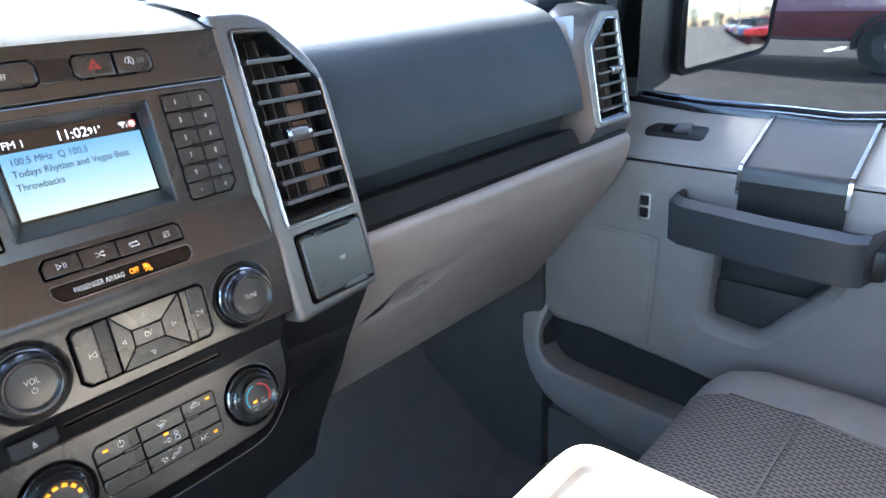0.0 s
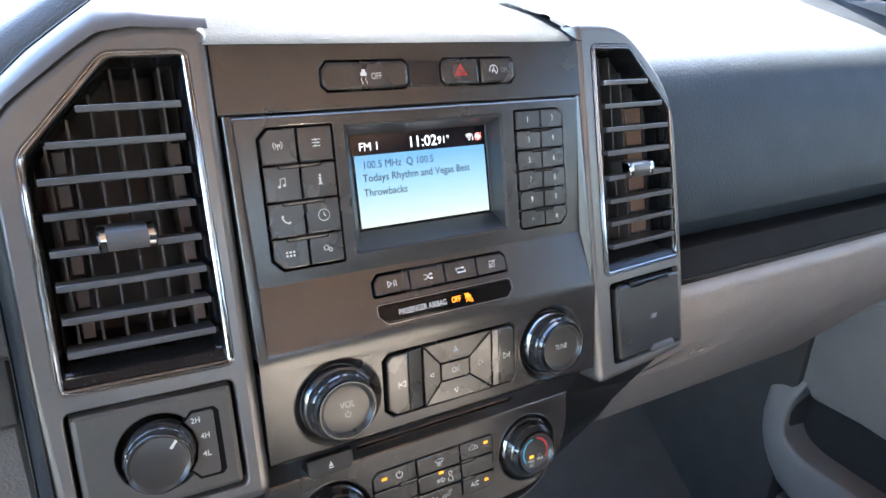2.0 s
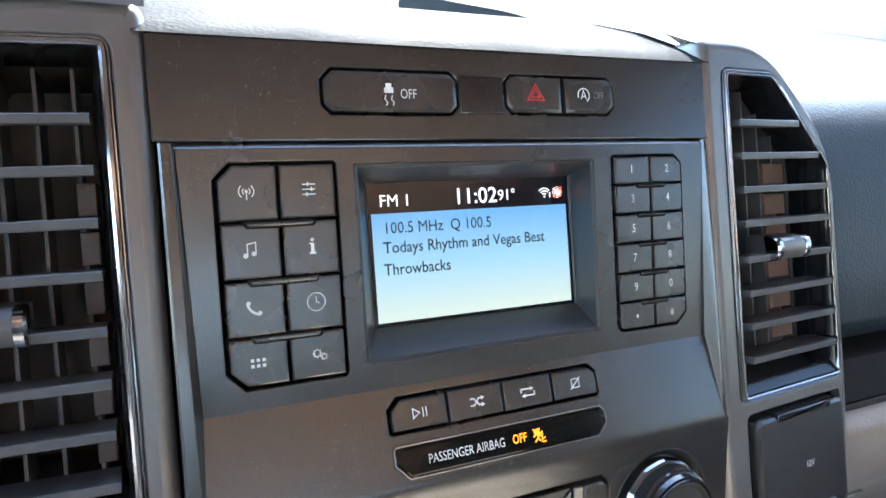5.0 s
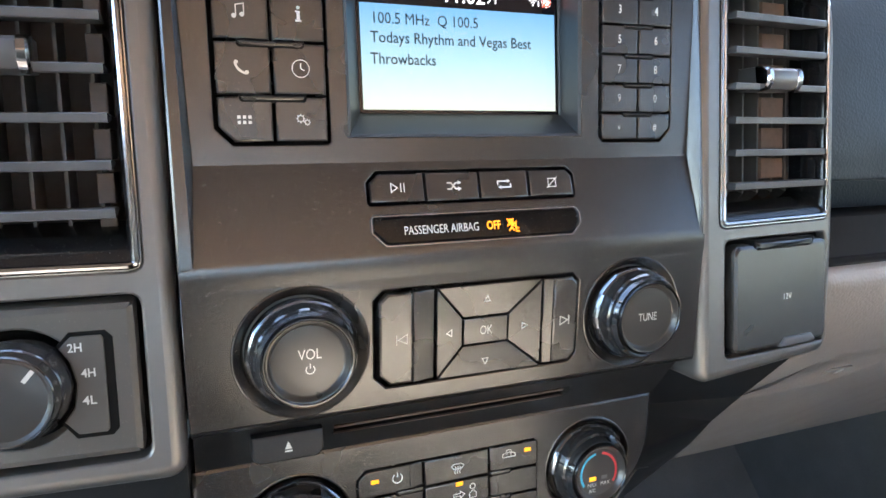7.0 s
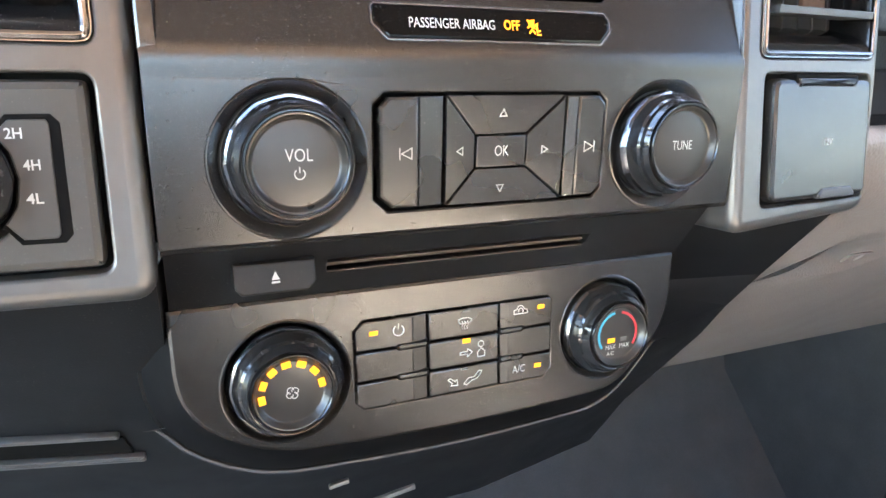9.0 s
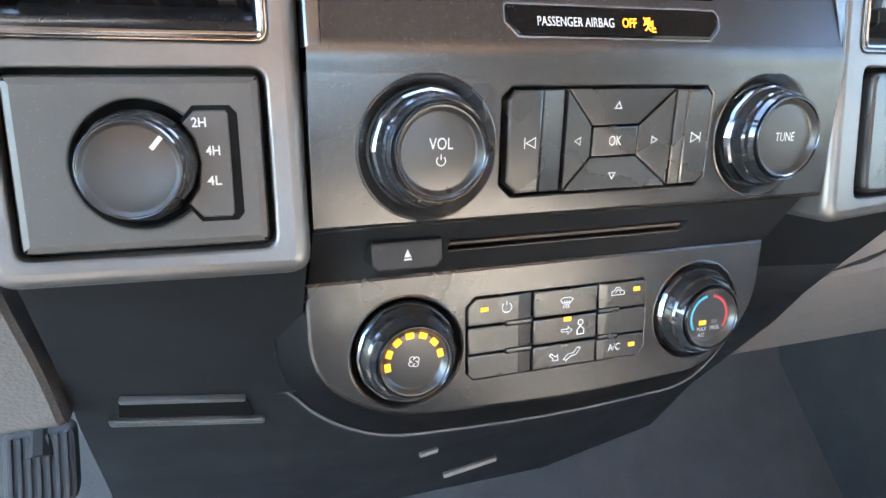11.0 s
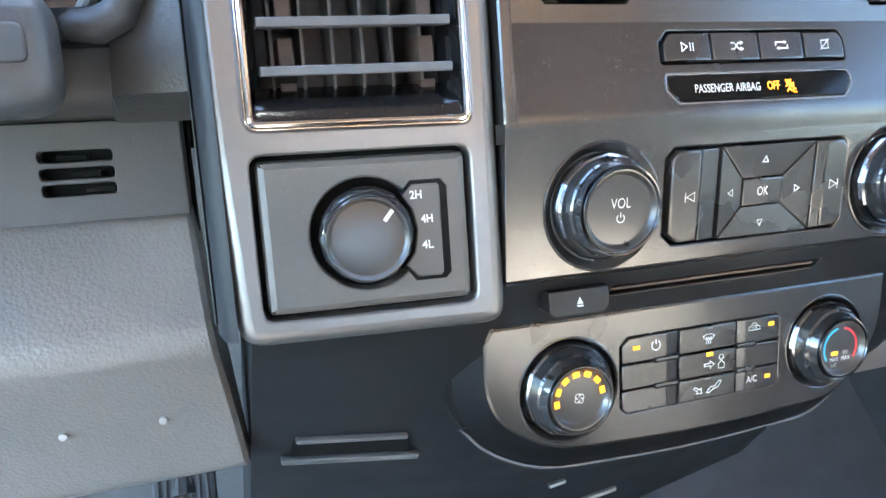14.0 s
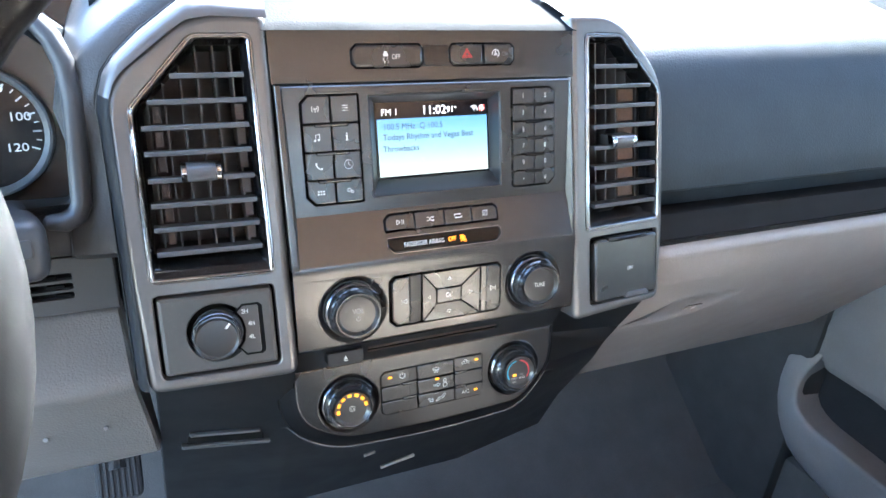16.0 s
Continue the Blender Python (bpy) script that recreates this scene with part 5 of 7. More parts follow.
for x0, x1, z0, z1, h in ((-0.2078, -0.1490, 0.6250, 0.6216, 0.0018), (-0.2160, -0.1400, 0.6062, 0.6008, 0.0030)):
    bm = bmesh.new()
    slab(bm, rounded([(x0, z0 - h), (x0, z0 + h), (x1, z1 + h), (x1, z1 - h)], 0.0012, 2), s_shroud, -0.002, 0.0050, 0.0022)
    part("pull_ridge", bm, RIDGE_GREY, shroud)
bm = bmesh.new()
slab(bm, [(-0.2110, 0.6095), (-0.2085, 0.6225), (-0.1480, 0.6190), (-0.1450, 0.6045)], s_shroud, -0.004, 0.0008, 0.0005)
part("pull_recess", bm, GAP, shroud)
for x0, z0, x1, z1, h, y in ((-0.0242, 0.5176, 0.0141, 0.5226, 0.0014, 0.145), (-0.0455, 0.5455, -0.0335, 0.5470, 0.0012, 0.130)):
    bm = bmesh.new()
    slab(bm, [(x0, z0 - h), (x0, z0 + h), (x1, z1 + h), (x1, z1 - h)], lambda x, z, y=y: y, -0.0030, 0.0, 0.0004)
    part("metal_clip", bm, METAL, shroud, "pale metal clip")
# ---- driver side ----
SCREW = material("zinc_screw", (0.27, 0.265, 0.255), 0.42, metal=0.35, vary=0.1)
knee = thing("knee_panel", "grey grained vinyl knee panel with two small screws", "dash trim")
kp = rounded([(0.1300, 0.7530), (0.0940, 0.7530), (0.0605, 0.6985), (0.0880, 0.6480), (0.0990, 0.6150), (0.1300, 0.6150)], [0.002, 0.006, 0.012, 0.02, 0.008, 0.002], 6)
bm = bmesh.new()
loft(bm, [[(x if x < -0.4 else x + 0.10 * (0.753 - z) * (1 if x > -0.26 else 0.6), y + (0.003 if x > -0.246 else 0), z) for y, z in kp] for x in (-0.80, -0.45, -0.30, -0.2480, -0.2455)], closed=True, caps=True)
part("panel", bm, KNEE, knee)
for x, z in ((-0.3105, 0.6560), (-0.2680, 0.6560)):
    bm = bmesh.new()
    revolve(bm, x, z, 0.0825, 0.0, [(0.0021, -0.004), (0.0021, 0.0004), (0.0017, 0.0011), (0.0009, 0.0014), (0.0004, 0.0013)], seg=16)
    part("screw", bm, SCREW, knee)
column_panel = thing("slotted_dash_panel", "grey dash panel with three sensor slots", "dash trim")
bm = bmesh.new()
S_SLOTS = lambda x, z: 0.0950
plate(bm, box2(-0.3302, 0.7440, -0.2458, 0.7962), [rounded(box2(-0.3062, zc - 0.0026, -0.2758, zc + 0.0026), 0.0020, 3) for zc in (0.7813, 0.7736, 0.7663)], S_SLOTS, -0.02, 0.0, 0.001, 0.0006)
# grey lowered to put the panel's shade into its colour
part("panel", bm, material("dash_panel_shaded_grey", (0.050, 0.047, 0.045), 0.5, grain=0.3, grain_size=0.0010, vary=0.06), column_panel)
bm = bmesh.new()
for i, zc in enumerate((0.7813, 0.7736, 0.7663)):
    slab(bm, box2(-0.3075, zc - 0.0034, -0.2745, zc + 0.0034), S_SLOTS, -0.018, -0.008, 0.0005)
    slab(bm, box2(-0.2995 + 0.005 * i, zc - 0.0020, -0.2870 + 0.005 * i, zc + 0.0004), S_SLOTS, -0.012, -0.003, 0.0005)
part("slot_lining", bm, GAP, column_panel)
bm = bmesh.new()
slab(bm, box2(-0.46, 0.7440, -0.3318, 0.7970), S_SLOTS, -0.02, 0.0012, 0.0012)
part("side_panel", bm, COLUMN, column_panel)
bm = bmesh.new()
slab(bm, box2(-0.47, 0.7400, -0.2440, 0.8000), S_SLOTS, -0.03, -0.019, 0.001)
part("backing", bm, GAP, column_panel)

cluster = thing("instrument_cluster", "instrument cluster with white-numbered speedometer in dark bezel", "gauge cluster")
G = (-0.3375, 0.8885)
S_G = lambda x, z: 0.1900
bm = bmesh.new()
slab(bm, circle2(*G, 0.0480, 48), S_G, -0.01, 0.0, 0.0005)
dial = part("dial_face", bm, GLOSS, cluster)
bm = bmesh.new()
revolve(bm, *G, 0.19, 0.0, [(0.0540, -0.01), (0.0540, 0.008), (0.0520, 0.0090), (0.0485, 0.0040), (0.0470, 0.0)], seg=64)
bm.faces.ensure_lookup_table()
bmesh.ops.delete(bm, geom=[f for f in bm.faces if len(f.verts) > 4], context="FACES")
part("dial_ring", bm, material("dial_ring_grey", (0.25, 0.26, 0.27), 0.36, metal=0.6), cluster)
for i in range(25):
    a = radians(219 - i * 10)
    big = i % 2 == 0
    bm = bmesh.new()
    stroke(bm, [(G[0] + r * math.cos(a), G[1] + r * math.sin(a)) for r in ((0.0385 if big else 0.0410), 0.0450)], 0.0014 if big else 0.001, S_G, 0.0001)
    part("tick", bm, INK, dial, fix=False)
for tx, x, z in (("120", -0.3120, 0.8745), ("100", -0.3068, 0.9000), ("80", -0.3205, 0.9235)):
    lettering("dial_number", tx, x, z, 0.0098, S_G, 0.0002, INK, dial, bold=0.0001, width=0.0150 if len(tx) == 3 else 0.011)
bm = bmesh.new()
slab(bm, box2(-0.80, 0.78, -0.245, 1.05), lambda x, z: 0.20, -0.01, 0.0, 0.001)
part("backing", bm, PANEL, cluster)
bm = bmesh.new()
# curved wall between the cluster and the vent housing
wall = []
for z, d in ((0.7945, -0.006), (0.7985, -0.006), (0.8050, -0.0055), (0.815, -0.005), (0.835, -0.002), (0.86, 0.001), (0.885, 0.002)):
    k, u = max(0.0, z - 0.92), 0.035 * max(0.0, (0.8070 - z) / 0.0125) ** 2
    wall.append([(-0.2290, 0.045 + u + k * 0.9, z - k * 0.25), (-0.2400 + d * 0.3, 0.050 + u + k * 0.9, z - k * 0.15), (-0.2560 + d, 0.054 + u + k * 0.7, z), (-0.2620 + d, 0.060 + u + k * 0.6, z), (-0.2660 + d, max(0.085, 0.062 + u) + k * 0.4, z), (-0.2760 + d, 0.195, z)])
for (ex, ey, ez), (nx, nz), w, back in zip(EDGE_L[1:], ((-1.0, 0.05), (-0.97, 0.24), (-0.83, 0.56), (-0.70, 0.71), (-0.61, 0.79), (-0.60, 0.80), (-0.60, 0.80)), (0.0265, 0.0250, 0.0220, 0.0195, 0.0175, 0.0165, 0.0155), (0.0, 0.2, 0.7, 1.0, 1.0, 1.0, 1.0)):
    row = [(ex + nx * w * k, ey + d, ez + nz * w * k) for k, d in ((-0.25, 0.014), (0.10, 0.0100), (0.70, 0.0140), (0.98, 0.0210))]
    bx, by, bz = row[-1]
    wall.append(row + [(bx - 0.005, by + 0.025 + 0.02 * back, bz + 0.022 * back), (bx - 0.013, by + 0.137, bz + 0.050 * back)])
loft(bm, wall)
part("bezel_wall", bm, COLUMN, cluster)
bm = bmesh.new()
loft(bm, [[(x, y + 0.03 * ((x + 0.45) / 0.2) ** 2, z - 0.10 * ((x + 0.45) / 0.2) ** 2) for y, z in ((0.03, 1.035), (0.05, 1.055), (0.20, 1.060), (0.20, 1.045), (0.06, 1.035))] for x in [-0.66 + 0.04 * i for i in range(11)]], closed=True, caps=True)
part("hood", bm, PAD, cluster)
bm = bmesh.new()
slab(bm, rounded([(-0.44, 0.8260), (-0.44, 0.8380), (-0.2740, 0.8380), (-0.2640, 0.8460), (-0.2560, 0.8440), (-0.2560, 0.8310), (-0.2620, 0.8260)], 0.003, 3), lambda x, z: 0.070, -0.06, 0.0, 0.004)
part("lower_ledge", bm, PANEL_LOW, cluster)
bm = bmesh.new()
loft(bm, [[(x, y, z) for x in (-0.330, -0.29, -0.262)] for y, z in ((0.125, 0.7955), (0.100, 0.7962), (0.088, 0.7995), (0.083, 0.8050), (0.081, 0.8110), (0.081, 0.8300))])
part("lower_panel", bm, material("cluster_trim_grey", (0.060, 0.056, 0.053), 0.5, grain=0.25, grain_size=0.0009, vary=0.06), cluster)

COLUMN_SMOOTH = material("column_slate_plastic", (0.046, 0.050, 0.056), 0.42, grain=0.2, grain_size=0.0008, vary=0.06, dust=0.3)
col = thing("steering_column", "dark plastic steering column shroud", "steering column")
bm = bmesh.new()
loft(bm, [[(x, y, z) for x, z in inset(rounded(box2(-0.50, zb, xr, 0.8400), 0.014, 6), k)] for y, xr, zb, k in ((0.120, -0.2985, 0.8010, 0.0), (0.060, -0.2840, 0.7980, 0.0), (0.034, -0.2778, 0.7962, 0.0), (0.026, -0.2765, 0.7957, 0.001), (0.021, -0.2760, 0.7955, 0.0035), (0.018, -0.2760, 0.7955, 0.008))], closed=True, caps=True)
part("shroud", bm, COLUMN_SMOOTH, col)
bm = bmesh.new()
slab(bm, rounded(box2(-0.42, 0.8142, -0.2845, 0.8270), 0.003, 3), lambda x, z: 0.018, -0.004, 0.0015, 0.001)
part("tilt_lever", bm, COLUMN_SMOOTH, col)


def tube(bm, pts, r, seg=16, flat=1.0):
    """A round bar along points."""
    pts = [Vector(p) for p in pts]
    rows = []
    for i, p in enumerate(pts):
        d = (pts[min(i + 1, len(pts) - 1)] - pts[max(i - 1, 0)]).normalized()
        a = d.cross(Vector((0, 1, 0.01))).normalized()
        b = d.cross(a).normalized()
        rr = r[i] if isinstance(r, (list, tuple)) else r
        rows.append([tuple(p + a * rr * math.cos(2 * math.pi * k / seg) + b * rr * flat * math.sin(2 * math.pi * k / seg)) for k in range(seg)])
    return loft(bm, rows, closed=True, caps=True)


bm = bmesh.new()
tube(bm, [(-0.292, 0.075, 0.984), (-0.270, 0.062, 0.969), (-0.2590, 0.054, 0.954), (-0.2535, 0.052, 0.938), (-0.2515, 0.051, 0.916), (-0.2530, 0.051, 0.886), (-0.2552, 0.051, 0.855), (-0.2560, 0.051, 0.8430), (-0.2600, 0.051, 0.8345), (-0.2680, 0.052, 0.8305), (-0.2770, 0.054, 0.8310), (-0.2800, 0.056, 0.8330)], [0.007] * 10 + [0.006, 0.003], 14)
part("bezel_rim", bm, COLUMN_SMOOTH, cluster, "rounded dark bezel rim")


lever = thing("shift_lever", "dark column shift lever", "shift lever")
bm = bmesh.new()
tube(bm, [(-0.330, 0.0, 0.882), (-0.300, -0.05, 0.915), (-0.270, -0.075, 0.955), (-0.235, -0.085, 0.992), (-0.215, -0.088, 1.012), (-0.212, -0.088, 1.015)], [0.012, 0.013, 0.016, 0.018, 0.016, 0.008])
lv = part("arm", bm, PANEL, lever)
for i in range(3):
    bm = bmesh.new()
    block(bm, (-0.272 + i * 0.008, -0.0965, 0.964 + i * 0.008), (-0.266 + i * 0.008, -0.0955, 0.9665 + i * 0.008))
    part("mark_bar", bm, INK_GREY, lv)

wheel = thing("steering_wheel", "dark grey steering wheel rim with pale spoke", "steering wheel")
WC, WR = Vector((-0.4400, -0.200, 0.838)), 0.190
wa, wb = Vector((1, 0, 0)), Vector((0, 0.42, 0.907)).normalized()
bm = bmesh.new()
rows = []
for i in range(64):
    a = 2 * math.pi * i / 64
    rad = wa * math.cos(a) + wb * math.sin(a)
    nrm = wa.cross(wb).normalized()
    c = WC + rad * (WR - 0.017)
    rows.append([tuple(c + rad * 0.017 * math.cos(q) + nrm * 0.015 * math.sin(q)) for q in [2 * math.pi * k / 14 for k in range(14)]])
rows.append(rows[0])
loft(bm, rows, closed=True)
bmesh.ops.remove_doubles(bm, verts=bm.verts, dist=1e-6)
part("rim", bm, WHEELSKIN, wheel)
bm = bmesh.new()
block(bm, (-0.51, -0.21, 0.78), (-0.38, -0.16, 0.89), 0.02, 3)
part("hub", bm, PANEL, wheel)
for a in (-32, 212):
    d = wa * math.cos(radians(a)) + wb * math.sin(radians(a))
    bm = bmesh.new()
    tube(bm, [tuple(WC + d * r) for r in (0.05, 0.11, 0.165)], [0.02, 0.016, 0.012], 12, 0.5)
    part("spoke", bm, BEZEL, wheel, "pale grey spoke")

pedal = thing("brake_pedal", "black ribbed rubber brake pedal", "pedal")
bm = bmesh.new()
slab(bm, rounded(box2(-0.3090, 0.4900, -0.2630, 0.5400), 0.008, 3), lambda x, z: 0.25 + (z - 0.5) * 0.4, -0.012, 0.0, 0.003)
pd = part("pad", bm, RUBBER, pedal)
for i in range(7):
    bm = bmesh.new()
    slab(bm, box2(-0.3050 + i * 0.0058, 0.4940, -0.3026 + i * 0.0058, 0.5360), lambda x, z: 0.25 + (z - 0.5) * 0.4, -0.001, 0.0018, 0.0006)
    part("rib", bm, RUBBER, pd)
bm = bmesh.new()
tube(bm, [(-0.286, 0.262, 0.52), (-0.286, 0.32, 0.60), (-0.286, 0.36, 0.72)], 0.010, 10)
part("arm", bm, PANEL_LOW, pedal)

# ---- passenger end vent ----
S_END = lambda x, z: 0.0350 + 0.02 * (x - 0.75)
END_V = [(0.7042, 0.7788), (0.7120, 0.8935), (0.7670, 0.9285), (0.8030, 0.9270), (0.7950, 0.7772)]
eh = thing("vent_housing", "graphite satin plastic housing at the dash end", "dash trim", "vent housings")
bm = bmesh.new()
plate(bm, rounded([(0.6950, 0.7730), (0.7010, 0.8975), (0.7540, 0.9385), (0.8140, 0.9370), (0.8070, 0.7700)], 0.006, 4), [rounded(END_V, 0.004, 3)], S_END, -0.05, 0.0, 0.0035, 0.0006)
part("shell", bm, BEZEL, eh)
bm = bmesh.new()
loft(bm, [[(0.6400, 0.085, 0.7570), (0.6780, 0.085, 0.8000), (0.6840, 0.085, 0.8900), (0.7020, 0.095, 0.9440), (0.7600, 0.11, 0.9660), (0.8250, 0.11, 0.966)], [(0.6460, 0.0480, 0.7395), (0.6840, 0.0480, 0.7965), (0.6890, 0.0480, 0.8920), (0.7060, 0.0490, 0.9370), (0.7570, 0.0500, 0.9470), (0.8220, 0.050, 0.9450)], [(0.6930, 0.0365, 0.7720), (0.6955, 0.0365, 0.7900), (0.7015, 0.0365, 0.8975), (0.7545, 0.0370, 0.9380), (0.7750, 0.0372, 0.9378), (0.8135, 0.0380, 0.9370)]])
loft(bm, [[(0.6400, 0.085, 0.7570), (0.6460, 0.0480, 0.7395), (0.6930, 0.0365, 0.7720)], [(0.6900, 0.080, 0.7350), (0.7050, 0.060, 0.7360), (0.7500, 0.0370, 0.7710)], [(0.7900, 0.080, 0.7350), (0.7950, 0.060, 0.7360), (0.8060, 0.0380, 0.7700)]])
part("side_cheek", bm, BEZEL, eh, smooth=50)
air_vent(1, S_END, END_V, [0.9035 - 0.0177 * i for i in range(7)], (0.7640, 0.8510), "small chrome-framed end vent with dark slats", True, False)

# ---- cabin shell ----
floor = thing("floor", "black carpet floor of the footwell", "floor", kind="structure")
bm = bmesh.new()
block(bm, (-0.95, -2.64, -0.04), (0.95, 0.70, 0.0))
part("carpet", bm, CARPET, floor, tilt=False)
bm = bmesh.new()
loft(bm, [[(-0.92, 0.30, 0.0), (0.92, 0.30, 0.0)], [(-0.92, 0.52, 0.16), (0.92, 0.52, 0.16)], [(-0.92, 0.62, 0.42), (0.92, 0.62, 0.42)], [(-0.92, 0.64, 0.95), (0.92, 0.64, 0.95)]])
part("firewall", bm, CARPET, floor, tilt=False)
KICK = material("kick_trim_dark", (0.040, 0.039, 0.037), 0.7, grain=0.4, grain_size=0.0014, voronoi=True)
for x in (-0.86, 0.80):
    bm = bmesh.new()
    block(bm, (x, 0.20, 0.0), (x + 0.06, 0.70, 0.98), 0.01)
    part("kick_panel", bm, KICK, floor, tilt=False)
bm = bmesh.new()
block(bm, (0.808, -1.59, -0.03), (0.948, 0.195, 0.16), 0.01)
part("door_sill", bm, CARPET, floor, tilt=False)
bm = bmesh.new()
loft(bm, [[(x, y, 0.10 * math.exp(-(x / 0.2) ** 2) + (0.02 if y < 0.3 else 0.06)) for x in (-0.4, -0.25, -0.12, 0, 0.12, 0.25, 0.4)] for y in (-0.9, -0.3, 0.1, 0.32)])
part("tunnel", bm, CARPET, floor, tilt=False)

roof = thing("ceiling", "pale cloth headliner of the cab roof", "roof", kind="structure")
bm = bmesh.new()
def roof_row(y, z):
    return [(x, y, z - 0.05 * (x / 0.75) ** 4) for x in (-0.75, -0.6, -0.3, 0, 0.3, 0.6, 0.75)]


loft(bm, [roof_row(y, z) for y, z in ((-0.861, 1.3840), (-1.5, 1.38), (-2.65, 1.36))])
bmesh.ops.solidify(bm, geom=bm.faces[:], thickness=-0.04)
part("headliner", bm, HEAD, roof, tilt=False)
# front half coloured darker than HEAD to dim what the panel reflects
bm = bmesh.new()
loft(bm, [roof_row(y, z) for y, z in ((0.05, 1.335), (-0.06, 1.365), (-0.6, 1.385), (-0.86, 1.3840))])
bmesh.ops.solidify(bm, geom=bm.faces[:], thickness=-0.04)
part("front_liner", bm, material("front_liner_darkened", (0.150, 0.122, 0.102), 0.9, grain=0.5, grain_size=0.001), roof, "unseen front headliner, darkened for the panel's reflections", tilt=False)
rear = thing("wall_rear", "unseen plain rear cab wall, browned for warm reflections", "wall", kind="structure")
# out of sight: browned, window kept high, to warm the panel's reflections
REAR = material("rear_trim_reflect_brown", (0.125, 0.096, 0.072), 0.8, vary=0.1)
bm = bmesh.new()
plate(bm, box2(-0.95, 0.0, 0.95, 1.38), [rounded(box2(-0.70, 1.08, 0.70, 1.29), 0.05, 4)], lambda x, z: -2.62, -0.03, 0.0, 0.002)
part("panel", bm, REAR, rear, tilt=False)
bm = bmesh.new()
slab(bm, box2(-0.72, 1.06, 0.72, 1.31), lambda x, z: -2.606, -0.004, 0.0, 0.0005)
part("pane", bm, REARGLASS, rear, tilt=False)
shield = thing("window_1", "clear curved windscreen", "windscreen", kind="structure")
bm = bmesh.new()
loft(bm, [[(x, y - 0.12 * (x / 0.8) ** 2, z) for x in (-0.80, -0.5, -0.2, 0.2, 0.5, 0.80)] for y, z in ((0.78, 0.985), (0.60, 1.080), (0.42, 1.170), (0.24, 1.260), (0.06, 1.335))])
part("pane", bm, GLASS, shield, tilt=False).visible_shadow = False
for s in (-1, 1):
    pil = thing("pillar", "grey windscreen pillar trim", "pillar", kind="structure")
    bm = bmesh.new()
    loft(bm, [[(s * (xx + dx), yy + dy, zz) for dx, dy in ((0, 0), (0.05, -0.02), (0.075, -0.06), (0.06, 0.06), (0.02, 0.05))] for xx, yy, zz in ((0.865, 0.60, 0.82), (0.850, 0.50, 0.95), (0.775, 0.24, 1.15), (0.690, 0.02, 1.340))], closed=True, caps=True)
    part("trim", bm, DOORSKIN, pil, tilt=False)


# ---- doors ----
def sheet_yz(bm, outer, holes, fx, thick, bev=0.0):
    """A door skin: outline in y and z, with openings; x from fx(y, z); bev rounds its outer edge."""
    edges = []
    for loop in [outer] + holes:
        steps = ((bev, 0.0), (bev * 0.4, bev * 0.2), (bev * 0.08, bev * 0.6), (0.0, bev * 1.2), (0.0, thick)) if bev and loop is outer else ((0.0, 0.0), (0.0, thick))
        rings = [[bm.verts.new((fx(y, z) + d, y, z)) for y, z in (inset(loop, k) if k else loop)] for k, d in steps]
        for p, q in zip(rings, rings[1:]):
            join_rings(bm, p, q)
        a = rings[0]
        for j in range(len(a)):
            edges.append(bm.edges.get((a[j], a[(j + 1) % len(a)])))
    bmesh.ops.triangle_fill(bm, use_beauty=True, use_dissolve=False, edges=edges)
    return bm


def raised_yz(bm, loop, x0, x1, bev):
    n = [[bm.verts.new((x, y, z)) for y, z in lp] for x, lp in ((x0, loop), (x1 + bev, loop), (x1 + bev * 0.3, inset(loop, bev * 0.4)), (x1, inset(loop, bev)))]
    for a, b in zip(n, n[1:]):
        join_rings(bm, a, b)
    bm.faces.new(n[-1])
    return bm


door = thing("door_1", "closed grey passenger door with dark pull handle and map pocket", "car door", kind="structure")
CUP = rounded([(-0.1110, 0.5900), (-0.1085, 0.4580), (-0.1840, 0.4500), (-0.2740, 0.5600), (-0.2780, 0.5900)], 0.014, 5)
bm = bmesh.new()
sheet_yz(bm, rounded([(0.2480, 0.4260), (0.2200, 0.4760), (0.2200, 0.7106), (-1.0, 0.7106), (-1.0, 0.3250), (-0.1400, 0.3530), (-0.0740, 0.3620), (0.0290, 0.3720), (0.1443, 0.3850), (0.2400, 0.3940)], [0.012, 0.02, 0.005, 0, 0, 0.02, 0.02, 0.02, 0.02, 0.012], 4), [inset(CUP, -0.020)], lambda y, z: 0.790, 0.05, 0.010)
part("skin", bm, DOORSKIN, door, tilt=False, smooth=50)
SILL = table([(-1.0, 0.006), (-0.40, 0.004), (-0.30, 0.002), (-0.225, -0.004), (-0.15, -0.001), (-0.02, 0.001), (0.10, 0.012), (0.24, 0.015)])


def shoulder_row(y, lift=0.0):
    """The rounded shoulder from the door skin up to the window seal, at one station."""
    e = SILL(0, y)
    return [(x - lift * 0.4, y, z + lift + e * max(0.0, (x - 0.86) / 0.058)) for x, z in ((0.790, 0.7000), (0.7910, 0.7040), (0.7945, 0.7085), (0.8000, 0.7110), (0.860, 0.7355), (0.890, 0.7480), (0.9120, 0.7575), (0.918, 0.7580), (0.919, 0.735))]


bm = bmesh.new()
loft(bm, [shoulder_row(y) for y in (0.24, 0.10, 0.04, -0.02, -0.08, -0.14)])
loft(bm, [shoulder_row(y) for y in (-0.275, -0.3, -0.4, -0.6, -1.0)])
part("shoulder", bm, DOORSKIN, door, tilt=False)
bm = bmesh.new()
loft(bm, [[(x, y, z) for y in (-0.139, -0.2, -0.276)] for x, z in ((0.786, 0.590), (0.786, 0.6930))])
part("dark_panel", bm, PANEL_LOW, door, "black door insert between bright strips", tilt=False)
bm = bmesh.new()
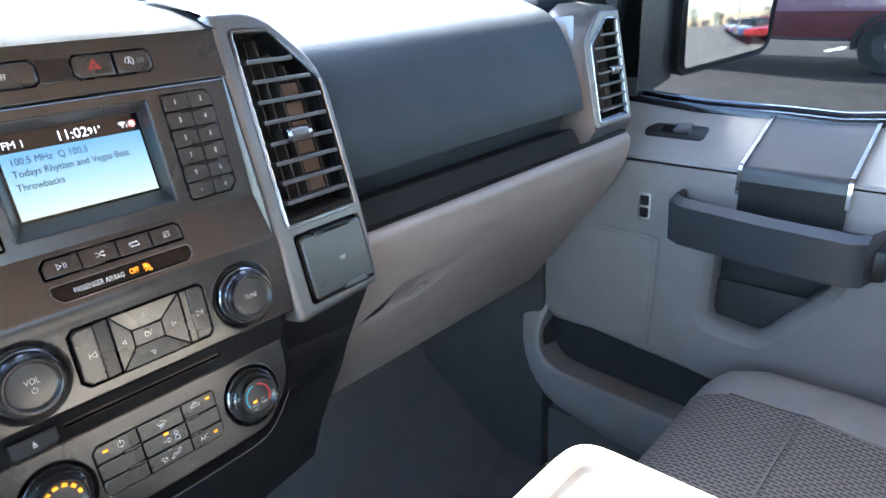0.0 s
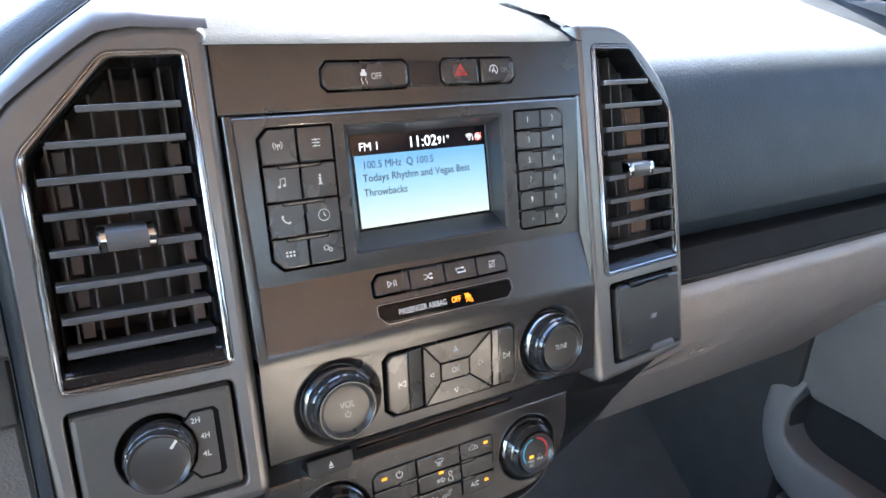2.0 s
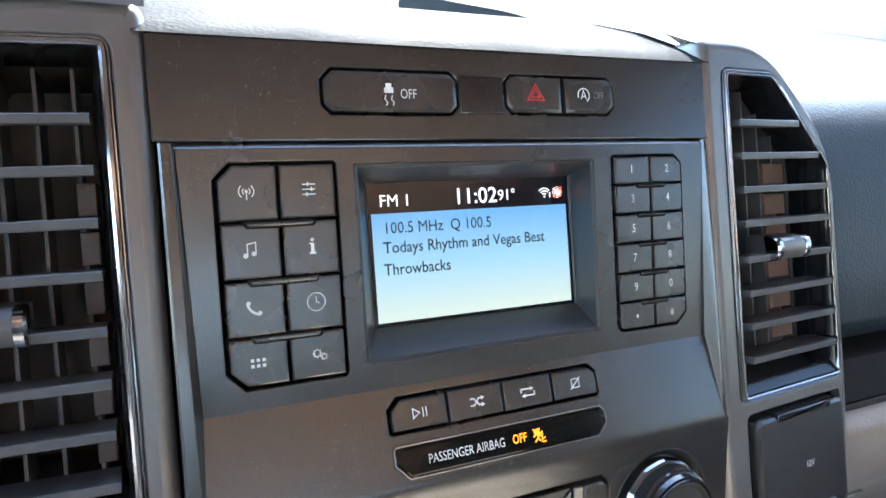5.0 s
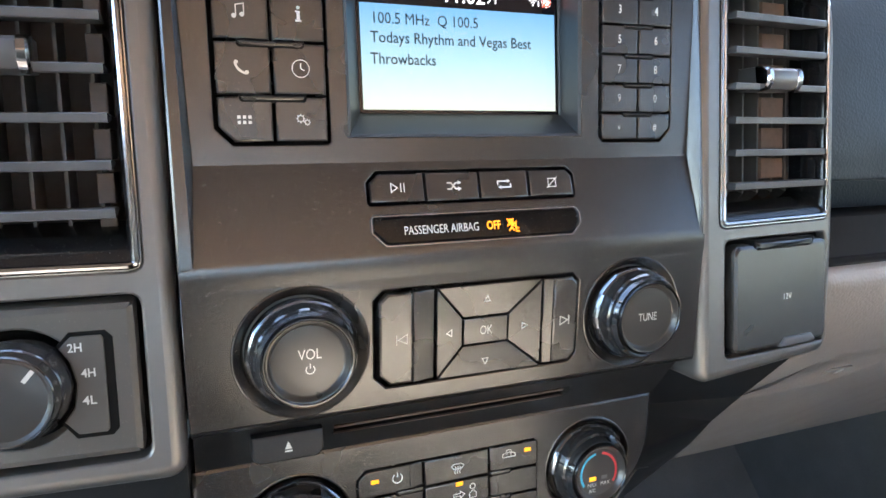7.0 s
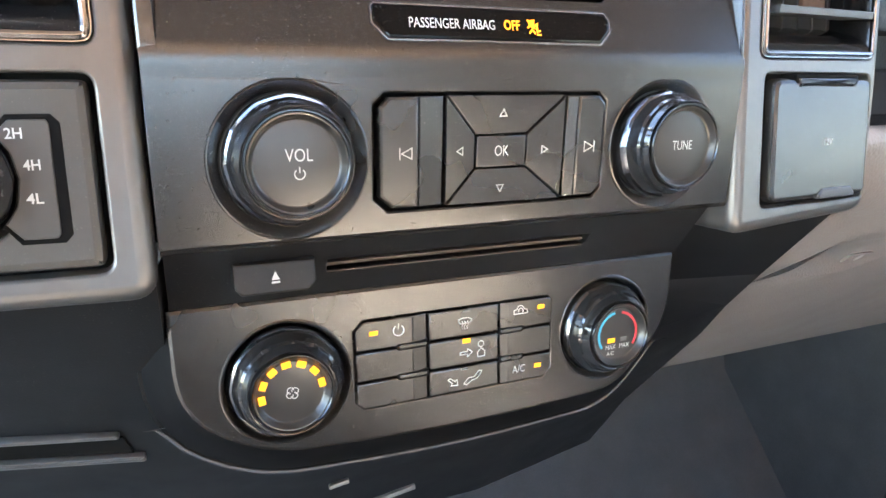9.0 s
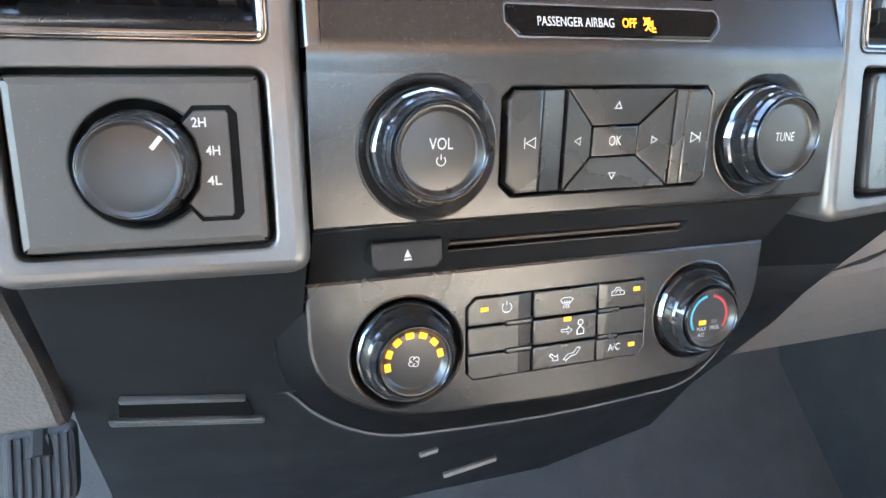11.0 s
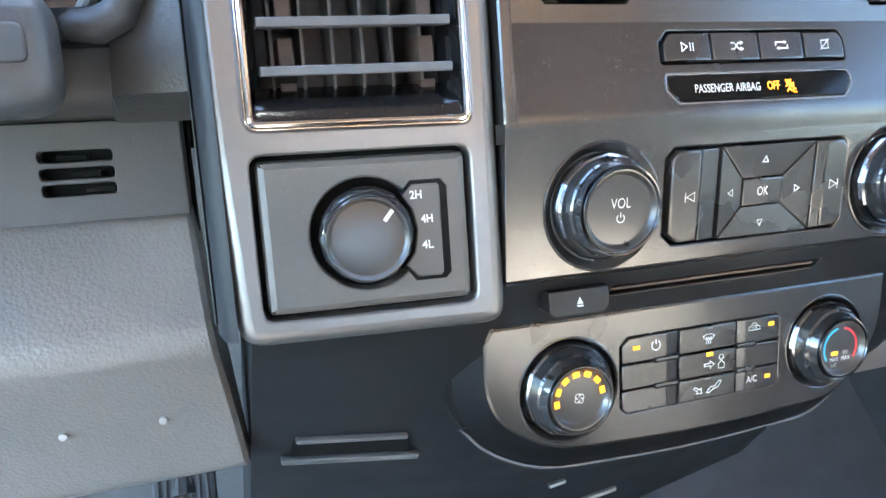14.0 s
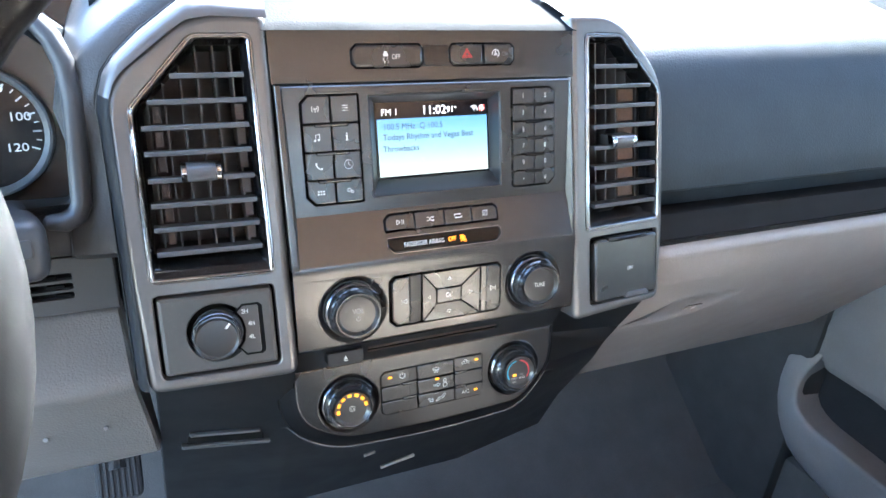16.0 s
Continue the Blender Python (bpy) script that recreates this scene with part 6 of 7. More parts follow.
loft(bm, [[(0.786, y, 0.6930)] + shoulder_row(y, 0.004) for y in (-0.139, -0.17, -0.20, -0.225, -0.25, -0.276)])
part("insert_cap", bm, DOORMETAL, door, "graphite cap of the door insert", tilt=False)
for y in (-0.137, -0.276):
    bm = bmesh.new()
    loft(bm, [[(0.784, y + d, 0.674)] + [(x, y + d, z) for x, _, z in shoulder_row(y, 0.007)[:-1]] for d in (-0.0026, 0.0026)])
    part("bright_strip", bm, CHROME, door, tilt=False)
bm = bmesh.new()
raised_yz(bm, inset(CUP, -0.004), 0.840, 0.838, 0.001)
part("grip_pocket", bm, TRAY, door, "black hollow behind the pull", tilt=False)
bm = bmesh.new()
block(bm, (0.829, -0.29, 0.42), (0.8395, -0.10, 0.5190), 0.002)
part("pocket_step", bm, TRAY, door, tilt=False)
bm = bmesh.new()
rings = [[bm.verts.new((x, y, z)) for y, z in inset(CUP, k)] for x, k in ((0.7895, -0.0215), (0.7885, -0.0195), (0.7900, -0.0160), (0.8010, -0.0020), (0.8050, 0.0), (0.8390, 0.0))]
for p, q in zip(rings, rings[1:]):
    join_rings(bm, p, q)
part("grip_rim", bm, DOORSKIN, door, tilt=False, smooth=60)
# map pocket: a broad rounded lip that runs down from the skin and along the foot of the door
LIP_OUT = [(0.2330, 0.4020), (0.2420, 0.3700), (0.2425, 0.3200), (0.2360, 0.2800), (0.2229, 0.2450), (0.2060, 0.2170), (0.1864, 0.1970), (0.1590, 0.1820), (0.1273, 0.1740), (0.0500, 0.1560), (-0.1000, 0.1420), (-0.3000, 0.1350), (-1.0, 0.1300)]
LIP_IN = [(0.1780, 0.4020), (0.1850, 0.3700), (0.1895, 0.3400), (0.1890, 0.3200), (0.1840, 0.3030), (0.1740, 0.2910), (0.1600, 0.2835), (0.1450, 0.2795), (0.1294, 0.2775), (0.0500, 0.2745), (-0.0862, 0.2680), (-0.3000, 0.2620), (-1.0, 0.2550)]
bm = bmesh.new()
lip = []
for (yo, zo), (yi, zi) in zip(LIP_OUT, LIP_IN):
    tuck = 0.020 * max(0.0, min(1.0, (zo - 0.362) / 0.040)) ** 2 if yo > 0.1 else 0.0
    lip.append([(x + tuck, yo + (yi - yo) * k, zo + (zi - zo) * k) for x, k in ((0.835, -0.05), (0.806, -0.03), (0.788, 0.06), (0.776, 0.24), (0.7705, 0.50), (0.7690, 0.80), (0.7695, 0.95), (0.7720, 1.00), (0.7760, 1.005), (0.8300, 0.96))])
loft(bm, lip)
part("pocket_front", bm, DOORSKIN, door, tilt=False, smooth=60)
bm = bmesh.new()
block(bm, (0.8290, -1.0, 0.11), (0.8500, 0.2350, 0.42), 0.004)
part("map_pocket", bm, TRAY, door, "dark open map pocket", tilt=False)
PNL = rounded([(0.1060, 0.5850), (-0.0260, 0.5820), (-0.0190, 0.3850), (0.1700, 0.3820), (0.1900, 0.4600), (0.1440, 0.5560)], 0.012, 4)
bm = bmesh.new()
raised_yz(bm, PNL, 0.792, 0.7872, 0.0025)
raised_yz(bm, inset(PNL, 0.006), 0.792, 0.7858, 0.002)
part("speaker_cover", bm, DOORSKIN, door, tilt=False)
# pull handle
bm = bmesh.new()
hp = [(0.000, 0.6120), (-0.0040, 0.6700), (0.018, 0.6760), (0.032, 0.6700), (0.036, 0.6200), (0.020, 0.6100)]
loft(bm, [[(0.700 + x + e, y, z + dz) for x, z in hp] for y, e, dz in ((-0.062, 0.060, -0.004), (-0.068, 0.020, 0.0), (-0.090, 0.004, 0.0), (-0.200, 0.0, -0.006), (-0.300, 0.002, -0.010), (-0.318, 0.012, -0.010), (-0.326, 0.05, -0.012))], closed=True, caps=True)
part("pull_handle", bm, DOORMETAL, door, "graphite painted pull handle", tilt=False)
bm = bmesh.new()
block(bm, (0.735, -0.34, 0.60), (0.80, -0.06, 0.645), 0.01, 2)
part("handle_backing", bm, PANEL_LOW, door, tilt=False)
# lock switch and window switch
bm = bmesh.new()
raised_yz(bm, rounded([(-0.0080, 0.6080), (-0.0080, 0.6520), (0.0120, 0.6520), (0.0120, 0.6080)], 0.004, 3), 0.791, 0.7875, 0.001)
lk = part("lock_switch", bm, METAL, door, tilt=False)
for z in (0.6200, 0.6400):
    bm = bmesh.new()
    raised_yz(bm, rounded([(-0.0050, z - 0.008), (-0.0050, z + 0.008), (0.0090, z + 0.008), (0.0090, z - 0.008)], 0.002, 2), 0.790, 0.7860, 0.0008)
    part("rocker", bm, PANEL_LOW, lk, tilt=False)
bm = bmesh.new()
sl = rounded([(-0.058, 0.845), (-0.056, 0.878), (0.030, 0.878), (0.042, 0.860), (0.036, 0.845)], 0.008, 4)
rings = [[bm.verts.new((x - 0.3 * h, y, 0.7110 + (x - 0.80) * 0.413 + h)) for y, x in inset(sl, k)] for h, k in ((-0.004, 0), (0.002, 0), (0.003, 0.002))]
join_rings(bm, rings[0], rings[1]), join_rings(bm, rings[1], rings[2])
bm.faces.new(rings[2])
ws = part("window_switch_plate", bm, PANEL_LOW, door, tilt=False)
def on_shoulder(bm, loop, h0, h1, shrink=0.0, slant=0.0):
    """A pad lying on the sloping door shoulder."""
    rings = [[bm.verts.new((x - 0.3 * h, y, 0.7110 + (x - 0.80) * 0.413 + h + slant * (y + 0.01))) for y, x in inset(loop, k)] for h, k in ((h0, 0), (h1 - 0.001, 0), (h1, 0.001))]
    join_rings(bm, rings[0], rings[1]), join_rings(bm, rings[1], rings[2])
    bm.faces.new(rings[2])
    return bm


bm = bmesh.new()
on_shoulder(bm, rounded([(-0.032, 0.852), (-0.030, 0.872), (0.014, 0.872), (0.014, 0.852)], 0.003, 3), 0.0, 0.0042)
part("switch_pocket", bm, GAP, ws, tilt=False)
bm = bmesh.new()
on_shoulder(bm, rounded([(-0.036, 0.854), (-0.034, 0.871), (-0.008, 0.871), (-0.008, 0.854)], 0.003, 3), 0.0, 0.0095, slant=-0.12)
part("window_switch", bm, SLAT, ws, tilt=False)
bm = bmesh.new()
on_shoulder(bm, [(-0.0115, 0.8555), (-0.0115, 0.8695), (-0.0075, 0.8695), (-0.0075, 0.8555)], 0.002, 0.0098, slant=-0.12)
part("switch_tip", bm, CHROME, ws, "bright switch tip", tilt=False)
# window seal, window, mirror
bm = bmesh.new()
YS = (0.235, 0.16, 0.10, 0.04, -0.02, -0.08, -0.15, -0.19, -0.225, -0.26, -0.30, -0.40, -1.0)
loft(bm, [[(x, y, z + SILL(0, y)) for x, z in ((0.916, 0.735), (0.916, 0.7640), (0.919, 0.7685), (0.928, 0.7690), (0.930, 0.7660), (0.930, 0.735))] for y in YS], closed=True, caps=True)
part("window_seal", bm, GLOSS, door, tilt=False)
bm = bmesh.new()
loft(bm, [[(x, y, z + SILL(0, y)) for x, z in ((0.941, 0.735), (0.941, 0.7710), (0.943, 0.7735), (0.950, 0.7740), (0.953, 0.7710), (0.953, 0.735))] for y in YS], closed=True, caps=True)
part("bright_sill", bm, CHROME, door, tilt=False)
bm = bmesh.new()
loft(bm, [[(0.922, y, z) for y in (0.165, 0.28, 0.40)] for z in (0.755, 1.02)])
bmesh.ops.solidify(bm, geom=bm.faces[:], thickness=0.03)
part("quarter_post", bm, COLUMN, door, tilt=False)
bm = bmesh.new()
loft(bm, [[(x + dx, y + dy, z) for dx, dy in ((-0.015, w), (0.03, w), (0.03, -0.05), (-0.015, -0.05))] for x, y, z, w in ((0.925, 0.21, 0.765, 0.05), (0.895, 0.16, 0.95, 0.09), (0.82, 0.02, 1.12, 0.16), (0.735, -0.17, 1.32, 0.22))], closed=True, caps=True)
part("window_frame", bm, COLUMN, door, tilt=False)
bm = bmesh.new()
loft(bm, [[(0.930 - 0.30 * max(0.0, z - 0.77) ** 1.2, y, z) for y in (-1.0, -0.4, 0.18)] for z in (0.74, 0.95, 1.15, 1.30)])
bmesh.ops.solidify(bm, geom=bm.faces[:], thickness=0.004)
part("window_pane", bm, TINTED, door, tilt=False)
door.scale = (1.0206,) * 3
door.location = (TILT @ Vector((-0.183, -0.464, 0.871))) * (1 - 1.0206)
# door stays out of view; opened to let light in from the left
dl = thing("door_2", "unseen grey driver door, set open to let in side light", "car door", kind="structure")
bm = bmesh.new()
block(bm, (-0.055, -1.2, 0.05), (0.055, 0.0, 0.76), 0.02)
part("skin", bm, DOORSKIN, dl, tilt=False)
dl.matrix_world = pose(-0.95, 0.28, 0, 0, 0, -65)
for s in (-1, 1):
    pil = thing("pillar", "grey cab door post trim", "pillar", kind="structure")
    bm = bmesh.new()
    block(bm, (min(s * 0.74, s * 0.95), -1.16, 0.0), (max(s * 0.74, s * 0.95), -1.0, 1.36), 0.02)
    block(bm, (min(s * 0.72, s * 0.80), -2.6, 1.26), (max(s * 0.72, s * 0.80), -0.14, 1.36), 0.01)
    part("trim", bm, DOORSKIN, pil, tilt=False)
    bm = bmesh.new()
    sheet_yz(bm, [(-2.61, 0.0), (-1.165, 0.0), (-1.165, 1.34), (-2.61, 1.34)], [rounded([(-2.40, 0.80), (-1.25, 0.80), (-1.25, 1.24), (-2.40, 1.24)], 0.05, 4)], lambda y, z: s * 0.86, s * 0.09)
    part("rear_side", bm, REAR, pil, tilt=False)
    bm = bmesh.new()
    block(bm, (s * 0.905 - 0.002, -2.43, 0.77), (s * 0.905 + 0.002, -1.22, 1.27))
    part("rear_pane", bm, REARGLASS, pil, tilt=False)

mirror = thing("door_mirror", "black door mirror reflecting the parking lot", "wing mirror")
MC, MU, MN = Vector((1.101, 0.0735, 0.0)), Vector((0.89, -0.456, 0)), Vector((-0.456, -0.89, 0))
MG = rounded([(-0.0310, 0.8040), (-0.0240, 1.05), (0.1800, 1.05), (0.1560, 0.8265)], [0.012, 0.02, 0.02, 0.02], 5)
bm = bmesh.new()
loft(bm, [[tuple(MC + MU * u + MN * n + Vector((0, 0, z))) for u, z in inset(MG, k)] for n, k in ((0.004, -0.006), (0.010, -0.012), (0.0, -0.016), (-0.05, -0.014), (-0.09, 0.01), (-0.11, 0.04))], closed=True, caps=True)
bm.faces.ensure_lookup_table()
part("shell", bm, COLUMN, mirror, tilt=False)
bm = bmesh.new()
bm.faces.new([bm.verts.new(MC + MU * u + MN * (0.0095 - (z - 0.90) * 0.051) + Vector((0, 0, z))) for u, z in MG])
part("mirror_glass", bm, MIRROR, mirror, tilt=False)
bm = bmesh.new()
loft(bm, [[(x, y, z) for y, z in rounded([(0.10, z0), (0.10, z1), (0.21, z1), (0.21, z0)], 0.015, 3)] for x, z0, z1 in ((0.94, 0.765, 1.05), (1.00, 0.77, 0.93), (1.07, 0.78, 0.96))], closed=True, caps=True)
part("arm", bm, COLUMN, mirror, tilt=False)

# ---- seats and console ----
seat = thing("passenger_seat", "grey cloth passenger seat with dashed pattern", "car seat")
bm = bmesh.new()
def seat_row(y, zt, us):
    row = []
    for u in us:
        e = min(u, 1 - u)
        drop = 0.06 * max(0.0, 1 - e / 0.06) ** 2
        rise = 0.022 * math.exp(-((e - 0.10) / 0.07) ** 2)
        back = 0.055 * max(0.0, 1 - e / 0.22) ** 2
        row.append((0.300 + 0.49 * u, y - back, zt + rise - drop))
    return row


SEAT_YZ = ((-0.120, 0.12), (-0.120, 0.300), (-0.126, 0.348), (-0.138, 0.377), (-0.158, 0.395), (-0.190, 0.406), (-0.30, 0.410), (-0.60, 0.392), (-0.86, 0.38))
loft(bm, [seat_row(y, zt, [0.20 + 0.60 * i / 10 for i in range(11)]) for y, zt in SEAT_YZ])
part("cushion", bm, CLOTH, seat, "patterned cloth seat insert", tilt=False, smooth=60)
for us in ([0.0, 0.012, 0.03, 0.06, 0.10, 0.15, 0.20], [0.80, 0.85, 0.90, 0.94, 0.97, 0.988, 1.0]):
    bm = bmesh.new()
    rows = [seat_row(y, zt, us) for y, zt in SEAT_YZ]
    k = 0 if us[0] == 0.0 else -1
    rows = [[(r[0][0], r[0][1], 0.12)] + r if k == 0 else r + [(r[-1][0], r[-1][1], 0.12)] for r in rows]
    loft(bm, rows)
    part("side_bolster", bm, PLAINCLOTH, seat, "plain grey cloth side bolster", tilt=False, smooth=60)
for u in (0.20, 0.80):
    bm = bmesh.new()
    tube(bm, [(x, y, z) for x, y, z in [seat_row(y, zt, [u])[0] for y, zt in SEAT_YZ[1:]]], 0.0018, 8)
    part("piping", bm, PLAINCLOTH, seat, tilt=False)
bm = bmesh.new()
tube(bm, [(x, y, z + 0.0006) for x, y, z in [seat_row(-0.285, 0.4105, [0.20 + 0.06 * i])[0] for i in range(11)]], 0.0016, 8)
part("seam", bm, PLAINCLOTH, seat, tilt=False)
bm = bmesh.new()
block(bm, (0.30, -1.04, 0.36), (0.79, -0.88, 1.10), 0.07, 4)
part("backrest", bm, CLOTH, seat, tilt=False)
copy_thing(seat, Matrix.Translation((-1.09, 0, 0)))

console = thing("folding_console", "light grey folded centre console lid with raised rim", "console")
# lid narrowed at the left and base darkened to dim the climate panel's reflections
CL = rounded(box2(-0.07, -0.72, 0.182, -0.240), [0.02, 0.03, 0.03, 0.02], 6)
bm = bmesh.new()
rings = [[bm.verts.new((x, y, z)) for x, y in inset(CL, k)] for z, k in ((0.652, 0.008), (0.655, 0.002), (0.660, 0.0), (0.666, 0.001), (0.671, 0.005), (0.672, 0.009), (0.669, 0.013), (0.662, 0.016), (0.660, 0.020))]
for a, b in zip(rings, rings[1:]):
    join_rings(bm, a, b)
bm.faces.new(rings[-1])
part("lid", bm, LIGHT, console, tilt=False)
bm = bmesh.new()
block(bm, (-0.062, -0.70, 0.06), (0.174, -0.246, 0.655), 0.02, 3)
part("base", bm, material("dark_console_side", (0.050, 0.046, 0.042), 0.6, grain=0.4, grain_size=0.0014, voronoi=True), console, tilt=False)

# ---- outside ----
ground = thing("ground", "grey asphalt parking lot", "ground", kind="structure")
bm = bmesh.new()
bm.faces.new([bm.verts.new(p) for p in ((-400, -400, -0.62), (400, -400, -0.62), (400, 400, -0.62), (-400, 400, -0.62))])
part("asphalt", bm, ASPHALT, ground, tilt=False)
bm = bmesh.new()
bm.faces.new([bm.verts.new(p) for p in ((-120, -400, -0.612), (200, -400, -0.612), (200, -7.5, -0.612), (-120, -7.5, -0.612))])
part("concrete_lane", bm, material("pale_concrete", (0.120, 0.104, 0.083), 0.9, grain=0.5, grain_size=0.01, vary=0.12, vary_size=0.8), ground, tilt=False)
bonnet = thing("bonnet", "dark car bonnet beyond the windscreen", "car bonnet")
bm = bmesh.new()
block(bm, (-0.86, 0.85, -0.62), (0.86, 2.05, 0.80), 0.05, 3)
part("front_body", bm, PANEL_LOW, bonnet, tilt=False)
bm = bmesh.new()
loft(bm, [[(x, y, z - 0.06 * (x / 0.9) ** 2) for x in (-0.9, -0.6, -0.3, 0, 0.3, 0.6, 0.9)] for y, z in ((0.86, 0.93), (1.2, 0.92), (1.8, 0.86), (2.1, 0.78), (2.15, 0.5))])
bmesh.ops.solidify(bm, geom=bm.faces[:], thickness=-0.03)
part("panel", bm, material("dark_car_paint", (0.040, 0.036, 0.037), 0.45, spec=0.3, vary=0.03), bonnet, tilt=False)


def vehicle(label, paint, at, heading, long=5.2, tall=1.75, truck=False):
    v = thing("parked_vehicle", label, "car", "parked vehicles")
    L = long
    bm = bmesh.new()
    rows = []
    for y, low, top, k in ((-L / 2, 0.55, 0.90, 0.84), (-L / 2 + 0.06, 0.46, 1.00, 0.95), (-L / 2 + 0.3, 0.44, 1.06, 1.0), (0.0, 0.44, 1.08, 1.0), (L * 0.22, 0.44, 1.08, 1.0), (L / 2 - 0.5, 0.45, 1.01, 0.98), (L / 2 - 0.1, 0.47, 0.93, 0.92), (L / 2, 0.55, 0.80, 0.80)):
        half = [(0.86, low), (0.915, low + 0.04), (0.945, low + 0.16), (0.950, 0.80), (0.955, 0.865), (0.940, 0.89), (0.925, top - 0.06), (0.88, top - 0.01), (0.60, top)]
        rows.append([(k * x, y, z) for x, z in half] + [(-k * x, y, z) for x, z in reversed(half)])
    loft(bm, rows, closed=True, caps=True)
    part("body", bm, paint, v, tilt=False, smooth=30)
    for sx in (-1, 1):
        bm = bmesh.new()
        block(bm, (sx * 0.912 - 0.02, -L * 0.22, 0.455), (sx * 0.912 + 0.02, L * 0.23, 0.485), 0.008)
        part("side_moulding", bm, DOORMETAL, v, tilt=False)
    bm = bmesh.new()
    y0, y1 = (-L * 0.12, L * 0.22) if truck else (-L * 0.42, L * 0.22)
    cab = rounded([(y0, 1.02), (y0 + 0.12, tall), (y1 - 0.75, tall), (y1, 1.05)], 0.1, 4)
    loft(bm, [[(s * k, y, z) for y, z in cab] for s, k in ((-1, 0.86), (-1, 0.80), (1, 0.80), (1, 0.86))], closed=True, caps=True)
    part("cabin", bm, CARGLASS, v, tilt=False)
    bm = bmesh.new()
    block(bm, (-0.74, y0 + 0.16, tall - 0.05), (0.74, y1 - 0.72, tall + 0.02), 0.02)
    part("roof", bm, paint, v, tilt=False)
    for sy in (-L * 0.31, L * 0.32):
        for sx in (-1, 1):
            bm = bmesh.new()
            prof = [(0.20, -0.12), (0.36, -0.12), (0.385, -0.07), (0.385, 0.07), (0.36, 0.12), (0.20, 0.12)]
            loft(bm, [[(sx * 0.86 + w, sy + r * math.cos(a), 0.385 + r * math.sin(a)) for r, w in prof] for a in [2 * math.pi * i / 24 for i in range(25)]], closed=True)
            w = part("wheel", bm, TYRE, v, tilt=False)
            bm = bmesh.new()
            loft(bm, [[(sx * x, sy + r * math.cos(a), 0.385 + r * math.sin(a)) for r, x in ((0.30, 0.90), (0.47, 0.90), (0.47, 0.957), (0.45, 0.960), (0.40, 0.957))] for a in [math.pi * (-0.04 + 1.08 * i / 20) for i in range(21)]])
            part("wheel_arch", bm, TYRE, v, tilt=False)
            bm = bmesh.new()
            loft(bm, [[(sx * (0.86 + 0.10), sy + r * math.cos(a), 0.385 + r * math.sin(a)) for r in (0.22, 0.04)] for a in [2 * math.pi * i / 10 for i in range(11)]])
            part("rim", bm, DOORMETAL, w, tilt=False)
    v.location = at
    v.rotation_euler = (0, 0, radians(heading))
    return v


vehicle("maroon pickup truck parked alongside", MAROON, (11.75, 3.15, -0.62), -3, 5.8, 1.9, True)
PAINTS = [material("red_car_paint", (0.35, 0.02, 0.02), 0.18, coat=0.8, vary=0.03), material("white_car_paint", (0.75, 0.75, 0.74), 0.2, coat=0.6, vary=0.02), material("silver_car_paint", (0.45, 0.46, 0.47), 0.2, metal=0.6, coat=0.6, vary=0.02), material("blue_car_paint", (0.05, 0.10, 0.22), 0.18, coat=0.8, vary=0.03)]
for i in range(16):
    vehicle(("red", "white", "silver", "blue")[(i * 3) % 4] + " car parked far behind in the lot", PAINTS[(i * 3) % 4], (15.2 + 1.05 * i, -43.0 - 4.3 * i, -0.62), 38 + 5 * (i % 3), 4.6, 1.55)
for x, y in ((13.40, 2.75), (13.70, 2.66), (13.94, 2.44), (13.73, 2.21)):
    bm = bmesh.new()
    block(bm, (x - 0.22, y - 0.07, -0.625), (x + 0.22, y + 0.07, -0.614), 0.003)
    part("painted_mark", bm, PAINTS[1], ground, tilt=False)
POSTGREY = material("galvanised_grey", (0.20, 0.20, 0.20), 0.6, metal=0.3)
for i in range(4):
    pole = thing("lamp_post", "tall grey lot lamp post", "lamp post", "lot lamp posts")
    bm = bmesh.new()
    tube(bm, [(18 + 6 * i, -60 - 9 * i, -0.62), (18 + 6 * i, -60 - 9 * i, 8.0)], [0.10, 0.07], 10)
    block(bm, (17.2 + 6 * i, -60.2 - 9 * i, 7.9), (18.8 + 6 * i, -59.8 - 9 * i, 8.1), 0.03)
    part("post", bm, POSTGREY, pole, tilt=False)
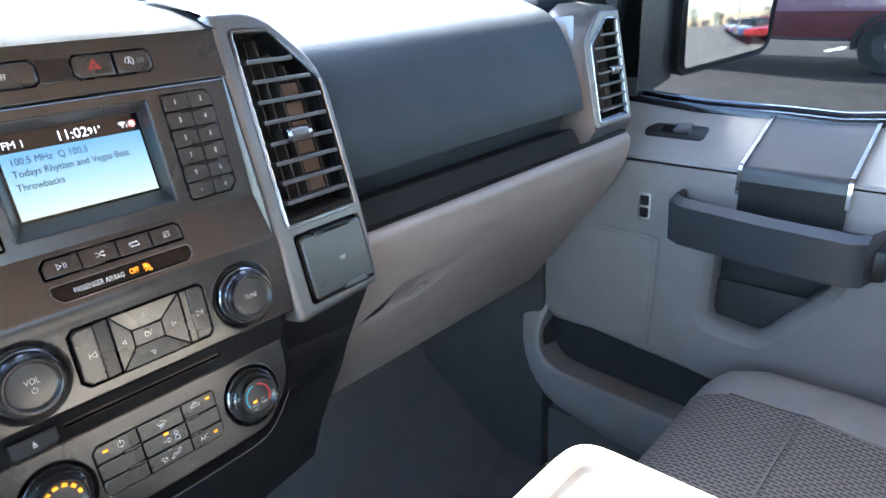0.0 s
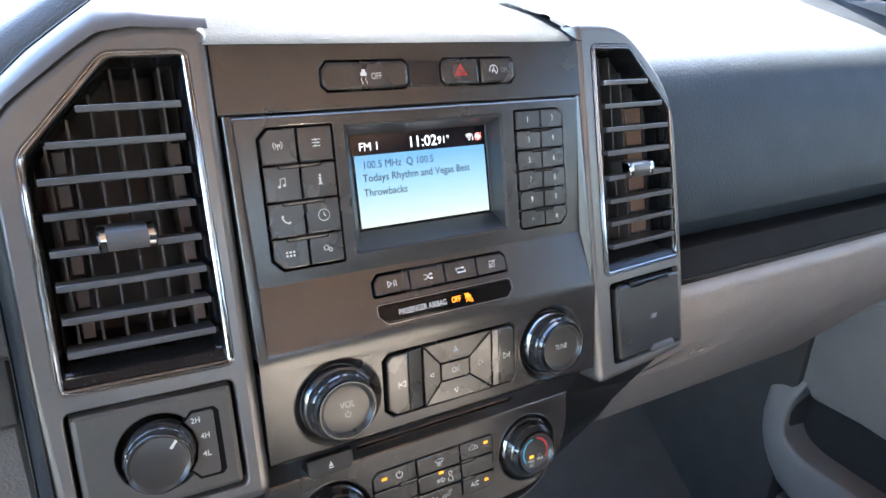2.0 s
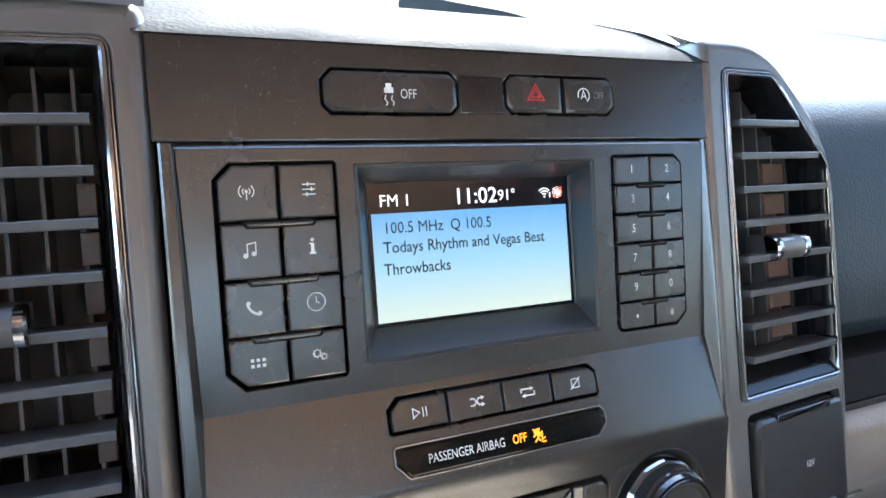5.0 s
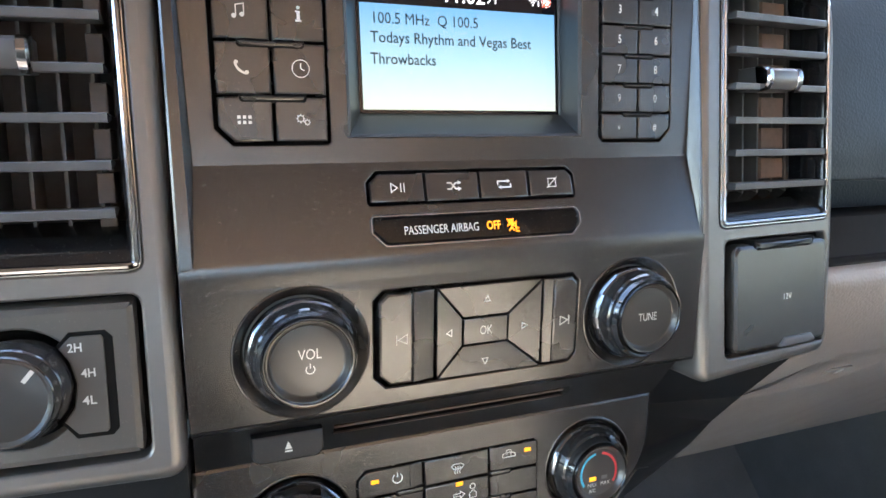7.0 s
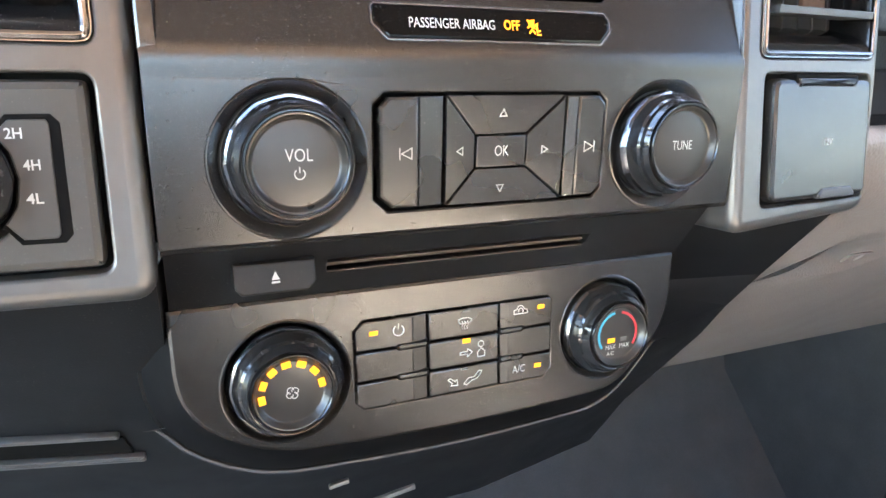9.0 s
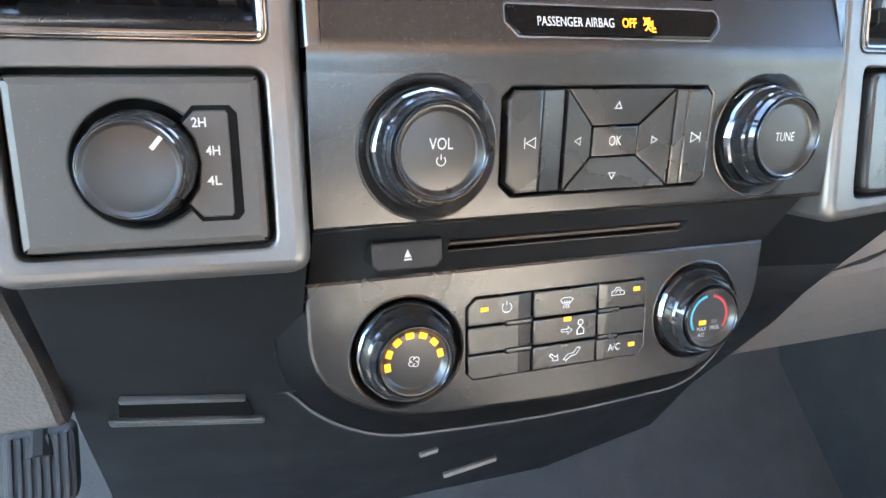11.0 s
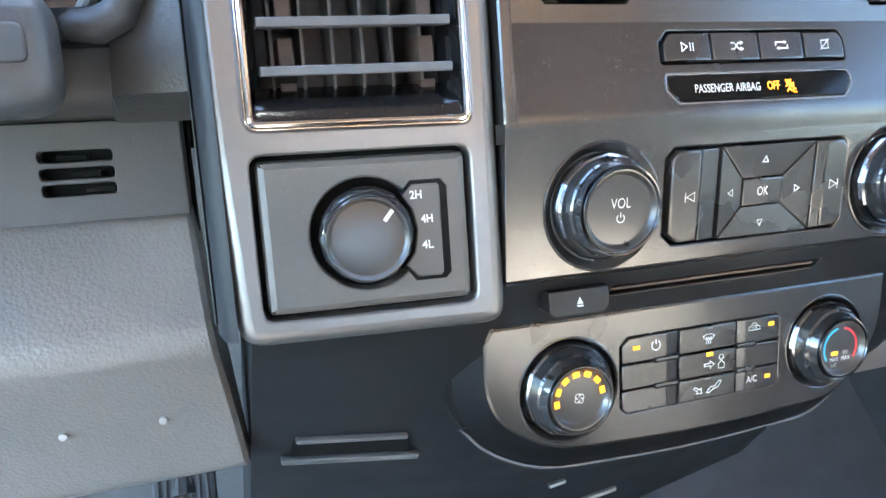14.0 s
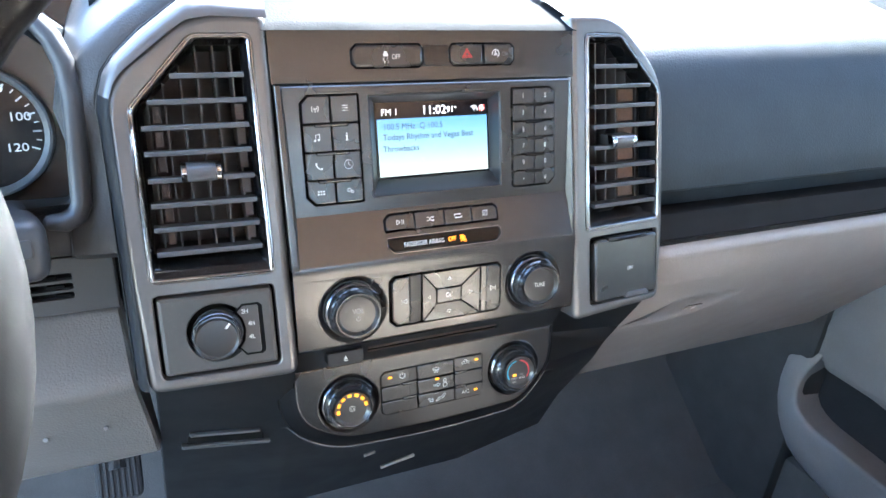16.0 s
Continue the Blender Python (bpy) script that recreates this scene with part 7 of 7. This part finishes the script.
# low shops and trees at the far edge of the lot
STUCCO = material("sand_stucco", (0.42, 0.31, 0.20), 0.9, vary=0.12, vary_size=3.0)
for x, y, wd, tall in ((72.0, -350.0, 30.0, 4.4), (104.0, -345.0, 28.0, 5.2), (136.0, -340.0, 26.0, 4.2)):
    shop = thing("shop_building", "low sand-coloured shop building far across the lot", "building", "far shops")
    bm = bmesh.new()
    block(bm, (-wd / 2, -8, 0.0), (wd / 2, 0, tall), 0.05)
    part("wall", bm, STUCCO, shop, tilt=False)
    bm = bmesh.new()
    block(bm, (-wd / 2 - 0.3, -8.3, tall), (wd / 2 + 0.3, 0.4, tall + 0.5), 0.05)
    part("parapet", bm, PAINTS[1], shop, tilt=False)
    for k in range(5):
        bm = bmesh.new()
        block(bm, (-wd * 0.42 + k * wd * 0.18, -0.1, 0.3), (-wd * 0.42 + k * wd * 0.18 + wd * 0.12, 0.06, 2.8), 0.02)
        part("shop_window", bm, CARGLASS, shop, tilt=False)
    shop.location = (x, y, -0.62)
LEAF = material("dusty_leaves", (0.075, 0.085, 0.040), 0.8, vary=0.3, vary_size=0.6)
BARK = material("grey_bark", (0.14, 0.11, 0.085), 0.9, vary=0.2, vary_size=0.3)
rnd = random.Random(5)
for x, y, tall in ((50.0, -225.0, 6.5), (61.0, -240.0, 5.2), (84.0, -260.0, 5.6)):
    tree = thing("tree", "thin dusty green tree far across the lot", "tree", "far trees")
    bm = bmesh.new()
    tube(bm, [(0, 0, 0), (0.05, 0, tall * 0.4), (0.0, 0.1, tall * 0.8)], [0.14, 0.10, 0.03], 8)
    for k in range(5):
        a = k * 1.3
        tube(bm, [(0.03, 0, tall * (0.35 + 0.08 * k)), (0.9 * math.cos(a), 0.9 * math.sin(a), tall * (0.55 + 0.08 * k))], [0.05, 0.015], 6)
    part("trunk", bm, BARK, tree, tilt=False)
    bm = bmesh.new()
    for k in range(420):
        a, b, r = rnd.uniform(0, 6.283), rnd.uniform(-1.2, 1.5), rnd.uniform(0.3, 1.0) ** 0.5
        c = Vector((r * 1.6 * math.cos(a) * math.cos(b), r * 1.6 * math.sin(a) * math.cos(b), tall * 0.68 + r * tall * 0.32 * math.sin(b)))
        p = Vector((rnd.uniform(-1, 1), rnd.uniform(-1, 1), rnd.uniform(-1, 1))).normalized() * rnd.uniform(0.12, 0.26)
        q = Vector((rnd.uniform(-1, 1), rnd.uniform(-1, 1), rnd.uniform(-1, 1))).normalized() * 0.14
        bm.faces.new([bm.verts.new(c - p), bm.verts.new(c + q), bm.verts.new(c + p), bm.verts.new(c - q)])
    part("crown", bm, LEAF, tree, tilt=False, fix=False)
    tree.location = (x, y, -0.62)
